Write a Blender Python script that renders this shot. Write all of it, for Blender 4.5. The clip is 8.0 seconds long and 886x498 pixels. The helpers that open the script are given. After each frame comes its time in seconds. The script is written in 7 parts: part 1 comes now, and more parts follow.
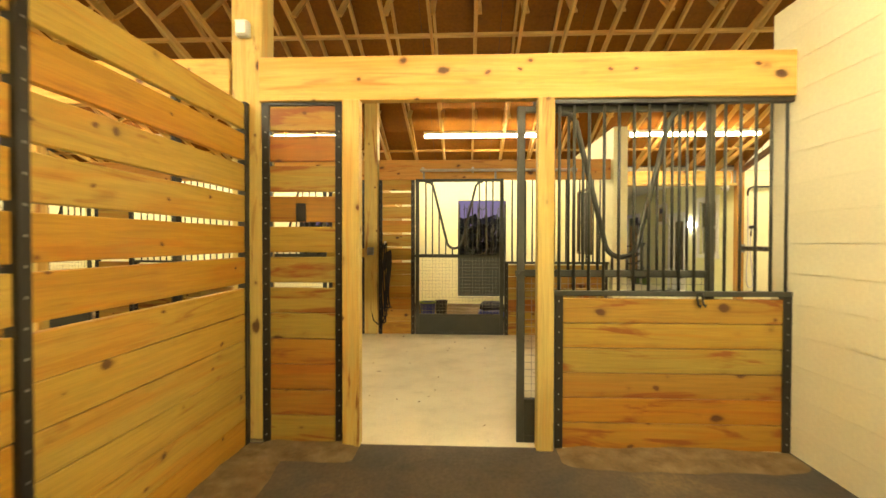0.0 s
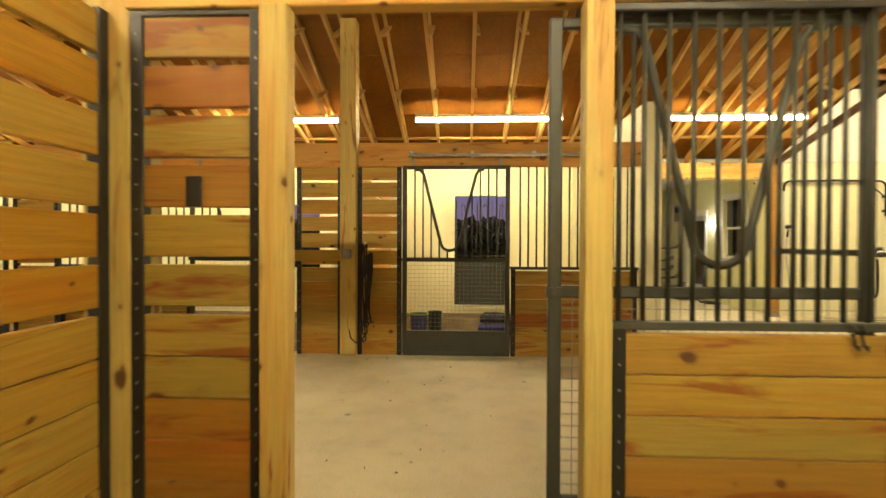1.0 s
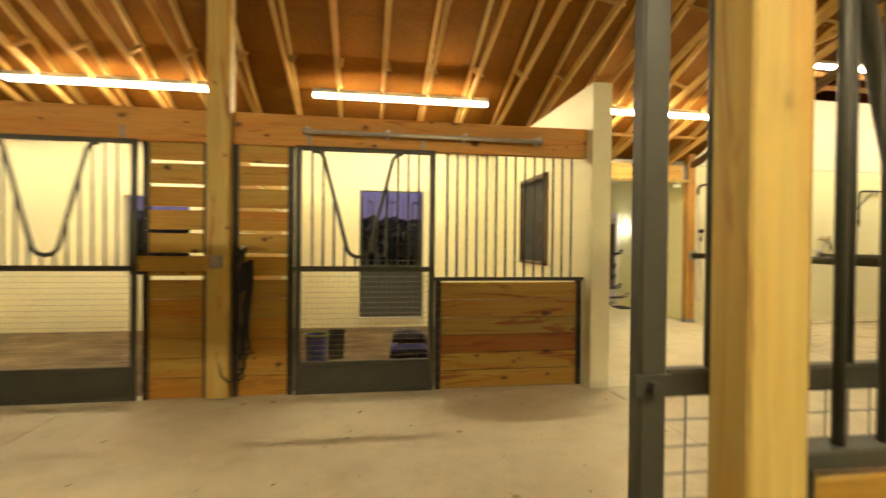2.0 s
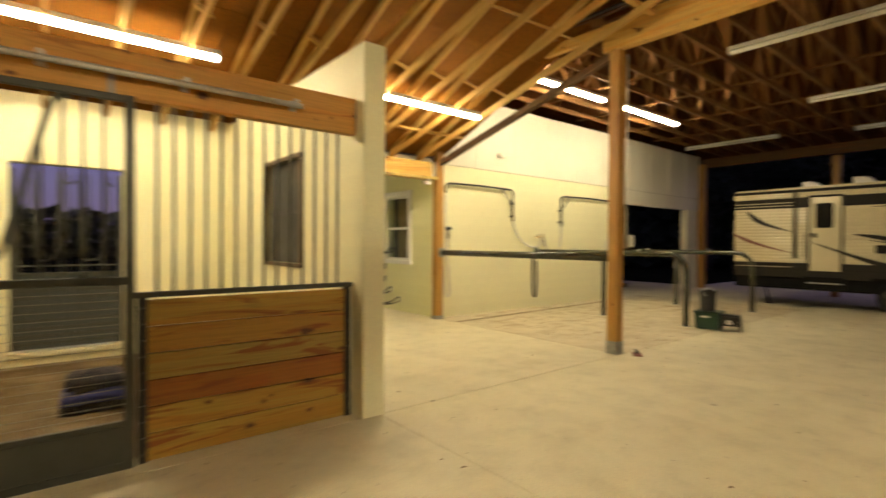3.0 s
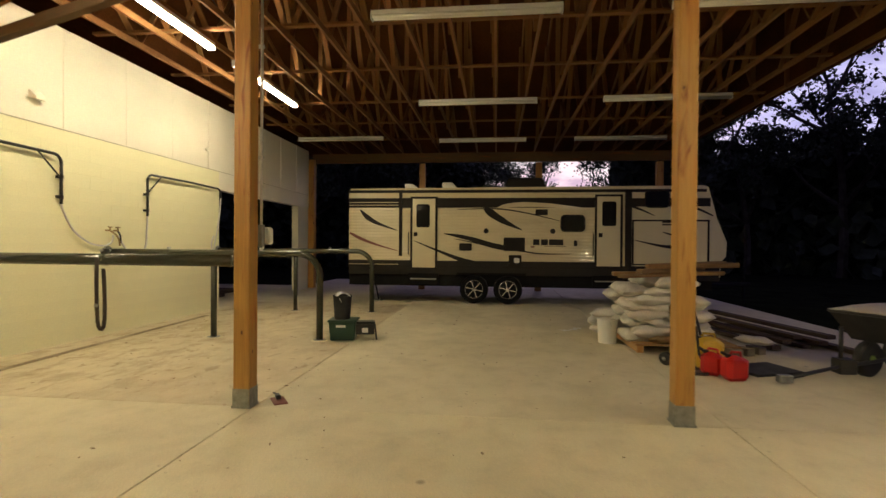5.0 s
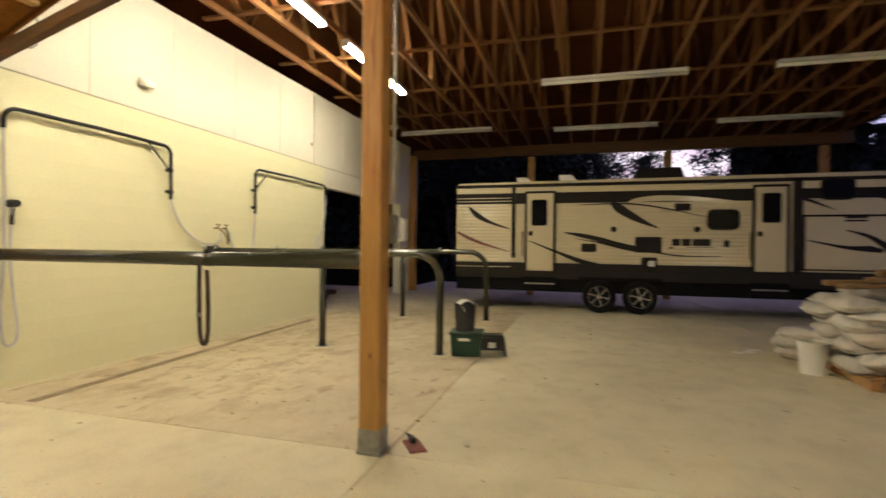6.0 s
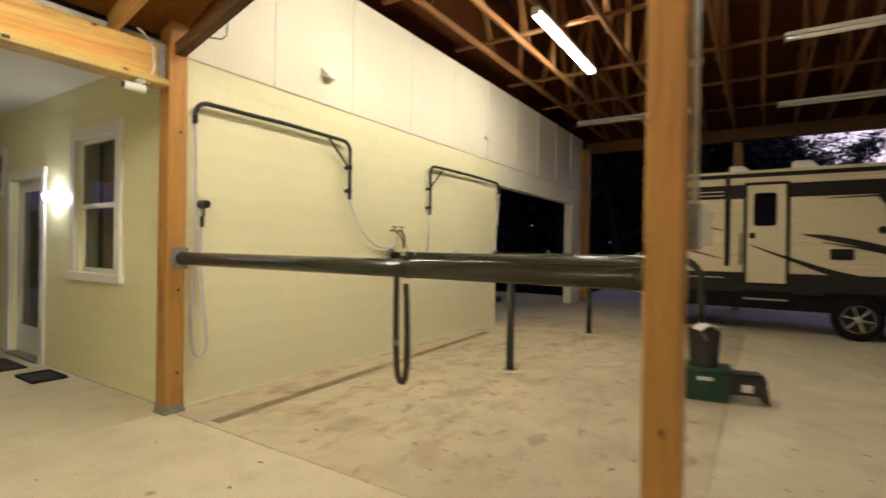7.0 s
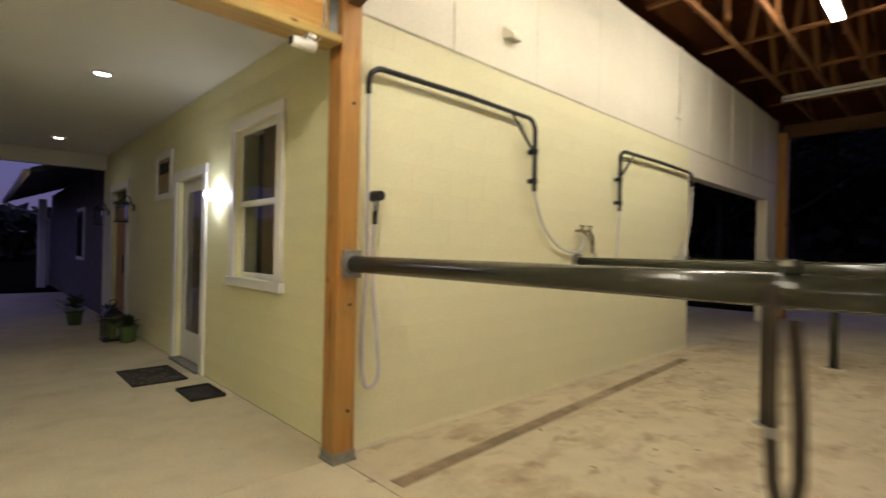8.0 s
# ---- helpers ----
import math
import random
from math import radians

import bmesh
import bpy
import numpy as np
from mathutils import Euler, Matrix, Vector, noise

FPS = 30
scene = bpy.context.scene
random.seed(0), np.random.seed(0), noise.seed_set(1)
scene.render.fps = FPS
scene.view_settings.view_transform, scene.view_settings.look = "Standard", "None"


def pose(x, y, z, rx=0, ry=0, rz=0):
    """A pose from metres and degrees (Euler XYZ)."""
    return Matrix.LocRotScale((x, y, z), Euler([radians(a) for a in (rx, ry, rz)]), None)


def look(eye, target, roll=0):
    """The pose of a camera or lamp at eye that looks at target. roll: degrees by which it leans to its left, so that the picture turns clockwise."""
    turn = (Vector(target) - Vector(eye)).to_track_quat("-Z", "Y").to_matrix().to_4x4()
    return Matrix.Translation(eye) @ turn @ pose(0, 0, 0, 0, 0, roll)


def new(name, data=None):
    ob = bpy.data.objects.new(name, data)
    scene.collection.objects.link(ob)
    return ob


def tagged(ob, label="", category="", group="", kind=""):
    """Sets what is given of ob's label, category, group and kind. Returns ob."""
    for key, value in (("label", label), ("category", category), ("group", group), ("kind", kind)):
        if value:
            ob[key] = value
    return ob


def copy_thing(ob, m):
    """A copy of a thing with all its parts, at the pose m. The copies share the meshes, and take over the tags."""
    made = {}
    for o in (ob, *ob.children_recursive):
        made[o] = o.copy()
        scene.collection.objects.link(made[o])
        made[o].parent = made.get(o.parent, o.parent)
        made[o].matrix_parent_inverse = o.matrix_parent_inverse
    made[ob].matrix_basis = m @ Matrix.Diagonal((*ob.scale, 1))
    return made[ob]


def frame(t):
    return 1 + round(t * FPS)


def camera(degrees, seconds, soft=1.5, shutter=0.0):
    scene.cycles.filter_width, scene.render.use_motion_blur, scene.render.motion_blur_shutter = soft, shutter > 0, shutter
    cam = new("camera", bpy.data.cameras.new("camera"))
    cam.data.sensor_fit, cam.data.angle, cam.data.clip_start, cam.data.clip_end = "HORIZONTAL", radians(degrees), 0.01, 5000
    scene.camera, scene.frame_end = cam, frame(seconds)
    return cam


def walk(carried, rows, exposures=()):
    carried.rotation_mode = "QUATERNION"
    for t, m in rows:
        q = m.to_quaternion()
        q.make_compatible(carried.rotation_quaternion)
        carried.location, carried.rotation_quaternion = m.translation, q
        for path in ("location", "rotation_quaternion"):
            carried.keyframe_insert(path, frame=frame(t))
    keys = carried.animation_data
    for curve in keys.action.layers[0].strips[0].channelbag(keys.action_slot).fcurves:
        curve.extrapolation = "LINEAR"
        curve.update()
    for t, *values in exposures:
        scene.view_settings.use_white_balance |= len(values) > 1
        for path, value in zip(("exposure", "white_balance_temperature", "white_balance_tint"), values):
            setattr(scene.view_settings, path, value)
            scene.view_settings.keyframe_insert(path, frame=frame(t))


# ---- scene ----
cam = camera(83.8, 8.0, shutter=0.5)
PATH = [
    (0, (0.04, 0.063, 1.435), (-0.055, 2.06, 1.403), 0.1),
    (0.5, (0.047, 0.716, 1.427), (-0.045, 2.714, 1.393), 0.1),
    (1, (0.033, 1.421, 1.417), (-0.052, 3.419, 1.393), 0.2),
    (1.2, (0.006, 1.707, 1.421), (-0.077, 3.705, 1.399), 0.2),
    (2.3, (-0.111, 3.085, 1.469), (0.469, 4.999, 1.447), 0.6),
    (2.5, (-0.073, 3.322, 1.465), (0.689, 5.171, 1.442), 0.5),
    (3, (0.139, 3.878, 1.459), (1.4, 5.43, 1.437), 0.4),
    (3.5, (0.509, 4.311, 1.481), (2.143, 5.464, 1.457), 0.4),
    (4, (0.943, 4.696, 1.479), (2.793, 5.457, 1.464), 0.4),
    (4.5, (1.433, 5.023, 1.463), (3.389, 5.44, 1.448), 0.4),
    (4.7, (1.634, 5.151, 1.456), (3.612, 5.444, 1.439), 0.4),
    (5.2, (2.187, 5.506, 1.418), (4.176, 5.716, 1.404), 0.45),
    (5.8, (2.841, 6.012, 1.376), (4.791, 6.456, 1.365), 0.5),
    (6, (3.03, 6.192, 1.394), (4.952, 6.747, 1.384), 0.6),
    (6.5, (3.473, 6.661, 1.409), (5.288, 7.501, 1.399), 0.8),
    (7, (3.863, 7.224, 1.404), (5.543, 8.31, 1.4), 0.9),
    (7.5, (4.162, 7.84, 1.37), (5.699, 9.12, 1.38), 1.0),
    (8, (4.343, 8.556, 1.383), (5.72, 10.006, 1.39), 1.2),
]
EXPOSURES = [(0.0, 0.88, 6700, 5), (1.0, 0.5, 6750, 6), (2.5, 0.4, 6500, 9), (3.5, 0.1, 6400, 9), (4.5, -0.1, 6300, 9), (6.0, 0.25, 5650, 13), (7.0, 0.05, 5450, 15), (8.0, -0.12, 5400, 16)]
walk(cam, [(t, look(eye, target, roll)) for t, eye, target, roll in PATH], EXPOSURES)

# ---------------------------------------------------------------- world and light
world = bpy.data.worlds.new("dusk")
scene.world = world
world.use_nodes = True
wn = world.node_tree
sky = wn.nodes.new("ShaderNodeTexSky")
sky.sky_type = "NISHITA"
sky.sun_disc = False
sky.sun_elevation = radians(1.5)
sky.sun_rotation = radians(97)
sky.air_density, sky.dust_density, sky.ozone_density = 1.0, 2.0, 4.0
tint = wn.nodes.new("ShaderNodeMix")
tint.data_type, tint.blend_type = "RGBA", "MULTIPLY"
tint.inputs[0].default_value = 1.0
tint.inputs[7].default_value = (1.5, 0.80, 1.08, 1.0)
wn.links.new(sky.outputs[0], tint.inputs[6])
veil = wn.nodes.new("ShaderNodeMix")
veil.data_type, veil.blend_type = "RGBA", "MIX"
veil.inputs[0].default_value = 0.7
veil.inputs[7].default_value = (0.52, 0.41, 0.80, 1.0)
wn.links.new(tint.outputs[2], veil.inputs[6])
wn.links.new(veil.outputs[2], wn.nodes["Background"].inputs[0])
wn.nodes["Background"].inputs[1].default_value = 0.3

LAMP_COLOUR = (1.0, 0.83, 0.52)
LAMP_POWER = 120.0


# ---------------------------------------------------------------- materials
def make_mat(name, rough=0.6, metal=0.0):
    m = bpy.data.materials.new(name)
    m.use_nodes = True
    b = m.node_tree.nodes["Principled BSDF"]
    b.inputs["Roughness"].default_value = rough
    b.inputs["Metallic"].default_value = metal
    return m, m.node_tree, b


def coords(nt, scale, offset_random=False):
    tc = nt.nodes.new("ShaderNodeTexCoord")
    mp = nt.nodes.new("ShaderNodeMapping")
    mp.inputs["Scale"].default_value = scale
    nt.links.new(tc.outputs["Object"], mp.inputs["Vector"])
    if offset_random:
        info = nt.nodes.new("ShaderNodeObjectInfo")
        mul = nt.nodes.new("ShaderNodeMath")
        mul.operation = "MULTIPLY"
        mul.inputs[1].default_value = 37.0
        nt.links.new(info.outputs["Random"], mul.inputs[0])
        comb = nt.nodes.new("ShaderNodeCombineXYZ")
        for i in range(3):
            nt.links.new(mul.outputs[0], comb.inputs[i])
        nt.links.new(comb.outputs[0], mp.inputs["Location"])
    return mp.outputs["Vector"]


def noise_tex(nt, vec, scale, detail=4.0, rough=0.55, distort=0.0):
    n = nt.nodes.new("ShaderNodeTexNoise")
    n.inputs["Scale"].default_value = scale
    n.inputs["Detail"].default_value = detail
    n.inputs["Roughness"].default_value = rough
    n.inputs["Distortion"].default_value = distort
    nt.links.new(vec, n.inputs["Vector"])
    return n.outputs["Fac"]


def ramp(nt, fac, stops):
    r = nt.nodes.new("ShaderNodeValToRGB")
    el = r.color_ramp.elements
    while len(el) < len(stops):
        el.new(0.5)
    for e, (p, c) in zip(el, stops):
        e.position = p
        e.color = (*c, 1.0) if len(c) == 3 else c
    nt.links.new(fac, r.inputs["Fac"])
    return r.outputs["Color"]


def grey(v):
    return (v, v, v)


def mix(nt, fac, a, b, mode="MIX"):
    n = nt.nodes.new("ShaderNodeMix")
    n.data_type = "RGBA"
    n.blend_type = mode
    for sock, val in ((n.inputs[0], fac), (n.inputs[6], a), (n.inputs[7], b)):
        if isinstance(val, (int, float)):
            sock.default_value = val
        elif isinstance(val, tuple):
            sock.default_value = (*val, 1.0)
        else:
            nt.links.new(val, sock)
    return n.outputs[2]


def bump(nt, b, height, strength=0.3, dist=0.01):
    n = nt.nodes.new("ShaderNodeBump")
    n.inputs["Strength"].default_value = strength
    n.inputs["Distance"].default_value = dist
    nt.links.new(height, n.inputs["Height"])
    nt.links.new(n.outputs["Normal"], b.inputs["Normal"])


def wood(name, tones, knots=True, rough=0.6, grain=0.24, wear=0.3, resin=0.85, streaks=0.58, knot=1.0):
    """Sawn timber with the grain along the local x axis; tones: colours between which the pieces vary."""
    m, nt, b = make_mat(name, rough)
    info = nt.nodes.new("ShaderNodeObjectInfo")
    base = ramp(nt, info.outputs["Random"], [(i / max(1, len(tones) - 1), c) for i, c in enumerate(tones)])
    v = coords(nt, (0.45, 11.0, 11.0), True)
    fine = noise_tex(nt, v, 5.0, 6.0, 0.65, 0.6)
    v2 = coords(nt, (0.32, 4.2, 4.2), True)
    band = noise_tex(nt, v2, 2.2, 3.0, 0.5, 1.2)
    dark = ramp(nt, fine, [(0.3, grey(1.0 - grain)), (0.62, grey(1.0))])
    col = mix(nt, 1.0, base, dark, "MULTIPLY")
    warm = ramp(nt, band, [(0.36, (1.0, 0.70, 0.42)), (0.47, (1.0, 0.92, 0.85)), (0.58, (1.0, 1.0, 1.0))])
    col = mix(nt, wear * 2.2, col, warm, "MULTIPLY")
    if knots:
        streak = noise_tex(nt, coords(nt, (0.75, 6.0, 6.0), True), 1.7, 4.0, 0.55, 1.1)
        col = mix(nt, ramp(nt, streak, [(streaks, grey(0.0)), (streaks + 0.05, grey(resin * 0.47)), (streaks + 0.1, grey(resin))]), col, (0.21, 0.055, 0.006))
        for scale, r0, tone in ((2.6, 0.085 * knot, (0.075, 0.024, 0.007)), (4.6, 0.075 * knot, (0.11, 0.036, 0.009))):
            vk = coords(nt, (1.0, 1.45, 1.45), True)
            wob = nt.nodes.new("ShaderNodeTexNoise")
            wob.inputs["Scale"].default_value = 9.0
            nt.links.new(vk, wob.inputs["Vector"])
            vadd = nt.nodes.new("ShaderNodeVectorMath")
            vadd.operation = "MULTIPLY_ADD"
            vadd.inputs[1].default_value = (0.07, 0.05, 0.05)
            nt.links.new(wob.outputs["Color"], vadd.inputs[0])
            nt.links.new(vk, vadd.inputs[2])
            vk = vadd.outputs[0]
            vo = nt.nodes.new("ShaderNodeTexVoronoi")
            vo.inputs["Scale"].default_value = scale
            nt.links.new(vk, vo.inputs["Vector"])
            k = ramp(nt, vo.outputs["Distance"], [(0.0, grey(1.0)), (r0 * 0.75, grey(0.92)), (r0, grey(0.4)), (r0 * 1.2, grey(0.13)), (r0 * 2.0, grey(0.0))])
            col = mix(nt, k, col, tone)
    nt.links.new(col, b.inputs["Base Color"])
    bump(nt, b, fine, 0.15, 0.003)
    return m


def plain(name, colour, rough=0.5, metal=0.0, vary=0.12, scale=6.0, bumps=0.0, detail_scale=60.0):
    """A paint, plastic or metal with soft stains and a fine grain."""
    m, nt, b = make_mat(name, rough, metal)
    v = coords(nt, (1, 1, 1), True)
    big = noise_tex(nt, v, scale, 3.0)
    small = noise_tex(nt, v, detail_scale, 3.0)
    f1 = ramp(nt, big, [(0.3, grey(1 - vary)), (0.7, grey(1.0))])
    f2 = ramp(nt, small, [(0.3, grey(1 - vary * 0.6)), (0.7, grey(1.0))])
    col = mix(nt, 1.0, mix(nt, 1.0, colour, f1, "MULTIPLY"), f2, "MULTIPLY")
    nt.links.new(col, b.inputs["Base Color"])
    rr = ramp(nt, big, [(0.3, grey(min(1, rough * (1 + vary)))), (0.7, grey(rough * (1 - vary)))])
    nt.links.new(rr, b.inputs["Roughness"])
    if bumps:
        bump(nt, b, small, bumps, 0.004)
    return m


def emitter(name, colour, strength):
    m = bpy.data.materials.new(name)
    m.use_nodes = True
    nt = m.node_tree
    nt.nodes.remove(nt.nodes["Principled BSDF"])
    e = nt.nodes.new("ShaderNodeEmission")
    e.inputs[0].default_value = (*colour, 1)
    e.inputs[1].default_value = strength
    nt.links.new(e.outputs[0], nt.nodes["Material Output"].inputs[0])
    return m


def glass_mat(name, tint=(0.6, 0.62, 0.65), rough=0.02):
    m, nt, b = make_mat(name, rough)
    b.inputs["Base Color"].default_value = (*tint, 1)
    b.inputs["Transmission Weight"].default_value = 1.0
    b.inputs["IOR"].default_value = 1.2
    return m


M_BOARD = wood("pine_boards", [(0.40, 0.24, 0.028), (0.36, 0.265, 0.052), (0.39, 0.18, 0.014), (0.33, 0.24, 0.045), (0.33, 0.115, 0.007), (0.40, 0.25, 0.035), (0.34, 0.25, 0.048), (0.31, 0.105, 0.007)], streaks=0.535, knot=1.35)
M_BOARDPALE = wood("yellow_pine_boards", [(0.47, 0.29, 0.043), (0.44, 0.295, 0.055), (0.46, 0.255, 0.028), (0.44, 0.225, 0.02), (0.41, 0.275, 0.05)], resin=0.5, streaks=0.6, knot=1.05)
M_POST = wood("treated_posts", [(0.55, 0.43, 0.13), (0.57, 0.42, 0.115)], wear=0.3, knot=1.3)
M_TIMBER = wood("framing_timber", [(0.66, 0.40, 0.095), (0.68, 0.43, 0.11), (0.63, 0.37, 0.085)], rough=0.65, resin=0.35, knot=1.35)
M_ORANGE = wood("orange_pine", [(0.56, 0.285, 0.055), (0.58, 0.30, 0.06)], rough=0.6, resin=0.5, knot=1.3)
M_BROWNPOST = wood("stained_posts", [(0.46, 0.25, 0.052), (0.42, 0.225, 0.045)], rough=0.5)
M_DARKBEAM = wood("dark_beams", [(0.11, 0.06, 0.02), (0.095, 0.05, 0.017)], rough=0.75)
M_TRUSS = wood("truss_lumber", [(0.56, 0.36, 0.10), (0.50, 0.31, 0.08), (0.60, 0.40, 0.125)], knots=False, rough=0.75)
# bay lumber: redder tone, also darkened for the weaker light there
M_TRUSSBAY = wood("dimmed_truss_lumber", [(0.25, 0.12, 0.033), (0.205, 0.098, 0.027), (0.285, 0.142, 0.043)], knots=False, rough=0.85)


def sheathing_mat(name, tone):
    m, nt, b = make_mat(name, 0.85)
    b.inputs["Specular IOR Level"].default_value = 0.12
    v = coords(nt, (1, 1, 1))
    n1 = noise_tex(nt, v, 1.3, 4)
    n2 = noise_tex(nt, v, 22.0, 5)
    c = ramp(nt, n1, [(0.3, tuple(0.7 * q for q in tone)), (0.7, tone)])
    f = ramp(nt, n2, [(0.3, grey(0.72)), (0.7, grey(1.0))])
    nt.links.new(mix(nt, 1.0, c, f, "MULTIPLY"), b.inputs["Base Color"])
    bump(nt, b, n2, 0.3, 0.004)
    return m


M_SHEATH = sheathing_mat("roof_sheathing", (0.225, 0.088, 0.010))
# darker copy for the bay; its weak light is put into the tone
M_SHEATHBAY = sheathing_mat("dimmed_roof_sheathing", (0.105, 0.036, 0.007))


def block_paint(name, colour):
    m, nt, b = make_mat(name, 0.55)
    v = coords(nt, (1, 1, 1))
    n1 = noise_tex(nt, v, 0.9, 5)
    n2 = noise_tex(nt, v, 45.0, 5)
    c = ramp(nt, n1, [(0.25, tuple(x * 0.9 for x in colour)), (0.75, colour)])
    f = ramp(nt, n2, [(0.25, grey(0.9)), (0.7, grey(1.0))])
    nt.links.new(mix(nt, 1.0, c, f, "MULTIPLY"), b.inputs["Base Color"])
    bump(nt, b, n2, 0.25, 0.004)
    return m


M_WALL = block_paint("painted_block", (0.88, 0.84, 0.60))
M_PORCHWALL = block_paint("pale_green_block", (0.86, 0.84, 0.51))
M_WASHWALL = block_paint("pale_yellow_block", (0.88, 0.85, 0.555))
M_PANELWALL = block_paint("painted_panel", (0.85, 0.81, 0.67))
M_WHITE = plain("white_paint", (0.82, 0.81, 0.78), 0.45, vary=0.06)
M_CEILWHITE = plain("porch_ceiling_paint", (0.74, 0.73, 0.66), 0.7, vary=0.05, scale=1.0)


def concrete_mat(name, dirt, base=((0.68, 0.612, 0.405), (0.78, 0.705, 0.475))):
    m, nt, b = make_mat(name, 0.6)
    v = coords(nt, (1, 1, 1))
    big = noise_tex(nt, v, 0.45, 6, 0.6, 0.4)
    mid = noise_tex(nt, v, 3.0, 6, 0.65)
    fine = noise_tex(nt, v, 70.0, 4)
    c = ramp(nt, big, [(0.3, base[0]), (0.7, base[1])])
    c = mix(nt, 1.0, c, ramp(nt, mid, [(0.25, grey(0.84)), (0.5, grey(0.97)), (0.75, grey(1.0))]), "MULTIPLY")
    c = mix(nt, 1.0, c, ramp(nt, fine, [(0.3, grey(0.85)), (0.7, grey(1.0))]), "MULTIPLY")
    vo = nt.nodes.new("ShaderNodeTexVoronoi")
    vo.inputs["Scale"].default_value = 1.7
    vo.inputs["Randomness"].default_value = 1.0
    nt.links.new(v, vo.inputs["Vector"])
    spots = ramp(nt, vo.outputs["Distance"], [(0.0, grey(0.75)), (0.035, grey(0.5)), (0.06, grey(0.0))])
    c = mix(nt, spots, c, (0.16, 0.12, 0.08))
    patch = noise_tex(nt, coords(nt, (1, 1, 1)), 1.4, 5, 0.6, 0.6)
    c = mix(nt, 1.0, c, ramp(nt, patch, [(0.38, grey(0.92)), (0.5, grey(0.98)), (0.6, grey(1.0))]), "MULTIPLY")
    drip = nt.nodes.new("ShaderNodeTexVoronoi")
    drip.inputs["Scale"].default_value = 8.5
    nt.links.new(coords(nt, (1.0, 0.7, 1.0)), drip.inputs["Vector"])
    few = ramp(nt, noise_tex(nt, coords(nt, (1, 1, 1)), 0.8, 3), [(0.48, grey(0.0)), (0.6, grey(0.8))])
    dots = mix(nt, 1.0, ramp(nt, drip.outputs["Distance"], [(0.0, grey(1.0)), (0.05, grey(0.7)), (0.09, grey(0.0))]), few, "MULTIPLY")
    c = mix(nt, dots, c, (0.24, 0.18, 0.11))
    vs = coords(nt, (0.75, 1.15, 1.0))
    dirt_n = noise_tex(nt, vs, 2.3, 8, 0.7, 0.15)
    lo = 0.49 if dirt else 0.66
    mask = ramp(nt, dirt_n, [(lo, grey(0.0)), (lo + 0.08, grey(0.4)), (lo + 0.2, grey(0.75))])
    if dirt:
        # splashes lie thickest along the wall and the drain
        sep = nt.nodes.new("ShaderNodeSeparateXYZ")
        nt.links.new(v, sep.inputs[0])
        for out, lo_, hi_ in ((1, 6.6, 9.6), (0, 5.6, 6.9)):
            mr = nt.nodes.new("ShaderNodeMapRange")
            mr.inputs[1].default_value, mr.inputs[2].default_value = lo_, hi_
            nt.links.new(sep.outputs[out], mr.inputs[0])
            mask = mix(nt, 1.0, mask, mr.outputs[0], "MULTIPLY")
    c = mix(nt, mask, c, (0.30, 0.215, 0.115))
    if dirt:
        blot = noise_tex(nt, coords(nt, (0.8, 1.2, 1.0)), 4.2, 4, 0.55, 0.3)
        c = mix(nt, ramp(nt, blot, [(0.60, grey(0.0)), (0.66, grey(0.45)), (0.75, grey(0.7))]), c, (0.25, 0.165, 0.08))
    vo2 = nt.nodes.new("ShaderNodeTexVoronoi")
    vo2.inputs["Scale"].default_value = 4.3
    nt.links.new(v, vo2.inputs["Vector"])
    c = mix(nt, ramp(nt, vo2.outputs["Distance"], [(0.0, grey(0.7)), (0.03, grey(0.5)), (0.05, grey(0.0))]), c, (0.22, 0.17, 0.12))
    nt.links.new(c, b.inputs["Base Color"])
    nt.links.new(ramp(nt, mid, [(0.3, grey(0.75)), (0.7, grey(0.5))]), b.inputs["Roughness"])
    bump(nt, b, fine, 0.12, 0.003)
    return m


M_CONCRETE = concrete_mat("concrete_floor", 0.0)
M_WASHFLOOR = concrete_mat("stained_wash_floor", 1.0, ((0.545, 0.465, 0.30), (0.685, 0.598, 0.405)))
# same concrete for the bay with a slightly darker base
M_BAYFLOOR = concrete_mat("darker_bay_concrete", 0.0, ((0.63, 0.565, 0.38), (0.74, 0.668, 0.46)))


def mat_floor():
    m, nt, b = make_mat("rubber_mat_dusty", 0.8)
    v = coords(nt, (1, 1, 1))
    big = noise_tex(nt, v, 1.1, 6, 0.65, 0.5)
    fine = noise_tex(nt, v, 40.0, 4)
    c = ramp(nt, big, [(0.35, (0.05, 0.044, 0.036)), (0.58, (0.10, 0.075, 0.045)), (0.8, (0.28, 0.19, 0.08))])
    c = mix(nt, 1.0, c, ramp(nt, fine, [(0.3, grey(0.6)), (0.7, grey(1.0))]), "MULTIPLY")
    nt.links.new(c, b.inputs["Base Color"])
    bump(nt, b, fine, 0.5, 0.006)
    return m


M_MAT = mat_floor()
M_STEEL = plain("green_grey_steel", (0.046, 0.048, 0.037), 0.5, 0.0, vary=0.15)
M_PIPE = plain("olive_painted_pipe", (0.036, 0.038, 0.025), 0.22, 0.0, vary=0.04)
M_CHANNEL = plain("black_steel_channel", (0.022, 0.02, 0.018), 0.45, 0.2, vary=0.2)
M_GALV = plain("galvanised_steel", (0.66, 0.65, 0.61), 0.38, 0.6, vary=0.2, scale=12)
M_BRACKET = plain("galvanised_bracket", (0.33, 0.33, 0.31), 0.5, 0.6, vary=0.25, scale=20)
M_WIRE = plain("dull_wire", (0.34, 0.33, 0.28), 0.5, 0.4, vary=0.2)
M_BLACK = plain("black_plastic", (0.015, 0.015, 0.016), 0.4)
M_RUBBER = plain("black_rubber", (0.02, 0.02, 0.02), 0.75)
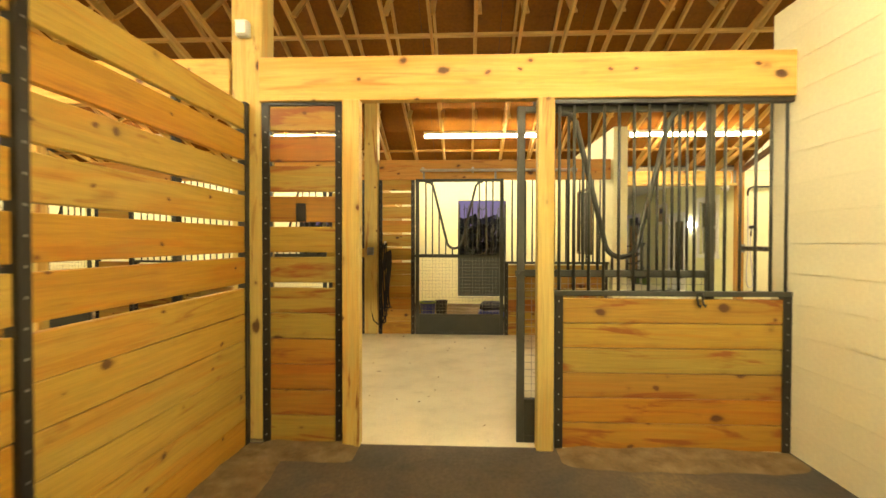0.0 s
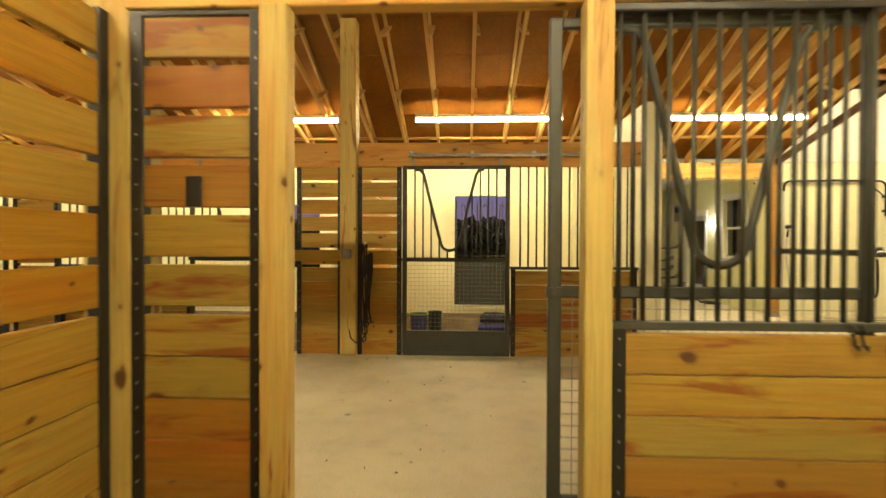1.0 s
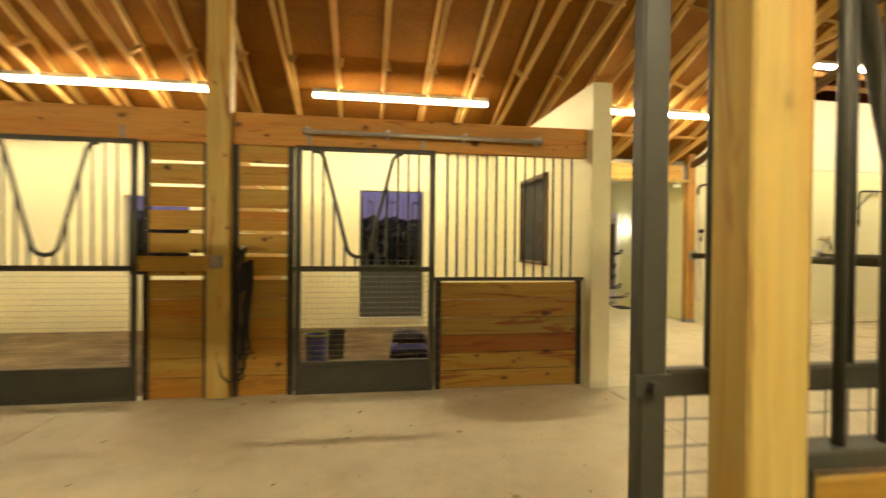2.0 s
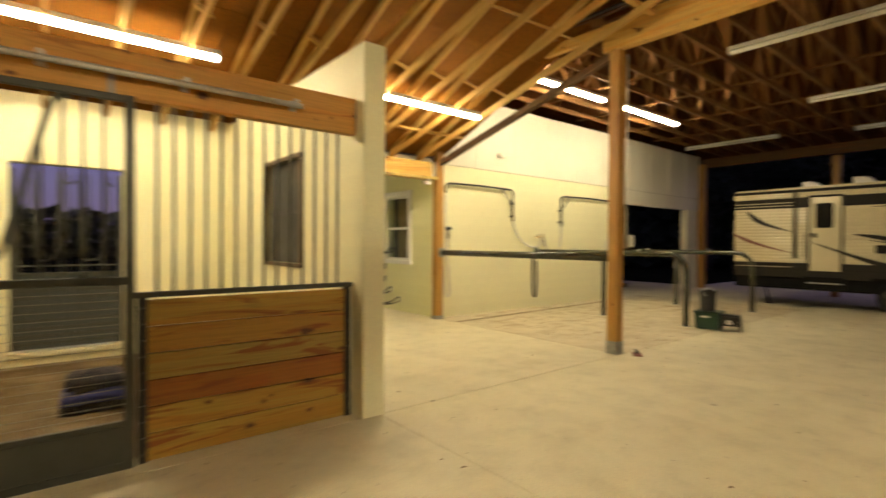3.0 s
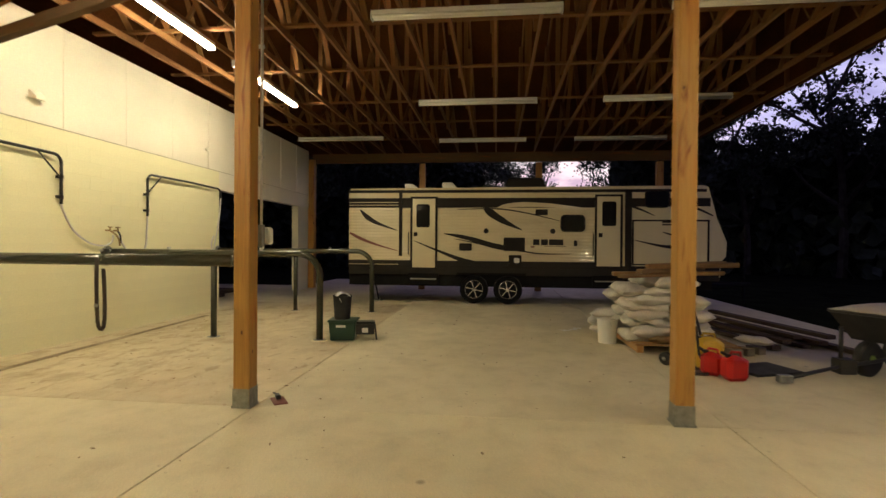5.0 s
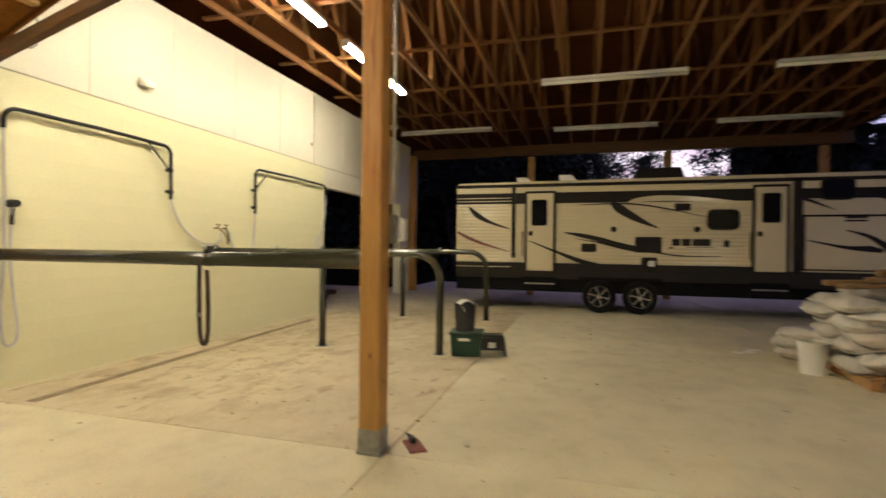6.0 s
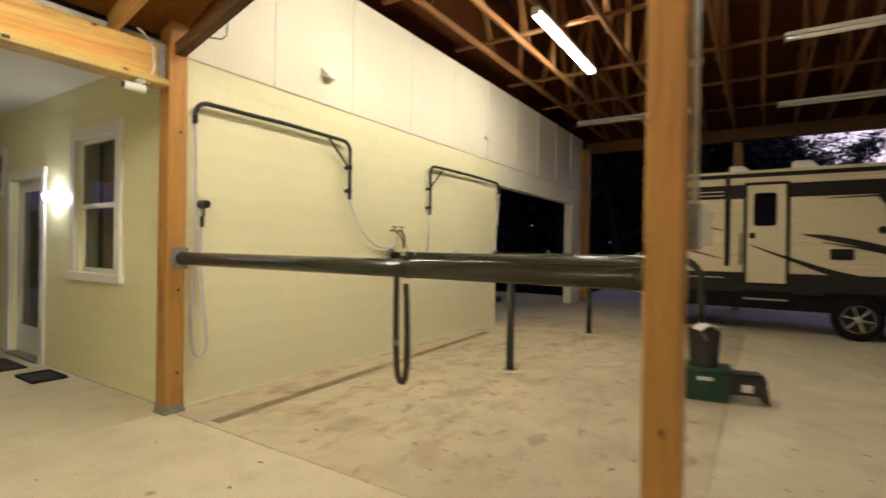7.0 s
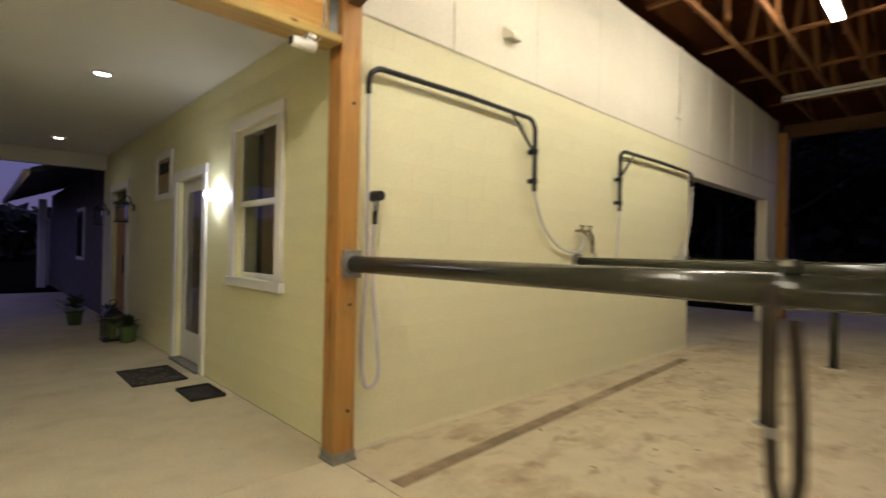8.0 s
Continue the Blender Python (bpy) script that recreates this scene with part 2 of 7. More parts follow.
M_FIXTURE = plain("white_enamel", (0.75, 0.74, 0.70), 0.4, vary=0.08)
M_TUBE_ON = emitter("lit_tube", LAMP_COLOUR, LAMP_POWER)
M_TUBE_OFF = plain("unlit_tube", (0.80, 0.79, 0.74), 0.3, vary=0.03)
M_GLASS = glass_mat("window_glass", (0.75, 0.78, 0.8))


# ---------------------------------------------------------------- mesh helpers
def add_box(bm, x0, x1, y0, y1, z0, z1):
    v = [bm.verts.new((x, y, z)) for z in (z0, z1) for y in (y0, y1) for x in (x0, x1)]
    for q in ((0, 2, 3, 1), (4, 5, 7, 6), (0, 1, 5, 4), (2, 6, 7, 3), (0, 4, 6, 2), (1, 3, 7, 5)):
        bm.faces.new([v[i] for i in q])
    return v


def finish(name, bm, material, bevel=0.0, smooth=False):
    if bevel:
        bmesh.ops.bevel(bm, geom=bm.edges[:], offset=bevel, segments=1, affect="EDGES", clamp_overlap=True)
    bmesh.ops.recalc_face_normals(bm, faces=bm.faces[:])
    me = bpy.data.meshes.new(name)
    bm.to_mesh(me)
    bm.free()
    if smooth:
        for p in me.polygons:
            p.use_smooth = True
    if material:
        me.materials.append(material)
    return me


def part(name, data, material=None, parent=None, label="", m=None, bevel=0.0, smooth=False):
    """Links a bmesh or a mesh as one object, under a thing or a part."""
    me = finish(name, data, material, bevel, smooth) if isinstance(data, bmesh.types.BMesh) else data
    ob = new(name, me)
    if m is not None:
        ob.matrix_basis = m
    if parent is not None:
        ob.parent = parent
    if label:
        ob["label"] = label
    return ob


def thing(name, at=(0, 0, 0), label="", category="", group="", kind="", m=None):
    e = new(name)
    e.empty_display_size = 0.1
    e.matrix_basis = m if m is not None else Matrix.Translation(at)
    return tagged(e, label, category, group, kind)


def box_bm(x0, x1, y0, y1, z0, z1):
    bm = bmesh.new()
    add_box(bm, x0, x1, y0, y1, z0, z1)
    return bm


BOXES = {}


def board_mesh(length, w, h, material, bevel=0.004):
    """A board along its local x axis, centred; shared between boards of one size."""
    key = (round(length, 3), round(w, 3), round(h, 3), material.name)
    if key not in BOXES:
        BOXES[key] = finish("board", box_bm(-length / 2, length / 2, -w / 2, w / 2, -h / 2, h / 2), material, bevel)
    return BOXES[key]


def along(p0, p1, up=(0, 0, 1)):
    """A pose whose x axis runs from p0 to p1, at their middle; z as near to up as can be."""
    a, b = Vector(p0), Vector(p1)
    x = (b - a).normalized()
    u = Vector(up)
    if abs(x.dot(u)) > 0.999:
        u = Vector((0, 1, 0))
    y = u.cross(x).normalized()
    z = x.cross(y)
    r = Matrix((x, y, z)).transposed().to_4x4()
    return Matrix.Translation((a + b) / 2) @ r


def beam(name, p0, p1, w, h, material, parent=None, label="", up=(0, 0, 1), bevel=0.004):
    """A timber from p0 to p1; w across, h along the up direction."""
    length = (Vector(p1) - Vector(p0)).length
    ob = new(name, board_mesh(length, w, h, material, bevel))
    m = along(p0, p1, up)
    ob.matrix_basis = m
    if parent is not None:
        ob.parent = parent
        ob.matrix_parent_inverse = parent.matrix_basis.inverted()
    if label:
        ob["label"] = label
    return ob


def tube_mesh(points, r, sides=10, closed=False, caps=True):
    """A round tube along a polyline."""
    bm = bmesh.new()
    pts = [Vector(p) for p in points]
    n = len(pts)
    rings = []
    prev = None
    for i, p in enumerate(pts):
        if closed:
            d = (pts[(i + 1) % n] - pts[i - 1]).normalized()
        else:
            d = (pts[min(i + 1, n - 1)] - pts[max(i - 1, 0)]).normalized()
        if prev is None:
            a = Vector((0, 0, 1)) if abs(d.z) < 0.9 else Vector((1, 0, 0))
            u = d.cross(a).normalized()
        else:
            u = (prev - d * prev.dot(d)).normalized()
        prev = u
        w = d.cross(u)
        rings.append([bm.verts.new(p + r * (math.cos(2 * math.pi * k / sides) * u + math.sin(2 * math.pi * k / sides) * w)) for k in range(sides)])
    for i in range(n if closed else n - 1):
        a, b = rings[i], rings[(i + 1) % n]
        for k in range(sides):
            bm.faces.new((a[k], a[(k + 1) % sides], b[(k + 1) % sides], b[k]))
    if caps and not closed:
        bm.faces.new(rings[0][::-1])
        bm.faces.new(rings[-1])
    return bm


def arc(c, a0, a1, r, u, v, n=8):
    """Points of an arc round c in the plane of u and v, angles in degrees."""
    c, u, v = Vector(c), Vector(u), Vector(v)
    return [c + r * (math.cos(radians(a0 + (a1 - a0) * i / n)) * u + math.sin(radians(a0 + (a1 - a0) * i / n)) * v) for i in range(n + 1)]


def cyl_bm(bm, c, r0, r1, h, sides=16, axis="z"):
    """A cylinder or cone from c along the axis."""
    c = Vector(c)
    ax = {"x": Vector((1, 0, 0)), "y": Vector((0, 1, 0)), "z": Vector((0, 0, 1))}[axis]
    u = Vector((0, 0, 1)) if axis != "z" else Vector((1, 0, 0))
    w = ax.cross(u)
    rings = []
    for r, t in ((r0, 0.0), (r1, h)):
        rings.append([bm.verts.new(c + ax * t + r * (math.cos(2 * math.pi * k / sides) * u + math.sin(2 * math.pi * k / sides) * w)) for k in range(sides)])
    for k in range(sides):
        bm.faces.new((rings[0][k], rings[0][(k + 1) % sides], rings[1][(k + 1) % sides], rings[1][k]))
    bm.faces.new(rings[0][::-1])
    bm.faces.new(rings[1])
    return bm


def lathe(profile, sides=20):
    """A turned solid from (radius, height) pairs."""
    bm = bmesh.new()
    rings = []
    for r, z in profile:
        rings.append([bm.verts.new((r * math.cos(2 * math.pi * k / sides), r * math.sin(2 * math.pi * k / sides), z)) for k in range(sides)])
    for a, b in zip(rings, rings[1:]):
        for k in range(sides):
            bm.faces.new((a[k], a[(k + 1) % sides], b[(k + 1) % sides], b[k]))
    bm.faces.new(rings[0][::-1])
    bm.faces.new(rings[-1])
    return bm


def wall_boxes(bm, axis, at, thick, s0, s1, z0, z1, holes=()):
    """A wall along x or y with rectangular holes (s0, s1, z0, z1) through it."""
    cuts = sorted({s0, s1, *[h[0] for h in holes], *[h[1] for h in holes]})
    for a, b in zip(cuts, cuts[1:]):
        spans = [(z0, z1)]
        for h in holes:
            if h[0] <= a and h[1] >= b:
                spans = [q for lo, hi in spans for q in ((lo, min(hi, h[2])), (max(lo, h[3]), hi)) if q[1] - q[0] > 1e-4]
        for lo, hi in spans:
            if axis == "x":
                add_box(bm, a, b, at, at + thick, lo, hi)
            else:
                add_box(bm, at, at + thick, a, b, lo, hi)


# ---------------------------------------------------------------- ground and floors
ground = part("ground", box_bm(-900, 900, -900, 900, -0.5, -0.06), plain("dark_grass", (0.02, 0.022, 0.012), 0.95, vary=0.5, scale=1.5, bumps=0.6))
ground.data.materials[0].node_tree.nodes["Principled BSDF"].inputs["Specular IOR Level"].default_value = 0.0
tagged(ground, "dark grass and earth round the barn at dusk", "ground", kind="structure")

floor = thing("floor", label="dusty pale concrete floor slabs with saw-cut joints", category="floor", kind="structure")
JX = [-9.0, -2.6, 2.37, 6.1, 9.9, 13.7, 18.6]
JY = [-0.6, 3.5, 7.47, 11.40]
SLABS = [(a, b, c, d) for a, b in zip(JX, JX[1:]) for c, d in zip(JY, JY[1:]) if not (b <= 2.4 and (d <= 3.6))]
SLABS += [(2.37, 6.15, 11.40, 15.4), (2.37, 6.15, 15.4, 20.2), (-9.0, 2.37, 11.4, 11.8), (2.37, 6.15, 20.2, 26.0)]
SLABS += [(6.15, 12.3, 11.40, 11.7), (12.3, 18.6, 11.4, 17.0), (18.6, 22.0, -0.6, 12.0)]
for x0, x1, y0, y1 in SLABS:
    part("slab", box_bm(x0 + 0.0035, x1 - 0.0035, y0 + 0.0035, y1 - 0.0035, -0.15, 0.0), M_WASHFLOOR if 6 <= x0 < 13 and 7.4 < y0 < 11 else (M_BAYFLOOR if (x0 > 6 and y0 < 11.5) or (x0 > 2 and y0 > 7.4) else M_CONCRETE), floor, bevel=0.0025)
part("slab", box_bm(-9, 22, -0.6, 20, -0.2, -0.155), M_MAT, floor, "dark joint bed under the slabs")
stall_floor = part("floor_stall", box_bm(-9.0, 2.37, -1.0, 3.49, -0.15, 0.004), M_MAT)
tagged(stall_floor, "dark rubber stall mat dusted with brown bedding", "floor", kind="structure")

# ---------------------------------------------------------------- block walls
BL, BH, GAP = 0.4064, 0.2032, 0.005


def block_wall(name, axis, at, thick, s0, s1, z0, z1, holes, label, face, single=False, paint=M_WALL):
    """A core wall with painted blocks proud of it on one face (+1 or -1 along the normal); joints are recessed."""
    bm = bmesh.new()
    wall_boxes(bm, axis, at, thick, s0, s1, z0, z1, holes)
    w = part(name, bm, paint)
    tagged(w, label, "wall", kind="structure")
    bmb = bmesh.new()
    proud = 0.0022
    f0 = at + thick if face > 0 else at - proud
    pieces = []
    row, z = 0, z0
    while z < z1 - 0.02:
        zt = min(z + BH, z1)
        s = s0 - (BL / 2 if row % 2 else 0)
        while s < s1:
            a, b = max(s, s0) + 0.0002, min(s + BL, s1) - 0.0002
            s += BL
            if b - a < 0.03:
                continue
            cz0, cz1 = z + GAP / 2, zt - GAP / 2
            if any(a < h[1] and b > h[0] and cz0 < h[3] and cz1 > h[2] for h in holes):
                for h in holes:
                    if a < h[1] and b > h[0] and cz0 < h[3] and cz1 > h[2]:
                        if a < h[0] - 0.02:
                            b = h[0]
                        elif b > h[1] + 0.02:
                            a = h[1]
                        else:
                            b = a
                if b - a < 0.03:
                    continue
            pieces.append((a, b, cz0, cz1))
        z += BH
        row += 1
    if single:
        shared = {}
        for a, b, c, d in pieces:
            key = (round(b - a, 3), round(d - c, 3))
            if key not in shared:
                shared[key] = finish("block", box_bm(-key[0] / 2, key[0] / 2, 0, proud, -key[1] / 2, key[1] / 2), paint, 0.0009)
            mid = ((a + b) / 2, f0, (c + d) / 2) if axis == "x" else (f0, (a + b) / 2, (c + d) / 2)
            part("block", shared[key], None, w, m=pose(*mid, 0, 0, 0 if axis == "x" else 90))
    else:
        for a, b, c, d in pieces:
            if axis == "x":
                add_box(bmb, a, b, f0, f0 + proud, c, d)
            else:
                add_box(bmb, f0, f0 + proud, a, b, c, d)
        p = part("blocks", bmb, paint, w)
        p["kind"] = "stuff"
    return w


# start stall: its far side and back
block_wall("wall_stall_side", "y", 2.24, 0.16, -1.0, 3.73, 0, 3.05, [], "cream painted concrete block wall beside the stall", -1, single=True)
block_wall("wall_south", "x", -1.2, 0.2, -9.0, 2.4, 0, 3.05, [], "cream painted concrete block back wall of the stall", 1)
block_wall("wall_west", "y", -9.2, 0.2, -1.2, 11.7, 0, 3.05, [], "cream painted concrete block end wall of the barn", 1)
# opposite stall: partition with window, back wall with window openings
block_wall("wall_partition", "y", 2.2, 0.2, 7.45, 11.46, 0, 3.12, [(8.70, 9.67, 1.24, 2.34)], "pale yellow painted block partition wall ending in a pillar", -1, single=True, paint=M_WASHWALL)
block_wall("wall_north", "x", 11.36, 0.2, -9.0, 2.4, 0, 3.17, [(-0.16, 0.95, 0.16, 2.37), (-3.9, -2.9, 0.9, 2.2)], "pale yellow painted block back wall of the stalls", -1, paint=M_WASHWALL)
# wash bay wall and porch wall
wash = block_wall("wall_wash", "x", 11.46, 0.2, 6.15, 12.27, 0, 3.02, [], "pale yellow-green painted block wall of the wash bay", -1, single=True, paint=M_WASHWALL)
block_wall("wall_porch", "y", 6.15, 0.2, 11.66, 20.0, 0, 3.1, [(12.42, 13.30, 1.10, 2.47), (14.22, 15.18, 0.02, 2.16), (17.9, 19.0, 0.02, 2.3)], "pale green painted block wall along the porch", -1, single=True, paint=M_PORCHWALL)
ww = part("wall_wash_upper", box_bm(6.15, 17.5, 11.475, 11.66, 3.03, 4.46), M_PANELWALL)
tagged(ww, "cream panelled upper wall above the wash bay", "wall", kind="structure")
xs = [6.15, 7.18, 8.33, 9.53, 10.7, 11.86, 13.08, 14.25, 15.4, 16.5, 17.5]
for a, b in zip(xs, xs[1:]):
    part("panel", box_bm(a + 0.0025, b - 0.0025, 11.462, 11.476, 3.035, 4.455), M_PANELWALL, ww, bevel=0.003)
for x in xs[5:-1]:
    part("batten", box_bm(x - 0.02, x + 0.02, 11.445, 11.4622, 3.035, 4.455), M_PANELWALL, ww, bevel=0.003)
part("flashing", box_bm(6.2, 17.5, 11.452, 11.462, 3.02, 3.031), plain("seam_strip", (0.50, 0.46, 0.33), 0.6), ww, "dark seam strip")
lint = part("wall_wash_lintel", box_bm(12.27, 17.5, 11.46, 11.66, 2.62, 3.018), M_PANELWALL)
tagged(lint, "cream lintel over the dark side opening", "wall", kind="structure")
jamb = part("wall_wash_jamb", box_bm(16.65, 17.45, 11.46, 11.66, 0, 2.62), M_WALL)
tagged(jamb, "cream wall pier at the end of the opening", "wall", kind="structure")
# unseen wall and roof, added so the side opening stays dark
back = part("wall_shed", box_bm(12.0, 18.0, 17.0, 17.2, -0.1, 3.6), plain("opening_shade_wall", (0.05, 0.045, 0.04), 0.8))
tagged(back, "dark wall added beyond the opening for its shade", "wall", kind="structure")
sroof = part("ceiling_opening_shade", box_bm(12.0, 18.4, 11.66, 17.4, 3.6, 3.7), M_SHEATH)
tagged(sroof, "unseen roof added to shade the space beyond the opening", "ceiling", kind="structure")

# ---------------------------------------------------------------- posts and main beams
def post(x, y, s, z0, z1, mat_, label, bracket=0.17):
    t = thing("post", (x, y, z0), label, "post", "barn posts")
    beam("shaft", (x, y, z0 + 0.02), (x, y, z1), s, s, mat_, t, up=(0, 1, 0), bevel=0.008)
    if bracket:
        b = bmesh.new()
        for dx, dy in ((1, 0), (-1, 0), (0, 1), (0, -1)):
            if dx:
                add_box(b, dx * s / 2 - 0.002, dx * (s / 2 + 0.004), -s / 2, s / 2, 0.0, bracket)
            else:
                add_box(b, -s / 2, s / 2, dy * s / 2 - 0.002, dy * (s / 2 + 0.004), 0.0, bracket)
        add_box(b, -s / 2 - 0.01, s / 2 + 0.01, -s / 2 - 0.01, s / 2 + 0.01, 0, 0.02)
        part("base_bracket", b, M_BRACKET, t, "galvanised post base")
    return t


post(6.12, 7.565, 0.15, 0, 4.05, M_BROWNPOST, "brown square timber post on a galvanised base by the wash bay")
post(6.15, 3.85, 0.15, 0, 4.05, M_BROWNPOST, "brown square timber post on a galvanised base in the open bay")
corner = post(6.10, 11.375, 0.155, 0, 4.0, M_BROWNPOST, "brown square timber corner post against the wash bay wall", 0.07)
for z in (0.33, 1.02, 2.33, 3.08):
    k = bmesh.new()
    cyl_bm(k, (0.02, -0.082, z), 0.012, 0.012, 0.006, 10, "y")
    part("bolt", k, M_CHANNEL, corner, "dark bolt head")
post(6.12, 0.15, 0.15, 0, 4.05, M_BROWNPOST, "brown square timber post at the open side")
post(-1.41, 7.60, 0.2, 0, 4.2, M_POST, "yellow treated timber post between stalls", False)
post(-1.51, 3.60, 0.22, 0, 4.6, M_POST, "yellow treated timber post between stalls", False)
for y in (7.75, 4.06, 0.42):
    post(17.72, y, 0.19, 0, 4.05, M_BROWNPOST, "brown timber post on the far side of the bay", False)
post(17.62, 11.4, 0.22, 0, 4.2, M_BROWNPOST, "brown timber corner post at the wall end", False)


def main_beam(p0, p1, w, h, label, mat_=M_TIMBER):
    b = beam("timber_beam", p0, p1, w, h, mat_, bevel=0.006)
    return tagged(b, label, "beam", "main beams", "structure")


main_beam((-1.42, 3.52, 2.565), (2.26, 3.52, 2.565), 0.09, 0.305, "yellow pine beam over the stall front")
main_beam((-1.63, 3.52, 2.565), (-9.0, 3.52, 2.565), 0.09, 0.305, "yellow pine beam over the stall front")
main_beam((-1.30, 7.63, 2.52), (2.2, 7.63, 2.52), 0.09, 0.30, "orange pine beam over the opposite stall front", M_ORANGE)
main_beam((-1.52, 7.63, 2.52), (-9.0, 7.63, 2.52), 0.09, 0.30, "orange pine beam over the opposite stall front", M_ORANGE)
main_beam((2.4, 11.40, 2.87), (5.99, 11.40, 2.87), 0.12, 0.28, "pine beam across the porch entrance")
main_beam((2.4, 11.36, 2.70), (6.0, 11.36, 2.70), 0.2, 0.05, "yellow trim board under the porch beam", M_POST)
main_beam((6.11, -0.1, 4.24), (6.11, 7.75, 4.24), 0.13, 0.38, "pine header beam along the open bay")
main_beam((6.11, 7.75, 4.36), (6.11, 11.46, 4.36), 0.09, 0.14, "ledger beam along the bay trusses")
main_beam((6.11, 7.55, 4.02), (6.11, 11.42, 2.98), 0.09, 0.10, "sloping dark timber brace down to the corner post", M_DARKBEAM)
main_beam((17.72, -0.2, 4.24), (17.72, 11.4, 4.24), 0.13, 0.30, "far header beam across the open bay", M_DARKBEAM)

# ---------------------------------------------------------------- roofs
bm = bmesh.new()
RZ, RY, ES = 5.62, 5.6, 0.42
for s in (1, -1):
    for k in range(9):
        for i in range(13):
            x0, x1 = -9.2 + i * 1.22, -9.2 + (i + 1) * 1.22 - 0.006
            step = 0.655 if s > 0 else 0.81
            d0, d1 = k * step, (k + 1) * step - 0.006
            x1 = min(x1, 6.18)
            if x0 >= 6.18:
                continue
            q = []
            for dz in (0, 0.015):
                for x, d in ((x0, d0), (x1, d0), (x1, d1), (x0, d1)):
                    q.append(bm.verts.new((x, RY + s * d, RZ - ES * d + dz)))
            for f in ((0, 1, 2, 3), (4, 7, 6, 5), (0, 4, 5, 1), (1, 5, 6, 2), (2, 6, 7, 3), (3, 7, 4, 0)):
                bm.faces.new([q[j] for j in f])
ceil1 = part("ceiling", bm, M_SHEATH)
tagged(ceil1, "reddish brown plywood roof sheathing over the stalls", "ceiling", kind="structure")
lid = bmesh.new()
for s in (1, -1):
    q = []
    for dz in (0.03, 0.06):
        for x, d in ((-9.4, 0), (6.25, 0), (6.25, 5.92 if s > 0 else 7.35), (-9.4, 5.92 if s > 0 else 7.35)):
            q.append(lid.verts.new((x, RY + s * d, RZ - ES * d + dz)))
    for f in ((0, 1, 2, 3), (4, 7, 6, 5), (0, 4, 5, 1), (1, 5, 6, 2), (2, 6, 7, 3), (3, 7, 4, 0)):
        lid.faces.new([q[j] for j in f])
tagged(part("roof", lid, M_CHANNEL), "dark metal roof over the stalls", "roof", kind="structure")

# scissor trusses over the stalls, running across the aisle
tr = thing("roof_truss", (-8.99, 0, 0), "scissor roof truss of pine lumber under plywood sheathing", "truss", "stall trusses")
tx = -8.99
for s in (1, -1):
    beam("bottom_chord", (tx, RY, 4.62), (tx, RY + s * 5.86, 4.62 - 0.27 * 5.86), 0.038, 0.09, M_TRUSS, tr, bevel=0)
    beam("top_chord", (tx, RY, RZ - 0.06), (tx, RY + s * 5.85, RZ - 0.06 - ES * 5.85), 0.038, 0.09, M_TRUSS, tr, bevel=0)
    for d0, d1 in ((0.9, 1.5), (2.1, 2.7), (3.5, 3.9)):
        beam("web", (tx + 0.03, RY + s * d0, 4.62 - 0.27 * d0), (tx + 0.03, RY + s * d1, RZ - 0.06 - ES * d1), 0.03, 0.085, M_TRUSS, tr, bevel=0, up=(1, 0, 0))
beam("king_post", (tx, RY, 4.6), (tx, RY, RZ - 0.1), 0.03, 0.085, M_TRUSS, tr, bevel=0, up=(1, 0, 0))
for i in range(1, 25):
    copy_thing(tr, Matrix.Translation((-8.99 + 0.61 * i, 0, 0)))
for y, dz in ((10.55, 0.065), (2.6, 0.065), (0.6, 0.065), (7.0, 0.065)):
    z = 4.62 - 0.27 * abs(y - RY) + dz
    tagged(beam("bracing", (-9.0, y, z), (6.0, y, z), 0.085, 0.036, M_TRUSS, bevel=0), "long pine brace laid across the trusses", "brace", "roof braces", "structure")

# bay roof: ridge along y
bm = bmesh.new()
BX0, BX1, BXM, BZ = 5.9, 18.2, 12.0, 7.05
for s in (1, -1):
    for k in range(5):
        for i in range(5):
            y0, y1 = -0.1 + i * 2.36, -0.1 + (i + 1) * 2.36 - 0.006
            d0, d1 = k * 1.25, (k + 1) * 1.25 - 0.006
            q = []
            for dz in (0, 0.015):
                for y, d in ((y0, d0), (y1, d0), (y1, d1), (y0, d1)):
                    q.append(bm.verts.new((BXM + s * d, y, BZ - ES * d + dz)))
            for f in ((0, 1, 2, 3), (4, 7, 6, 5), (0, 4, 5, 1), (1, 5, 6, 2), (2, 6, 7, 3), (3, 7, 4, 0)):
                bm.faces.new([q[j] for j in f])
tagged(part("ceiling_bay", bm, M_SHEATHBAY), "plywood roof sheathing over the open bay, darkened for weak light", "ceiling", kind="structure")
lid = bmesh.new()
for s in (1, -1):
    q = []
    for dz in (0.03, 0.06):
        for y, d in ((-0.15, 0), (11.75, 0), (11.75, 6.3), (-0.15, 6.3)):
            q.append(lid.verts.new((BXM + s * d, y, BZ - ES * d + dz)))
    for f in ((0, 1, 2, 3), (4, 7, 6, 5), (0, 4, 5, 1), (1, 5, 6, 2), (2, 6, 7, 3), (3, 7, 4, 0)):
        lid.faces.new([q[j] for j in f])
tagged(part("roof_bay", lid, M_CHANNEL), "dark metal roof over the open bay", "roof", kind="structure")

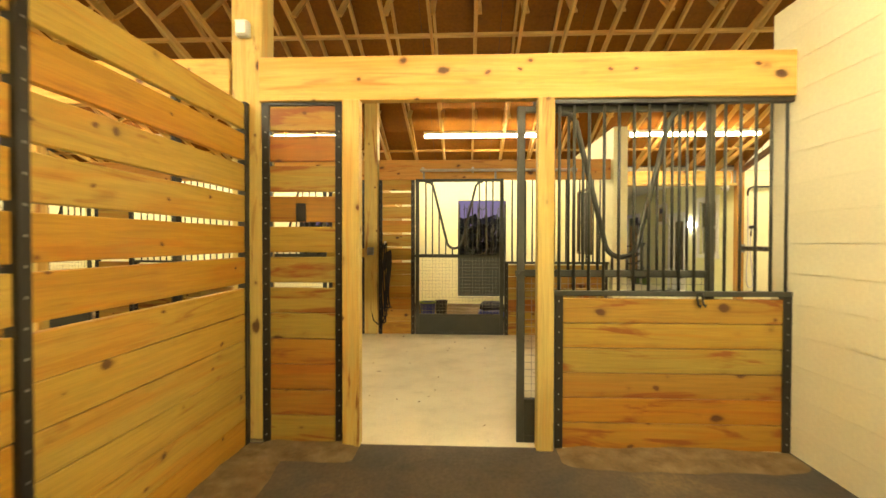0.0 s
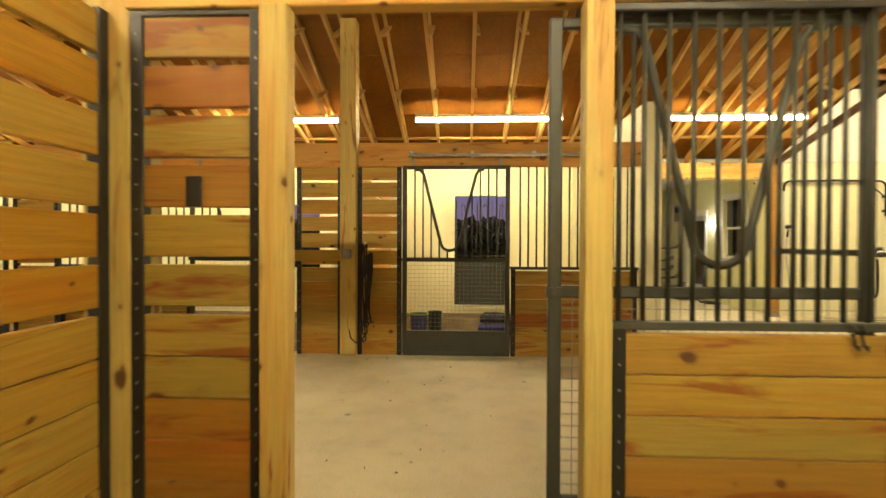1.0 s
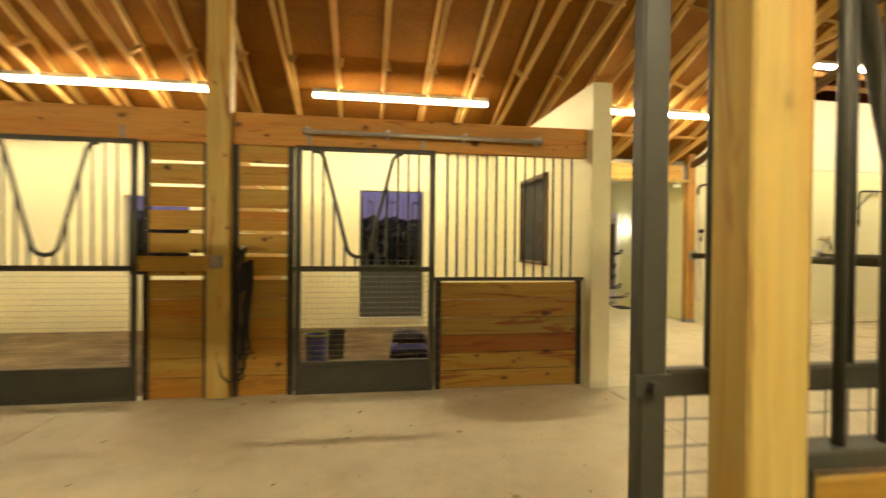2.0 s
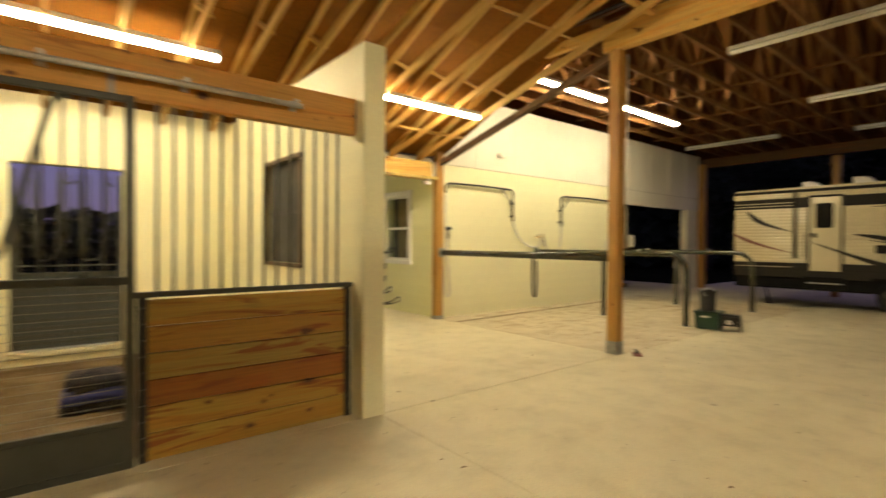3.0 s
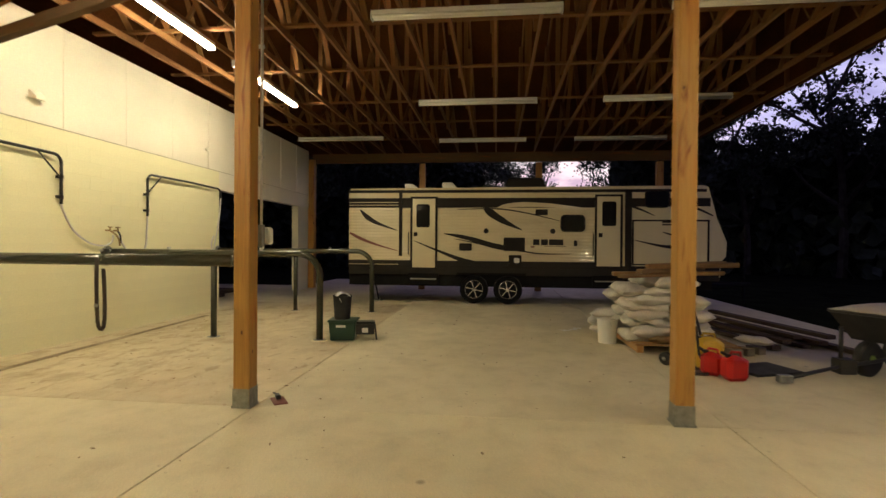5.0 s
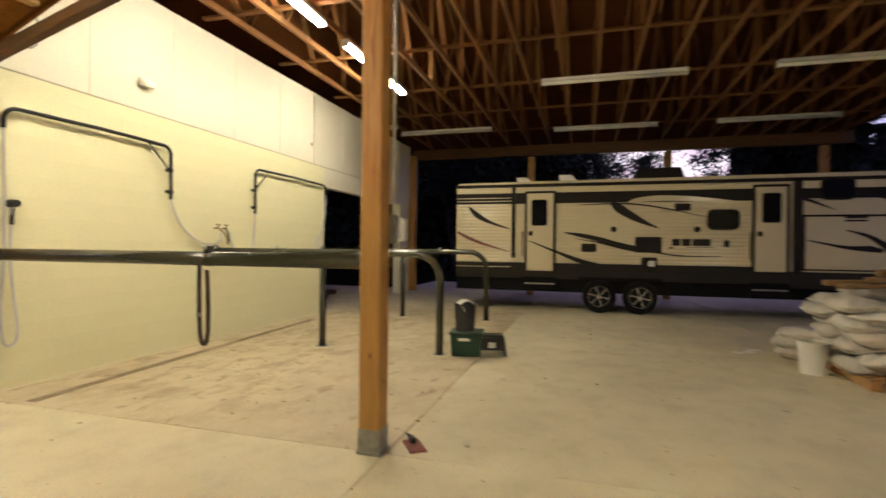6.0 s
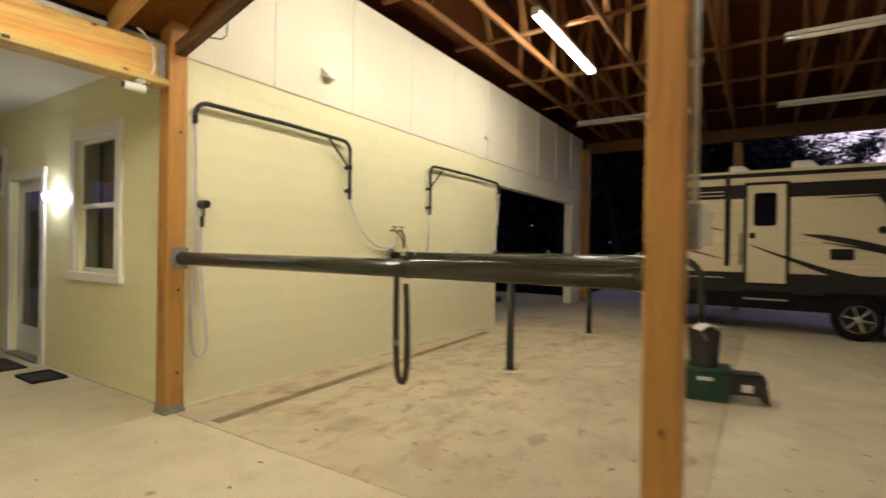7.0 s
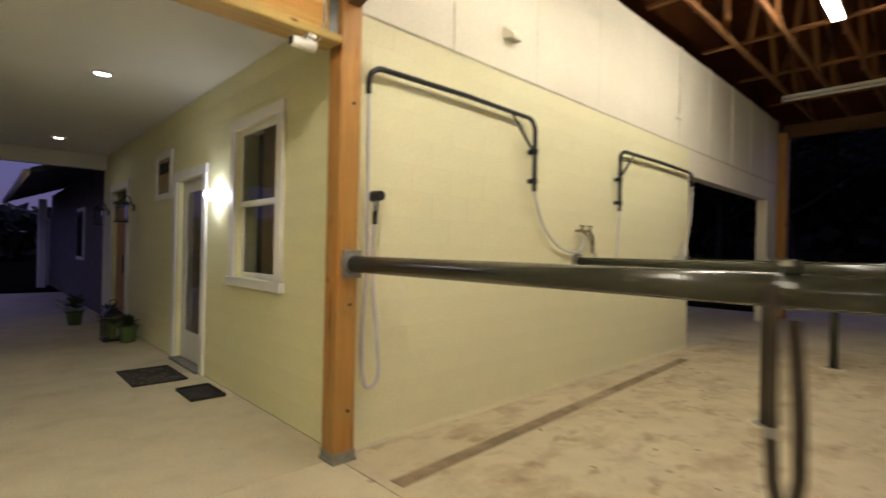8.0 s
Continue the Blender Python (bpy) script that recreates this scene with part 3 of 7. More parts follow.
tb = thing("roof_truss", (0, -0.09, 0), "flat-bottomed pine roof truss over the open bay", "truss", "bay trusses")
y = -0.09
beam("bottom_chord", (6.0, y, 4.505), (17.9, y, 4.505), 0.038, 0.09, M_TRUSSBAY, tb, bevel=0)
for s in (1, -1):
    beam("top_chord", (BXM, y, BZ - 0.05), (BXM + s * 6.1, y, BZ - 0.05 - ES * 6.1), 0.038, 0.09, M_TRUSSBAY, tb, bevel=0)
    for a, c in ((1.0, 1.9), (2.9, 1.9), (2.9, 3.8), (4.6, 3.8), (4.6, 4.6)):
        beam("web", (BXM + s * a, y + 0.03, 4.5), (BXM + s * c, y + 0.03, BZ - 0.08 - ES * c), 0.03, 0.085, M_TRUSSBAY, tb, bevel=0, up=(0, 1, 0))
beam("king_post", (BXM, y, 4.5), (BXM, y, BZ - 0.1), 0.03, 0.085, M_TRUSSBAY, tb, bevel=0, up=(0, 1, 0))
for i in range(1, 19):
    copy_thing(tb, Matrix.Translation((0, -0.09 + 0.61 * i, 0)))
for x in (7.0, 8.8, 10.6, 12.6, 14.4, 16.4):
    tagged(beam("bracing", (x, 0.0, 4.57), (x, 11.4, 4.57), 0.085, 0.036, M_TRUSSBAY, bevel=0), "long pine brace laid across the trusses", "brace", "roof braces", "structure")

# porch ceiling and end beam
DOWNLIGHTS = ((5.22, 14.35), (5.28, 18.4))
bm = bmesh.new()
rows_y = [11.52] + [q for _, y in DOWNLIGHTS for q in (y - 0.062, y + 0.062)] + [20.0]
for i, (a, b) in enumerate(zip(rows_y, rows_y[1:])):
    if i % 2:
        x = DOWNLIGHTS[i // 2][0]
        add_box(bm, 2.3, x - 0.062, a, b, 3.05, 3.12)
        add_box(bm, x + 0.062, 6.3, a, b, 3.05, 3.12)
    else:
        add_box(bm, 2.3, 6.3, a, b, 3.05, 3.12)
pc = part("ceiling_porch", bm, M_CEILWHITE)
tagged(pc, "white boarded porch ceiling with recessed lights", "ceiling", kind="structure")
tagged(part("roof_porch", box_bm(2.2, 6.4, 11.53, 20.1, 3.27, 3.34), M_CHANNEL), "dark roof over the porch", "roof", kind="structure")
pe = part("trim_porch_end", box_bm(2.3, 6.15, 19.75, 19.95, 2.78, 3.045), M_CEILWHITE)
tagged(pe, "white beam at the end of the porch", "trim", kind="structure")
pw2 = part("wall_porch_west", box_bm(2.2, 2.4, 11.56, 20.0, 0, 3.05), M_WALL)
tagged(pw2, "painted wall on the other side of the porch", "wall", kind="structure")


# ---------------------------------------------------------------- strip lights
def strip_light(p, lit, turn, label):
    t = thing("strip_light", label=label, category="strip light", group="strip lights", m=pose(*p, 0, 0, turn))
    b = bmesh.new()
    add_box(b, -1.22, 1.22, -0.055, 0.055, 0.03, 0.085)
    add_box(b, -1.22, -1.205, -0.06, 0.06, -0.03, 0.05)
    add_box(b, 1.205, 1.22, -0.06, 0.06, -0.03, 0.05)
    part("housing", b, M_FIXTURE, t, "white metal housing", bevel=0.004)
    for s in (-1, 1):
        c = bmesh.new()
        cyl_bm(c, (-1.2, s * 0.036, 0.0), 0.019, 0.019, 2.4, 8, "x")
        part("tube", c, M_TUBE_ON if lit else M_TUBE_OFF, t, "glowing tube" if lit else "unlit white tube", smooth=True)
    return t


LIT = "lit white strip light under the roof trusses, one of the south row added"
for x in (-7.2, -3.3, 0.43, 4.35):
    strip_light((x, 9.69, 3.47), True, 0, LIT)
# south row is out of view; x=4.1 is added only to brighten the floor
for x in (-6.9, -3.05, 1.0, 4.1):
    strip_light((x, 1.4, 3.42), True, 0, LIT)
for x in (7.80, 10.9):
    strip_light((x, 9.66, 4.38), True, 0, LIT)
OFF = "unlit white strip light under the bay trusses"
for x in (8.26, 12.21, 15.95):
    for yy in (5.78, 2.02):
        strip_light((x, yy, 4.38), False, 90, OFF)
strip_light((15.5, 9.75, 4.38), False, 90, OFF)

# ---------------------------------------------------------------- stall fronts
BW, TIGHT, SLOT = 0.181, 0.182, 0.214
BOARD_TOPS = [(0.015 + i * TIGHT, 0.015 + i * TIGHT + 0.178) for i in range(6)]
BOARD_TOPS[0] = (0.005, BOARD_TOPS[0][1])
BOARD_TOPS += [(1.107 + 0.033 + i * SLOT, 1.107 + 0.033 + i * SLOT + BW) for i in range(6)]
BOARD_TOPS[-1] = (BOARD_TOPS[-1][0], 2.385)


def channel(parent, p, axis, z0, z1, bolts=True):
    """A black steel upright with a row of bolt heads on both faces; axis: direction of the boards that it holds."""
    b = bmesh.new()
    wx, wy = (0.028, 0.03) if axis == "x" else (0.03, 0.028)
    add_box(b, p[0] - wx, p[0] + wx, p[1] - wy, p[1] + wy, z0, z1)
    c = part("channel", b, M_CHANNEL, parent, "black steel channel", bevel=0.003)
    if bolts:
        h = bmesh.new()
        z = z0 + 0.06
        while z < z1:
            for s in (-1, 1):
                if axis == "x":
                    cyl_bm(h, (p[0], p[1] + s * wy - 0.003, z), 0.006, 0.006, 0.005, 6, "y")
                else:
                    cyl_bm(h, (p[0] + s * wx - 0.003, p[1], z), 0.006, 0.006, 0.005, 6, "x")
            z += 0.107
        part("bolts", h, M_BRACKET, c)["kind"] = "stuff"
    return c


def boards(parent, p0, p1, spans, thick=0.038, mat_=None):
    """Boards on edge from p0 to p1 (x, y), one for each height span, each a touch uneven."""
    for z0, z1 in spans:
        e = random.uniform(-0.002, 0.002)
        m = (z0 + z1) / 2
        d = random.uniform(-0.0025, 0.0025)
        beam("board", (p0[0] + d, p0[1] + d, m + e), (p1[0] + d, p1[1] + d, m - e), thick, z1 - z0, mat_ or M_BOARD, parent)


def tall_panel(x0, x1, y, label, mat_=None):
    t = thing("slatted_screen", (x0, y, 0), label, "stall panel", "slatted panels")
    t.matrix_basis = Matrix.Identity(4)
    boards(t, (x0 + 0.03, y), (x1 - 0.03, y), BOARD_TOPS, mat_=mat_)
    channel(t, (x0 + 0.028, y), "x", 0.0, 2.40)
    channel(t, (x1 - 0.028, y), "x", 0.0, 2.40)
    part("top_rail", box_bm(x0, x1, y - 0.03, y + 0.03, 2.385, 2.408), M_CHANNEL, t, bevel=0.003)
    return t


def bars(parent, x0, x1, y, z0, z1, step=0.1016, r=0.011, first=None):
    n = int((x1 - x0) / step)
    x = x0 + (x1 - x0 - n * step) / 2 if first is None else first
    if x <= x0 + 0.02:
        x += step
    me = finish("bar", tube_mesh([(0, 0, z0), (0, 0, z1)], r, 8), M_STEEL, smooth=True)
    while x < x1 - 0.02:
        part("bar", me, None, parent, m=Matrix.Translation((x, y, 0)))
        x += step


def low_panel(x0, x1, y, top, label, bright=False):
    t = thing("barred_stall_wall", (0, 0, 0), label, "stall front", "barred stall fronts")
    w = (top - 0.03) / 6
    boards(t, (x0 + 0.03, y), (x1 - 0.03, y), [(0.012 + i * w if i else 0.005, 0.012 + i * w + w - 0.005) for i in range(6)])
    channel(t, (x0 + 0.028, y), "x", 0.0, top)
    channel(t, (x1 - 0.028, y), "x", 0.0, top)
    part("sill_rail", box_bm(x0 - 0.02, x1 + 0.02, y - 0.03, y + 0.03, top - 0.005, top + 0.03), M_STEEL, t, "grey green steel rail", bevel=0.004)
    part("top_rail", box_bm(x0 - 0.02, x1 + 0.02, y - 0.03, y + 0.03, 2.375, 2.408), M_GALV if bright else M_CHANNEL, t, "galvanised top rail" if bright else "", bevel=0.004)
    bars(t, x0, x1, y, top + 0.02, 2.38)
    return t


def sliding_door(x0, x1, y, label, yoke_x, yoke_r=0.012, handle_side=0):
    """A steel door: stiles, rails, kick panel, wire mesh below, bars and a drop yoke above."""
    t = thing("sliding_door", (0, 0, 0), label, "stall door", "sliding stall doors")
    s = 0.055
    for a in (x0, x1 - s):
        part("stile", box_bm(a, a + s, y - 0.02, y + 0.02, 0.012, 2.38), M_STEEL, t, bevel=0.006)
    part("top_rail", box_bm(x0 + s, x1 - s, y - 0.018, y + 0.018, 2.335, 2.378), M_STEEL, t, bevel=0.006)
    part("mid_rail", box_bm(x0 + s, x1 - s, y - 0.018, y + 0.018, 1.185, 1.235), M_STEEL, t, bevel=0.006)
    part("kick_panel", box_bm(x0 + s, x1 - s, y - 0.014, y + 0.014, 0.06, 0.29), M_STEEL, t, bevel=0.004)
    part("kick_rail", box_bm(x0 + s, x1 - s, y - 0.018, y + 0.018, 0.29, 0.325), M_STEEL, t, bevel=0.004)
    part("bottom_rail", box_bm(x0 + s, x1 - s, y - 0.018, y + 0.018, 0.012, 0.062), M_STEEL, t, bevel=0.004)
    w = bmesh.new()
    x = x0 + s + 0.05
    while x < x1 - s:
        add_box(w, x - 0.0013, x + 0.0013, y - 0.003, y, 0.325, 1.185)
        x += 0.0508
    z = 0.325 + 0.05
    while z < 1.185:
        add_box(w, x0 + s, x1 - s, y, y + 0.004, z - 0.0014, z + 0.0014)
        z += 0.0508
    part("wire_mesh", w, M_WIRE, t, "welded wire mesh")
    ya, yb = yoke_x
    half = (yb - ya) / 2
    cx = (ya + yb) / 2
    lo = 1.33
    # bars stop where the yoke drops
    x = x0 + s + 0.1
    while x < x1 - s - 0.04:
        f = abs(x - cx) / half
        top = 2.335
        if f < 0.98:
            top = lo + max(0.0, f - 0.30) / 0.70 * (2.335 - lo)
            if f < 0.30:
                top = lo
        if top > 1.26:
            part("bar", tube_mesh([(x, y, 1.235), (x, y, top)], 0.0105, 8), M_STEEL, t, smooth=True)
        x += 0.1016
    pts = [(ya - 0.10, y, 2.33), (ya - 0.04, y, 2.325), (ya, y, 2.27)]
    for i in range(9):
        a = radians(200 + 140 * i / 8)
        pts.append((cx + 0.115 * math.cos(a), y, lo + 0.11 + 0.115 * math.sin(a)))
    pts += [(yb, y, 2.27), (yb + 0.04, y, 2.325), (yb + 0.10, y, 2.33)]
    part("yoke", tube_mesh(pts, 0.019, 10), M_STEEL, t, "bent steel drop yoke", smooth=True)
    part("hanger", box_bm(x0 + 0.11, x0 + 0.14, y - 0.006, y + 0.006, 2.36, 2.5), M_BRACKET, t)
    part("hanger", box_bm(x1 - 0.14, x1 - 0.11, y - 0.006, y + 0.006, 2.36, 2.5), M_BRACKET, t)
    latch = bmesh.new()
    add_box(latch, x0 - 0.012, x0 + 0.06, y - 0.028, y - 0.018, 1.19, 1.23)
    cyl_bm(latch, (x0 + 0.02, y - 0.05, 1.21), 0.012, 0.012, 0.03, 8, "y")
    part("latch", latch, M_STEEL, t, "steel slide latch")
    return t


def door_track(x0, x1, y, z, side, label):
    t = thing("sliding_track", (0, 0, 0), label, "door track", "door tracks")
    part("rail", tube_mesh([(x0, y, z), (x1, y, z)], 0.021, 12), M_GALV, t, smooth=True)
    for i in range(4):
        x = x0 + 0.04 + (x1 - x0 - 0.08) * i / 3
        b = bmesh.new()
        add_box(b, x - 0.02, x + 0.02, min(y, y + side * 0.09), max(y, y + side * 0.09), z + 0.012, z + 0.02)
        add_box(b, x - 0.02, x + 0.02, y + side * 0.075, y + side * 0.085, z - 0.03, z + 0.05)
        cyl_bm(b, (x, y - 0.015, z + 0.03), 0.018, 0.018, 0.03, 10, "y")
        part("bracket", b, M_GALV, t, smooth=False)
    return t


def timber_post(x0, x1, y, z1, label, d=0.10):
    p = beam("door_post", ((x0 + x1) / 2, y, 0.0), ((x0 + x1) / 2, y, z1), x1 - x0, d, M_POST, up=(0, 1, 0), bevel=0.006)
    return tagged(p, label, "post", "door posts")


# start stall
tall_panel(-1.405, -0.825, 3.52, "slatted pine board panel in black steel channels by the stall door")
timber_post(-0.82, -0.70, 3.485, 2.41, "yellow treated timber door post of the stall")
timber_post(0.52, 0.635, 3.485, 2.41, "yellow treated timber door post of the stall")
low_panel(0.65, 2.235, 3.52, 1.065, "stall front with pine boards below and steel bars above")
sliding_door(0.395, 1.75, 3.568, "open grey green steel sliding stall door with mesh and yoke", (0.80, 1.44))
door_track(-0.85, 2.0, 3.60, 2.50, -1, "galvanised round door track on the stall beam")

# partition of the start stall, seen end on
pt = thing("stall_partition", (0, 0, 0), "slatted pine board partition in black channels between stalls", "partition")
for ya, yb in ((-1.0, 1.68), (1.70, 3.44)):
    boards(pt, (-1.52, ya), (-1.52, yb), BOARD_TOPS, mat_=M_BOARDPALE)
channel(pt, (-1.505, 1.69), "y", 0.0, 2.42)
channel(pt, (-1.52, 3.455), "y", 0.0, 2.40, False)
channel(pt, (-1.52, -0.97), "y", 0.0, 2.40, False)
for yy in (2.72, 0.3):
    part("stiffener", box_bm(-1.575, -1.545, yy - 0.03, yy + 0.03, 0.0, 2.38), M_CHANNEL, pt, "black steel stiffener", bevel=0.003)

M_DUST = plain("dusty_bedding", (0.21, 0.14, 0.055), 0.95, vary=0.4, scale=7, bumps=0.7, detail_scale=50)


def drift(x0, x1, y0, y1, high, seed, side):
    """A low uneven bank of bedding, highest along one side (0: x0, 1: y1)."""
    b = bmesh.new()
    nx, ny = max(4, int((x1 - x0) / 0.05)), max(4, int((y1 - y0) / 0.05))
    grid = []
    for j in range(ny + 1):
        for i in range(nx + 1):
            u, w = i / nx, j / ny
            x, y = x0 + (x1 - x0) * u, y0 + (y1 - y0) * w
            far = u if side == 0 else 1 - w
            n = noise.noise(Vector((x * 2.3, y * 2.3, seed))) + 0.5 * noise.noise(Vector((x * 7, y * 7, seed)))
            end = min(1.0, 8 * min(w, 1 - w) if side == 0 else 8 * min(u, 1 - u))
            grid.append(b.verts.new((x, y, 0.0005 + high * end * (1 - far) ** 1.5 * (0.75 + 0.6 * n) - 0.012 * max(0.0, far - 0.55 + 0.35 * n))))
    for j in range(ny):
        for i in range(nx):
            k = j * (nx + 1) + i
            b.faces.new((grid[k], grid[k + 1], grid[k + nx + 2], grid[k + nx + 1]))
    return tagged(part("bedding_drift", b, M_DUST, None, m=Matrix.Translation((0, 0, 0.004)), smooth=True), "thin drift of dusty brown bedding along the stall boards", "bedding", kind="stuff")


drift(-1.49, -1.05, 0.2, 3.46, 0.035, 1.0, 0)
drift(-1.40, -0.70, 3.12, 3.48, 0.03, 2.0, 1)
drift(0.66, 2.22, 3.08, 3.48, 0.03, 3.0, 1)

# neighbouring stall beyond the partition
low_panel(-4.85, -3.15, 3.52, 1.065, "neighbouring stall front with pine boards and steel bars")
timber_post(-3.13, -3.01, 3.485, 2.41, "yellow treated timber door post of the neighbouring stall")
sliding_door(-4.40, -3.05, 3.568, "open grey green steel sliding stall door with mesh and yoke", (-4.0, -3.36))
tall_panel(-5.46, -4.88, 3.52, "slatted pine board panel in black steel channels by the stall door")
low_panel(-8.9, -5.5, 3.52, 1.065, "neighbouring stall front with pine boards and steel bars")

# opposite stalls
tall_panel(-1.31, -0.755, 7.64, "slatted pine board panel beside the opposite stall door", M_BOARDPALE)
tall_panel(-2.09, -1.51, 7.64, "slatted pine board panel of the neighbouring stall", M_BOARDPALE)
low_panel(0.62, 2.17, 7.64, 1.095, "opposite stall front with pine boards below and steel bars above", True)
sliding_door(-0.735, 0.60, 7.57, "closed grey green steel sliding stall door with mesh and yoke", (-0.47, 0.18))
sliding_door(-3.45, -2.11, 7.57, "closed grey green steel sliding stall door with mesh and yoke", (-3.19, -2.53))
low_panel(-5.2, -3.47, 7.64, 1.095, "neighbouring stall front with pine boards and steel bars")
door_track(-0.66, 1.68, 7.50, 2.50, 1, "galvanised round door track on the opposite stall beam")
low_panel(-9.0, -7.25, 7.64, 1.095, "neighbouring stall front with pine boards and steel bars")
sliding_door(-7.2, -5.87, 7.57, "closed grey green steel sliding stall door with mesh and yoke", (-6.93, -6.27))
tall_panel(-5.84, -5.23, 7.64, "slatted pine board panel of the neighbouring stall", M_BOARDPALE)
latch_board = beam("latch_board", (-2.14, 7.585, 1.255), (-1.52, 7.585, 1.255), 0.036, 0.14, M_BOARDPALE)
tagged(latch_board, "yellow pine latch board nailed across the slatted panel", "board")
opart = thing("stall_partition", (0, 0, 0), "slatted pine board partition between the opposite stalls", "partition")
boards(opart, (-1.45, 7.72), (-1.45, 11.33), BOARD_TOPS, mat_=M_BOARDPALE)

bed = part("floor_bedding", box_bm(-9.0, 2.19, 7.75, 11.355, -0.02, 0.006), plain("brown_bedding", (0.17, 0.11, 0.04), 0.95, vary=0.45, scale=2.2, bumps=0.6, detail_scale=35))
tagged(bed, "brown trampled bedding on the opposite stall floor", "floor", kind="structure")

# outer gate in the back window of the opposite stall
og = thing("outer_gate", (0, 0, 0), "steel outer gate with solid lower half and yoke", "gate")
for a, b in ((-0.15, -0.11), (0.90, 0.94)):
    part("stile", box_bm(a, b, 11.44, 11.48, 0.17, 2.30), M_STEEL, og, bevel=0.004)
part("lower_panel", box_bm(-0.11, 0.90, 11.45, 11.47, 0.17, 1.04), plain("slate_panel", (0.045, 0.056, 0.054), 0.6), og)
for i in range(9):
    part("rib", box_bm(-0.11, 0.90, 11.443, 11.451, 0.22 + i * 0.09, 0.255 + i * 0.09), M_STEEL, og)
part("mid_rail", box_bm(-0.11, 0.90, 11.44, 11.48, 1.04, 1.08), M_STEEL, og)
for i in range(9):
    part("bar", tube_mesh([(-0.01 + i * 0.1016, 11.462, 1.08), (-0.01 + i * 0.1016, 11.462, 1.30 if 1 < i % 5 < 3 else 2.28)], 0.008, 8), M_STEEL, og, smooth=True)
part("grab_rail", box_bm(-0.11, 0.90, 11.44, 11.46, 1.15, 1.17), M_STEEL, og)
for cx in (0.17, 0.62):
    pts = [(cx - 0.2, 11.45, 2.15), (cx - 0.16, 11.45, 2.2), (cx - 0.12, 11.45, 2.18)]
    for i in range(7):
        a = radians(200 + 140 * i / 6)
        pts.append((cx + 0.11 * math.cos(a), 11.45, 1.33 + 0.11 * math.sin(a)))
    pts += [(cx + 0.14, 11.45, 2.18), (cx + 0.18, 11.45, 2.2), (cx + 0.22, 11.45, 2.15)]
    part("yoke", tube_mesh(pts, 0.012, 8), M_STEEL, og, smooth=True)
tagged(part("window_sill", box_bm(-0.2, 1.0, 11.33, 11.38, 0.11, 0.16), M_WALL), "painted sill of the back opening", "sill", kind="structure")

# side window of the opposite stall
sw = thing("window_1", (0, 0, 0), "dark window opening in the partition wall", "window", kind="structure")
fr = bmesh.new()
for y0, y1, z0, z1 in ((8.66, 8.70, 1.2, 2.38), (9.67, 9.71, 1.2, 2.38), (8.66, 9.71, 2.34, 2.38), (8.66, 9.71, 1.2, 1.24)):
    add_box(fr, 2.165, 2.205, y0, y1, z0, z1)
part("frame", fr, plain("brown_window_frame", (0.13, 0.085, 0.045), 0.55), sw)
# solid dark sheet stands in for the shade inside the window
part("screen", box_bm(2.235, 2.24, 8.70, 9.67, 1.24, 2.34), plain("window_shade_dark", (0.045, 0.045, 0.042), 0.7), sw, "dark sheet for the shade in the opening")
part("sash_bar", box_bm(2.222, 2.235, 8.70, 9.67, 1.775, 1.81), M_CHANNEL, sw)
# second dark sheet behind it, again only for the shade
part("blind", box_bm(2.30, 2.32, 8.70, 9.67, 1.24, 2.34), plain("window_shade_back", (0.09, 0.09, 0.085), 0.7), sw)


# ---------------------------------------------------------------- small things at the stalls
def outlet_box(p, s, label, mat_):
    t = thing("outlet_box", p, label, "outlet box", "outlet boxes")
    part("body", box_bm(-s * 0.5, s * 0.5, -0.06, 0.0, -s * 0.6, s * 0.6), mat_, t, bevel=0.008)
    part("cover", box_bm(-s * 0.42, s * 0.42, -0.072, -0.058, -s * 0.5, s * 0.5), mat_, t, bevel=0.004)
    part("hinge", box_bm(-s * 0.4, s * 0.4, -0.08, -0.068, s * 0.42, s * 0.5), mat_, t)
    return t


outlet_box((-1.52, 3.488, 2.91), 0.09, "small white outlet box high on the stall post", M_FIXTURE)
outlet_box((-1.41, 7.498, 1.28), 0.10, "small grey outlet box on the stall post", M_BRACKET)

latch_plate = part("gate_latch", box_bm(-1.16, -1.09, 3.487, 3.499, 1.57, 1.70), M_CHANNEL, bevel=0.004)
tagged(latch_plate, "dark metal latch plate on a panel board", "latch plate")

rope = thing("lead_rope", (-1.2, 7.52, 1.4), "bundle of black lead ropes hanging on the panel", "rope")
part("hook", tube_mesh([(0, 0.09, 0.02), (0, 0.02, 0.02), (0, -0.02, -0.01), (0, -0.03, 0.03)], 0.008, 8), M_GALV, rope, smooth=True)
for i in range(5):
    dx = (i - 2) * 0.016
    low = -1.18 + 0.09 * i if i < 3 else -0.75 - 0.05 * i
    pts = [(dx, -0.01, 0.0)]
    for k in range(1, 9):
        f = k / 9
        pts.append((dx - 0.045 * math.sin(math.pi * f) * (1 if i % 2 else 0.5), -0.01 - 0.004 * i, low * f))
    pts += arc((dx + 0.02, -0.012 - 0.004 * i, low), 180, 360, 0.03, (1, 0, 0), (0, 0, 1), 6)
    for k in range(1, 9):
        f = 1 - k / 9
        pts.append((dx + 0.05 + 0.02 * math.sin(6 * f), -0.014 - 0.004 * i, low * f))
    part("strand", tube_mesh(pts, 0.0095, 6), M_RUBBER, rope, smooth=True)
knot = bmesh.new()
bmesh.ops.create_uvsphere(knot, u_segments=10, v_segments=8, radius=0.06, matrix=Matrix.Diagonal((0.55, 0.4, 2.4, 1)))
part("wrap", knot, M_RUBBER, rope, "wound black rope coil", m=Matrix.Translation((0.005, -0.03, -0.28)), smooth=True)
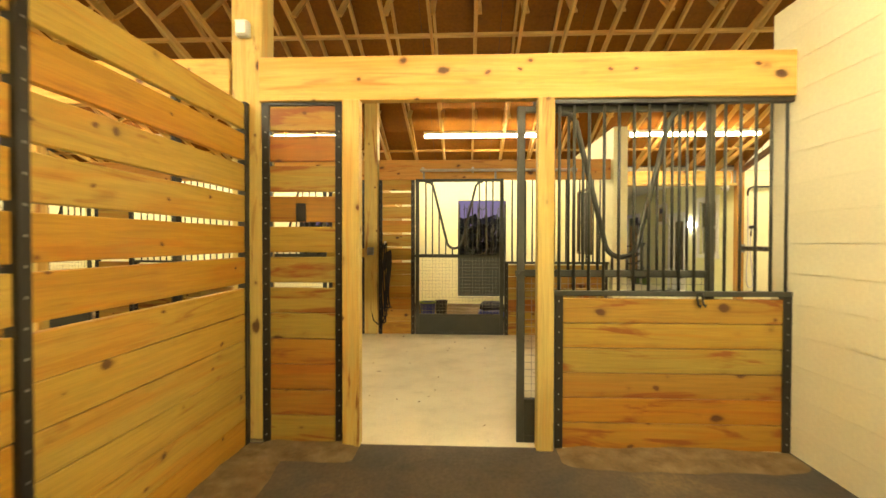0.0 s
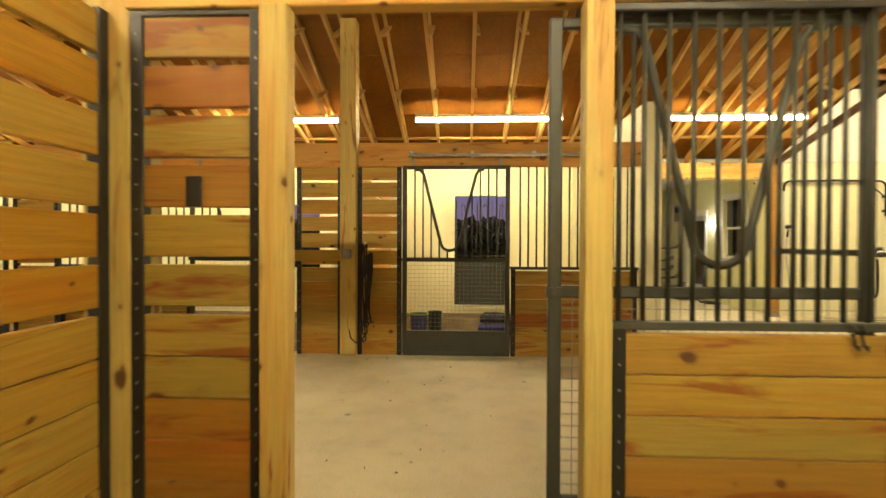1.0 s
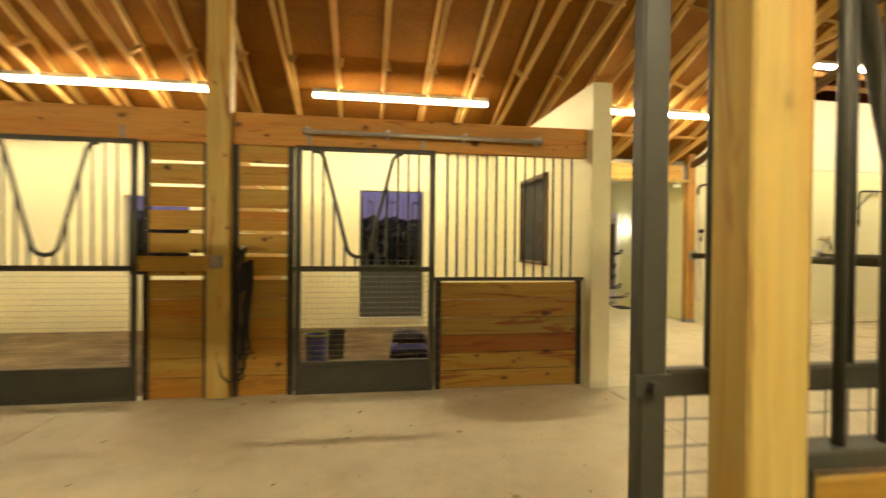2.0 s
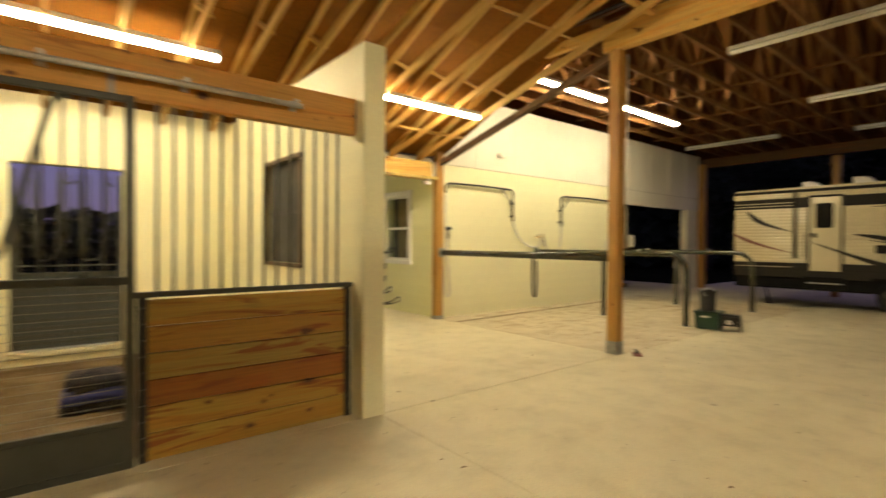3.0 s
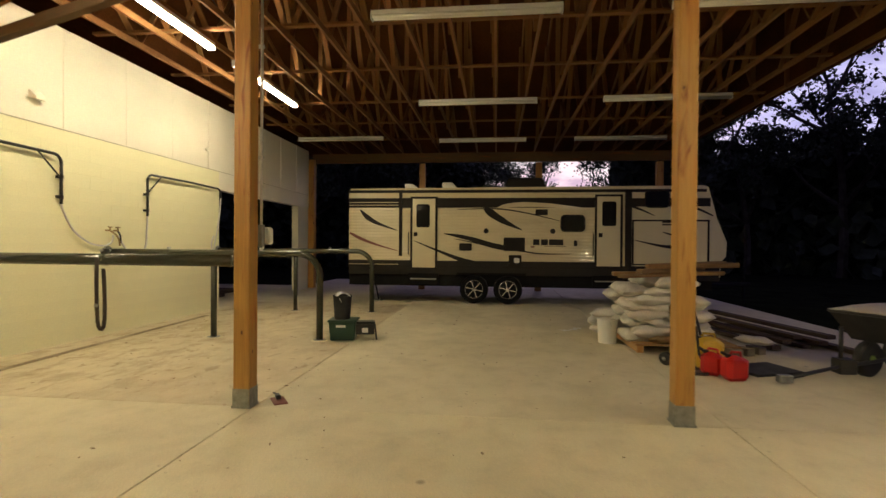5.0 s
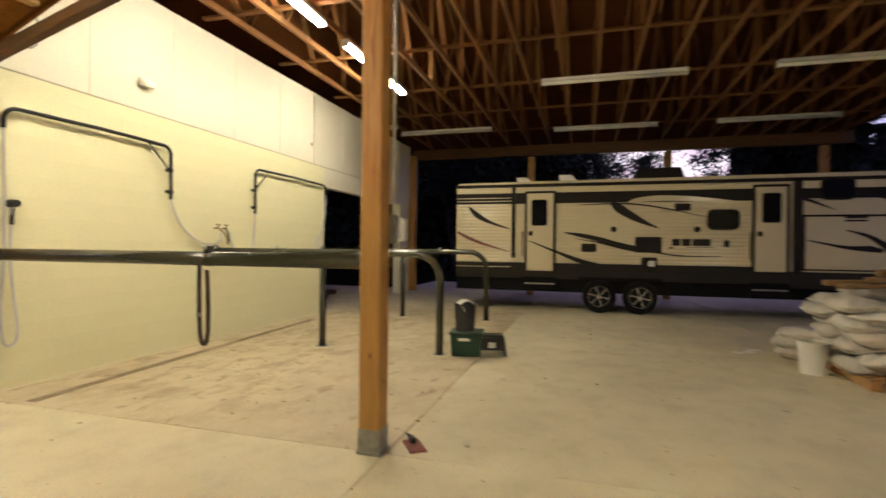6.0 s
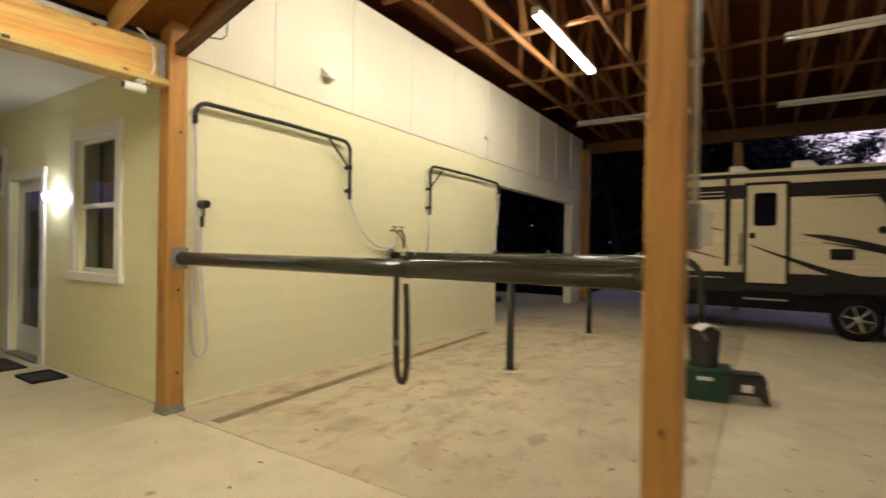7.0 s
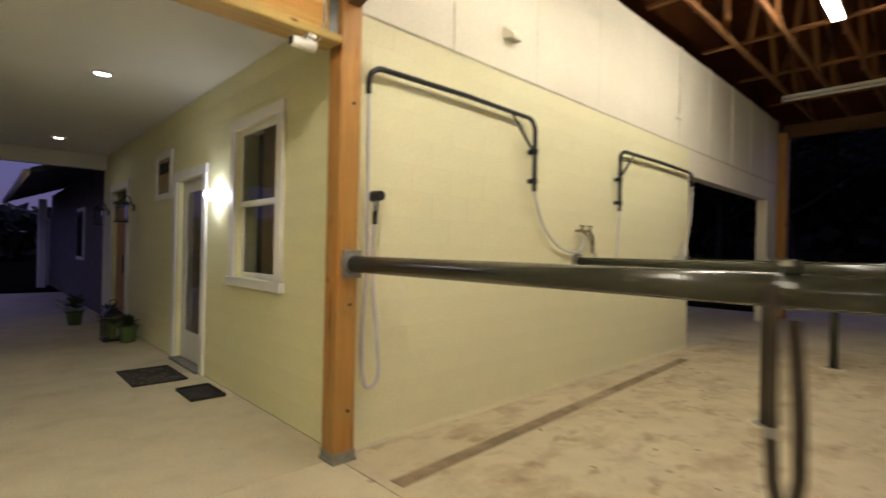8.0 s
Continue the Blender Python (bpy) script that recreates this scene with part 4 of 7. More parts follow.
pts = [(-0.20, 0.0, -0.62), (-0.205, -0.005, -0.8), (-0.205, -0.01, -1.02), (-0.17, -0.02, -1.17), (-0.1, -0.03, -1.23), (-0.03, -0.03, -1.2), (0.02, -0.03, -1.1)]
part("loose_end", tube_mesh(pts, 0.01, 6), M_RUBBER, rope, smooth=True)

for i, x in enumerate((1.60, 1.635)):
    sh = thing("snap_hook", (x, 3.475, 1.07), "dark metal snap hook hanging on the stall front", "snap hook", "snap hooks")
    part("ring", tube_mesh(arc((0, 0, 0), 0, 360, 0.022, (0.3, 1, 0), (0, 0, 1), 14)[:-1], 0.005, 6, True), M_CHANNEL, sh, smooth=True)
    part("shank", tube_mesh([(0, 0, -0.02), (0.004, -0.008, -0.06), (0.016, -0.01, -0.08), (0.022, -0.008, -0.06)], 0.006, 6), M_CHANNEL, sh, smooth=True)


def bucket(name, p, r, h, mat_, label, rim=None, handle=True, taper=0.84):
    t = thing(name, p, label, "bucket")
    prof = [(r * taper, 0), (r * (taper + 0.08), h * 0.5), (r, h * 0.94), (r * 1.05, h * 0.94), (r * 1.05, h), (r * 0.96, h), (r * 0.94, h * 0.9), (r * (taper - 0.06), 0.02)]
    part("body", lathe(prof, 24), mat_, t, smooth=False)
    if rim:
        part("rim", tube_mesh(arc((0, 0, h), 0, 360, r * 1.05, (1, 0, 0), (0, 1, 0), 24)[:-1], 0.012, 6, True), rim, t, "contrasting rim", smooth=True)
    if handle:
        pts = [(r * 1.06 * math.cos(a), -0.4 * r * abs(math.sin(a)), h * 0.92 - r * 1.0 * math.sin(a)) for a in [math.pi * i / 12 for i in range(13)]]
        part("handle", tube_mesh(pts, 0.004, 6), M_GALV, t, "wire handle", smooth=True)
    return t


M_BLUE = plain("blue_plastic", (0.025, 0.04, 0.30), 0.45)
M_LIME = plain("lime_plastic", (0.22, 0.33, 0.05), 0.5)
bucket("feed_bucket", (-0.66, 9.0, 0.006), 0.14, 0.32, M_BLUE, "blue plastic feed bucket with a lime rim", M_LIME)
bucket("feed_bucket", (-0.42, 9.12, 0.006), 0.11, 0.34, M_RUBBER, "black rubber feed bucket beside the blue one", None)

M_NAVY = plain("navy_cloth", (0.016, 0.017, 0.04), 0.9, vary=0.4, scale=9)
pile = thing("folded_blanket", (0.52, 9.2, 0.006), "pile of folded dark blue blankets on the bedding", "blanket")
rng = random.Random(4)
for i in range(4):
    b = bmesh.new()
    bmesh.ops.create_grid(b, x_segments=10, y_segments=8, size=0.5)
    for v in b.verts:
        e = max(abs(v.co.x), abs(v.co.y)) / 0.5
        v.co = Vector((v.co.x * (0.5 - i * 0.03), v.co.y * (0.42 - i * 0.02), 0.06 * (1 - e ** 4) + 0.02 * noise.noise(Vector((v.co.x * 6, v.co.y * 6, i)))))
    r_ = bmesh.ops.extrude_face_region(b, geom=b.faces[:])
    for v in [g for g in r_["geom"] if isinstance(g, bmesh.types.BMVert)]:
        v.co.z -= 0.07
    part("fold", b, M_BLUE if i == 1 else M_NAVY, pile, m=pose(rng.uniform(-0.03, 0.03), rng.uniform(-0.03, 0.03), 0.075 + i * 0.062, 0, 0, rng.uniform(-10, 10)), smooth=True)

# ---------------------------------------------------------------- wash bay rails
PZ = 1.285


def pipe_bar():
    t = thing("hitching_rail", (6.11, 9.5, 0), "thick olive painted steel pipe between two posts", "rail", "wash bay rails")
    t.matrix_basis = Matrix.Identity(4)
    part("pipe", tube_mesh([(6.11, 11.27, PZ), (6.11, 7.66, PZ)], 0.053, 20), M_PIPE, t, smooth=True)
    for y in (11.265, 7.665):
        b = bmesh.new()
        if y > 9:
            cyl_bm(b, (6.11, y - 0.03, PZ), 0.066, 0.066, 0.06, 16, "y")
            add_box(b, 6.04, 6.18, y - 0.006, y + 0.006, PZ - 0.09, PZ + 0.09)
        else:
            cyl_bm(b, (6.11, y - 0.02, PZ), 0.057, 0.057, 0.03, 16, "y")
        part("socket", b, M_BRACKET if y > 9 else M_PIPE, t, "steel mounting socket", bevel=0.002)
    return t


pipe_bar()


def bent_rail(x, label):
    t = thing("hitching_rail", (0, 0, 0), label, "rail", "wash bay rails")
    pts = [(x, 11.44, PZ + 0.01), (x, 9.0, PZ + 0.01)] + arc((x, 8.32, PZ - 0.33), 90, 180, 0.34, (0, 1, 0), (0, 0, 1), 10) + [(x, 7.98, 0.0)]
    part("pipe", tube_mesh(pts, 0.05, 18), M_PIPE, t, smooth=True)
    part("leg", tube_mesh([(x, 9.66, 0.0), (x, 9.66, PZ - 0.03)], 0.045, 16), M_PIPE, t, smooth=True)
    for y in (7.98, 9.66):
        f = bmesh.new()
        cyl_bm(f, (x, y, 0.0), 0.10, 0.095, 0.015, 18)
        part("foot_flange", f, M_BRACKET, t, "round grey floor flange")
        part("grout", lathe([(0.13, 0.0), (0.125, 0.008), (0.09, 0.012)], 14), M_CONCRETE, t, m=Matrix.Translation((x, y, 0)))
    w = bmesh.new()
    cyl_bm(w, (x, 11.42, PZ + 0.01), 0.09, 0.09, 0.035, 16, "y")
    part("wall_flange", w, M_BRACKET, t)
    for y in (8.9, 10.4):
        c = bmesh.new()
        add_box(c, x - 0.02, x + 0.02, y - 0.02, y + 0.02, PZ + 0.05, PZ + 0.085)
        cyl_bm(c, (x - 0.03, y, PZ + 0.085), 0.012, 0.012, 0.06, 8, "x")
        part("tie_ring", c, M_GALV, t, "galvanised tie ring")
    return t


bent_rail(9.10, "olive steel pipe rail from the wall bending down to the floor")
bent_rail(12.20, "olive steel pipe rail from the wall bending down to the floor")

# strap clamp on the bar, with a long dark leather strap
st = thing("tie_strap", (6.11, 8.91, PZ), "dark leather tie strap looped over the pipe on a steel clamp", "strap")
c = bmesh.new()
cyl_bm(c, (0, -0.022, 0), 0.0575, 0.0575, 0.044, 18, "y")
part("clamp_block", box_bm(-0.035, 0.03, -0.022, 0.022, 0.05, 0.095), M_STEEL, st, "grey steel clamp block", bevel=0.005)
part("clamp", c, M_PIPE, st, "olive painted pipe clamp")
bolt = bmesh.new()
cyl_bm(bolt, (-0.06, 0, 0.082), 0.01, 0.01, 0.12, 8, "x")
part("bolt", bolt, M_GALV, st)
M_LEATHER = plain("dark_leather", (0.035, 0.022, 0.014), 0.5, vary=0.3)
b = bmesh.new()
path = [(-0.066, 0.03, 0.02), (-0.068, 0.03, -0.2), (-0.068, 0.028, -0.45), (-0.066, 0.022, -0.60), (-0.064, 0.01, -0.67), (-0.062, -0.01, -0.70), (-0.06, -0.03, -0.67), (-0.058, -0.042, -0.58), (-0.056, -0.04, -0.4), (-0.052, -0.03, -0.2), (-0.05, -0.02, -0.09)]
path = [(x, y, z * 0.92) for x, y, z in path]
prev = None
for p in path:
    q = [b.verts.new(Vector(p) + Vector(o)) for o in ((0, -0.019, 0), (0, 0.019, 0), (0.006, 0.019, 0), (0.006, -0.019, 0))]
    if prev:
        for k in range(4):
            b.faces.new((prev[k], prev[(k + 1) % 4], q[(k + 1) % 4], q[k]))
    prev = q
part("strap", b, M_LEATHER, st, "dark leather strap")
part("buckle", box_bm(-0.076, -0.062, 0.012, 0.044, -0.43, -0.40), M_BRACKET, st)


# ---------------------------------------------------------------- hose arms on the wash bay wall
M_ARM = plain("black_steel_tube", (0.018, 0.018, 0.018), 0.4, 0.3)
M_HOSE = plain("pale_hose", (0.62, 0.60, 0.62), 0.35, vary=0.1)


def hose_arm(xv, xe, zt, zb, label):
    """A swivelling arm: an upright on the wall at xv, a long arm to xe, and a brace."""
    s = 1 if xe > xv else -1
    y = 11.395
    t = thing("hose_boom", (0, 0, 0), label, "hose arm", "hose arms")
    pts = [(xv, y, zb), (xv, y, zt - 0.12)] + arc((xv + s * 0.12, y, zt - 0.12), 180, 90, 0.12, (s, 0, 0), (0, 0, 1), 6)
    pts += [((xv + xe) / 2, y, zt + 0.012)] + arc((xe - s * 0.12, y, zt - 0.12), 90, 0, 0.12, (s, 0, 0), (0, 0, 1), 6) + [(xe, y, zt - 0.2)]
    part("arm", tube_mesh(pts, 0.021, 10), M_ARM, t, smooth=True)
    part("brace", tube_mesh([(xv, y, zt - 0.33), (xv + s * 0.36, y, zt + 0.0)], 0.012, 8), M_ARM, t, smooth=True)
    for z in (zb + 0.1, zb + 0.38):
        k = bmesh.new()
        add_box(k, xv - 0.03, xv + 0.03, y - 0.01, 11.456, z - 0.02, z + 0.02)
        cyl_bm(k, (xv, y, z - 0.025), 0.03, 0.03, 0.05, 10)
        part("wall_bracket", k, M_ARM, t)
    return t


hose_arm(8.23, 6.30, 2.655, 1.97, "black steel swing arm for a hose on the wash bay wall")
hose_arm(9.94, 12.22, 2.63, 1.90, "black steel swing arm for a hose on the wash bay wall")


def hose(points, label, r=0.0135):
    """A hose through rounded points."""
    p = [Vector(q) for q in points]
    out = []
    for i in range(len(p) - 1):
        a, b_, c_, d = p[max(i - 1, 0)], p[i], p[i + 1], p[min(i + 2, len(p) - 1)]
        for k in range(6):
            t = k / 6
            out.append(0.5 * ((2 * b_) + (c_ - a) * t + (2 * a - 5 * b_ + 4 * c_ - d) * t * t + (3 * b_ - a - 3 * c_ + d) * t ** 3))
    out.append(p[-1])
    return tagged(part("hose", tube_mesh(out, r, 8), M_HOSE, None, smooth=True), label, "hose", "hoses")


hose([(6.30, 11.395, 2.46), (6.31, 11.40, 2.0), (6.33, 11.42, 1.3), (6.30, 11.42, 0.75), (6.32, 11.41, 0.46), (6.39, 11.41, 0.42), (6.44, 11.41, 0.52), (6.41, 11.42, 0.9), (6.385, 11.43, 1.3), (6.39, 11.42, 1.62)], "pale clear hose hanging in a long loop")
hose([(8.23, 11.395, 1.98), (8.28, 11.40, 1.85), (8.45, 11.42, 1.62), (8.72, 11.42, 1.44), (9.0, 11.42, 1.39), (9.16, 11.42, 1.44), (9.2, 11.42, 1.56)], "pale clear hose drooping to the wall tap")
hose([(9.94, 11.395, 1.91), (9.94, 11.41, 1.6), (9.92, 11.42, 1.36), (9.75, 11.42, 1.2), (9.5, 11.42, 1.30), (9.32, 11.42, 1.55)], "pale clear hose drooping to the wall tap")
hose([(12.22, 11.395, 2.44), (12.19, 11.39, 2.2), (12.12, 11.38, 1.9), (12.06, 11.40, 1.6), (12.0, 11.42, 1.3), (11.95, 11.42, 1.25), (11.92, 11.42, 1.45), (12.0, 11.42, 1.6)], "pale clear hose hanging by the wall end")

nz = thing("hose_nozzle", (6.40, 11.42, 1.74), "black trigger nozzle hung on a wall hook", "nozzle")
k = bmesh.new()
cyl_bm(k, (0, -0.06, 0.02), 0.035, 0.04, 0.10, 12, "y")
part("head", k, M_BLACK, nz, smooth=False)
part("grip", tube_mesh([(-0.01, -0.02, 0.0), (-0.02, -0.02, -0.1), (-0.015, -0.01, -0.18)], 0.018, 8), M_BLACK, nz, smooth=True)
part("trigger", tube_mesh([(-0.03, -0.045, -0.02), (-0.045, -0.045, -0.09)], 0.006, 6), M_GALV, nz, smooth=True)

M_BRASS = plain("dull_brass", (0.35, 0.26, 0.12), 0.4, 0.8)
tap = thing("wall_tap", (9.18, 11.45, 1.63), "pair of brass wall taps with a hose union", "tap")
for dx in (-0.09, 0.07):
    k = bmesh.new()
    cyl_bm(k, (dx, -0.08, 0.0), 0.014, 0.014, 0.09, 10, "y")
    cyl_bm(k, (dx, -0.07, 0.0), 0.012, 0.012, 0.05, 8, "z")
    part("valve", k, M_BRASS, tap)
    part("handle", box_bm(dx - 0.04, dx + 0.04, -0.08, -0.06, 0.045, 0.06), M_BRASS, tap)
part("union_pipe", tube_mesh([(-0.08, -0.07, -0.01), (0.0, -0.09, -0.06), (0.07, -0.09, -0.14), (0.10, -0.08, -0.24)], 0.013, 8), M_BRASS, tap, smooth=True)
part("union_pipe", tube_mesh([(0.07, -0.07, -0.01), (0.10, -0.09, -0.08), (0.12, -0.08, -0.20)], 0.013, 8), M_BLACK, tap, smooth=True)


def vent(x, z, s, label):
    t = thing("wall_vent", (x, 11.46, z), label, "vent", "wall vents")
    k = bmesh.new()
    v = [k.verts.new(q) for q in ((-s, 0, s), (s, 0, s), (-s, 0, -s * 0.3), (s, 0, -s * 0.3), (-s * 0.8, -s * 1.1, -s * 0.1), (s * 0.8, -s * 1.1, -s * 0.1), (-s * 0.8, -s * 1.1, -s * 0.5), (s * 0.8, -s * 1.1, -s * 0.5))]
    for f in ((0, 1, 5, 4), (4, 5, 7, 6), (0, 4, 6, 2), (1, 3, 7, 5), (2, 6, 7, 3), (0, 2, 3, 1)):
        k.faces.new([v[i] for i in f])
    part("hood", k, M_PANELWALL, t, bevel=0.004)
    return t


vent(7.89, 3.36, 0.09, "cream hooded vent on the upper wall")
vent(11.79, 3.40, 0.055, "small cream hooded vent on the upper wall")

drain = thing("drain_channel", (8.72, 10.97, 0.0), "dirty trench drain strip along the wash bay floor", "drain", kind="structure")
part("grate", box_bm(-2.55, 2.55, -0.06, 0.06, -0.004, 0.0025), plain("dirty_grate", (0.36, 0.275, 0.165), 0.85, vary=0.5, scale=3), drain)
for s in (-1, 1):
    part("edge", box_bm(-2.55, 2.55, s * 0.064 - 0.003, s * 0.064 + 0.003, -0.004, 0.003), M_WASHFLOOR, drain)
drain.rotation_euler = (0, 0, radians(3.0))

# conduit and outlet on the middle post
cd = thing("conduit", (6.20, 7.55, 0), "grey conduit and weatherproof outlet box on the post", "conduit")
part("pipe", tube_mesh([(0.01, -0.082, 1.6), (0.01, -0.082, 4.0)], 0.013, 8), M_GALV, cd, smooth=True)
part("box", box_bm(-0.006, 0.05, -0.10, 0.03, 1.41, 1.61), M_BRACKET, cd, bevel=0.006)
part("cover", box_bm(0.05, 0.14, -0.14, 0.03, 1.43, 1.59), M_FIXTURE, cd, "clear bubble cover", bevel=0.018)
for z in (2.2, 3.2):
    part("strap", box_bm(-0.006, 0.026, -0.10, -0.04, z, z + 0.025), M_GALV, cd)

M_BRICKRED = plain("faded_red_paint", (0.24, 0.06, 0.04), 0.6, vary=0.3)
rd = thing("tie_anchor", (6.27, 7.32, 0.0), "faded red metal plate with a ring on the floor", "plate", m=pose(6.27, 7.32, 0, 0, 0, 35))
part("plate", box_bm(-0.11, 0.11, -0.06, 0.06, 0, 0.012), M_BRICKRED, rd, bevel=0.003)
part("bracket", box_bm(0.02, 0.10, -0.02, 0.02, 0.012, 0.05), M_CHANNEL, rd, bevel=0.004)
part("ring", tube_mesh(arc((0.12, 0, 0.03), 0, 360, 0.035, (1, 0, 0), (0, 0.7, 0.6), 14)[:-1], 0.007, 6, True), M_CHANNEL, rd, smooth=True)

# tub, bucket and step stool by the rail
M_TUB = plain("green_plastic", (0.014, 0.055, 0.034), 0.45)
tub = thing("storage_tub", (9.27, 7.72, 0), "dark green plastic storage tub with a lid", "tub", m=pose(9.27, 7.66, 0, 0, 0, 8))
b = box_bm(-0.15, 0.15, -0.18, 0.18, 0, 0.28)
for v in b.verts:
    if v.co.z > 0.1:
        v.co.x *= 1.15
        v.co.y *= 1.12
part("body", b, M_TUB, tub, bevel=0.015)
part("lid", box_bm(-0.19, 0.19, -0.215, 0.215, 0.275, 0.31), plain("dark_green_lid", (0.015, 0.05, 0.035), 0.45), tub, "darker green lid", bevel=0.01)
part("label", box_bm(-0.176, -0.170, -0.05, 0.09, 0.20, 0.235), M_FIXTURE, tub, "pale worn sticker")
bucket("wash_bucket", (9.25, 7.68, 0.31), 0.14, 0.36, M_RUBBER, "black bucket with a white rag on the green tub")
rag = bmesh.new()
bmesh.ops.create_grid(rag, x_segments=8, y_segments=8, size=0.1)
for v in rag.verts:
    v.co.z = 0.05 - 5 * v.co.y ** 2 + 0.02 * noise.noise(v.co * 20)
rr = bmesh.ops.extrude_face_region(rag, geom=rag.faces[:])
for v in [g for g in rr["geom"] if isinstance(g, bmesh.types.BMVert)]:
    v.co.z -= 0.006
tagged(part("rag", rag, M_WHITE, None, m=pose(9.20, 7.66, 0.665, 0, 0, 30), smooth=True), "crumpled white rag over the bucket rim", "rag")
stool = thing("step_stool", (9.32, 7.33, 0), "small black plastic step stool", "stool", m=pose(9.34, 7.35, 0, 0, 0, 15))
part("top", box_bm(-0.10, 0.10, -0.15, 0.15, 0.235, 0.27), M_BLACK, stool, bevel=0.01)
for s in (-1, 1):
    b = box_bm(-0.11, 0.11, s * 0.145 - 0.012, s * 0.145 + 0.012, 0.0, 0.24)
    for v in b.verts:
        if v.co.z < 0.1:
            v.co.y += s * 0.03
            v.co.x *= 1.15
    part("leg", b, M_BLACK, stool, bevel=0.004)
part("front_panel", box_bm(-0.115, -0.095, -0.14, 0.14, 0.08, 0.24), M_BLACK, stool, bevel=0.004)
part("badge", box_bm(-0.119, -0.114, -0.045, 0.045, 0.11, 0.18), M_FIXTURE, stool, "pale worn mark")

# ---------------------------------------------------------------- porch
M_SCREEN = plain("dark_window_glass", (0.03, 0.032, 0.035), 0.08, vary=0.05)
M_TAN = plain("tan_curtain", (0.42, 0.32, 0.19), 0.8, vary=0.2)


def porch_window():
    t = thing("window_2", (0, 0, 0), "white framed sash window on the porch wall", "window", kind="structure")
    x = 6.144
    for n, (y0, y1, z0, z1) in (("casing", (12.31, 12.42, 1.10, 2.47)), ("casing", (13.30, 13.41, 1.10, 2.47)), ("head_casing", (12.29, 13.43, 2.47, 2.575))):
        part(n, box_bm(x - 0.035, x, y0, y1, z0, z1), M_WHITE, t, bevel=0.004)
    part("sill", box_bm(x - 0.05, x, 12.28, 13.44, 1.015, 1.10), M_WHITE, t, bevel=0.006)
    for z0, z1, dx in ((1.10, 1.80, 0.05), (1.76, 2.47, 0.025)):
        f = bmesh.new()
        for a in ((12.42, 12.465, z0, z1), (13.255, 13.30, z0, z1), (12.465, 13.255, z0, z0 + 0.045), (12.465, 13.255, z1 - 0.045, z1)):
            add_box(f, x + dx, x + dx + 0.03, *a)
        s = part("sash", f, M_WHITE, t, bevel=0.003)
        part("pane", box_bm(x + dx + 0.012, x + dx + 0.018, 12.465, 13.255, z0 + 0.045, z1 - 0.045), M_GLASS, s)
    # curtain is widened to stand for the brown reflection in the panes
    part("curtain", box_bm(x + 0.10, x + 0.11, 12.42, 12.95, 1.10, 2.47), M_TAN, t, "tan curtain behind the glass, widened to stand for a tan reflection")
    # flat grey sheet stands for the dim interior and its pale reflection
    part("dark_room", box_bm(x + 0.20, x + 0.21, 12.2, 13.5, 0.9, 2.6), plain("room_gloom_grey", (0.10, 0.10, 0.11), 0.8), t)


porch_window()


def porch_door():
    t = thing("door_1", (0, 0, 0), "white full-glass entry door in white casing", "door", kind="structure")
    x = 6.144
    part("casing", box_bm(x - 0.03, x, 14.11, 14.22, 0.0, 2.16), M_WHITE, t, bevel=0.004)
    part("casing", box_bm(x - 0.03, x, 15.18, 15.29, 0.0, 2.16), M_WHITE, t, bevel=0.004)
    part("head_casing", box_bm(x - 0.035, x, 14.09, 15.31, 2.16, 2.265), M_WHITE, t, bevel=0.004)
    f = bmesh.new()
    for a in ((14.22, 14.36, 0.03, 2.15), (15.04, 15.18, 0.03, 2.15), (14.36, 15.04, 0.03, 0.36), (14.36, 15.04, 2.02, 2.15)):
        add_box(f, x + 0.06, x + 0.10, *a)
    leaf = part("leaf", f, M_WHITE, t, bevel=0.003)
    part("pane", box_bm(x + 0.075, x + 0.085, 14.36, 15.04, 0.36, 2.02), M_GLASS, leaf)
    part("blind", box_bm(x + 0.12, x + 0.13, 14.2, 15.2, 0.03, 2.15), M_TAN, t, "tan blind behind the glass")
    part("threshold", box_bm(x - 0.06, x + 0.12, 14.2, 15.2, 0.0, 0.028), M_BRACKET, t)
    h = bmesh.new()
    cyl_bm(h, (x + 0.01, 14.30, 1.0), 0.03, 0.03, 0.05, 12, "x")
    part("door_knob", h, M_GALV, t, smooth=False)
    u = thing("door_2", (0, 0, 0), "brown wooden door in pale casing further along", "door", kind="structure")
    part("casing", box_bm(x - 0.03, x, 17.76, 17.9, 0.0, 2.3), M_WHITE, u, bevel=0.004)
    part("casing", box_bm(x - 0.03, x, 19.0, 19.14, 0.0, 2.3), M_WHITE, u, bevel=0.004)
    part("head_casing", box_bm(x - 0.035, x, 17.74, 19.16, 2.3, 2.42), M_WHITE, u, bevel=0.004)
    lf = beam("leaf", (x + 0.07, 18.45, 0.03), (x + 0.07, 18.45, 2.0), 0.04, 1.1, M_BROWNPOST, u, up=(0, 1, 0))
    part("transom", box_bm(x + 0.05, x + 0.06, 17.9, 19.0, 2.02, 2.3), M_SCREEN, u, "dark glass transom")
    hh = bmesh.new()
    cyl_bm(hh, (x - 0.03, 18.05, 1.02), 0.02, 0.02, 0.08, 10, "x")
    add_box(hh, x - 0.035, x - 0.015, 18.03, 18.07, 0.9, 1.2)
    part("door_handle", hh, M_CHANNEL, u)


porch_door()

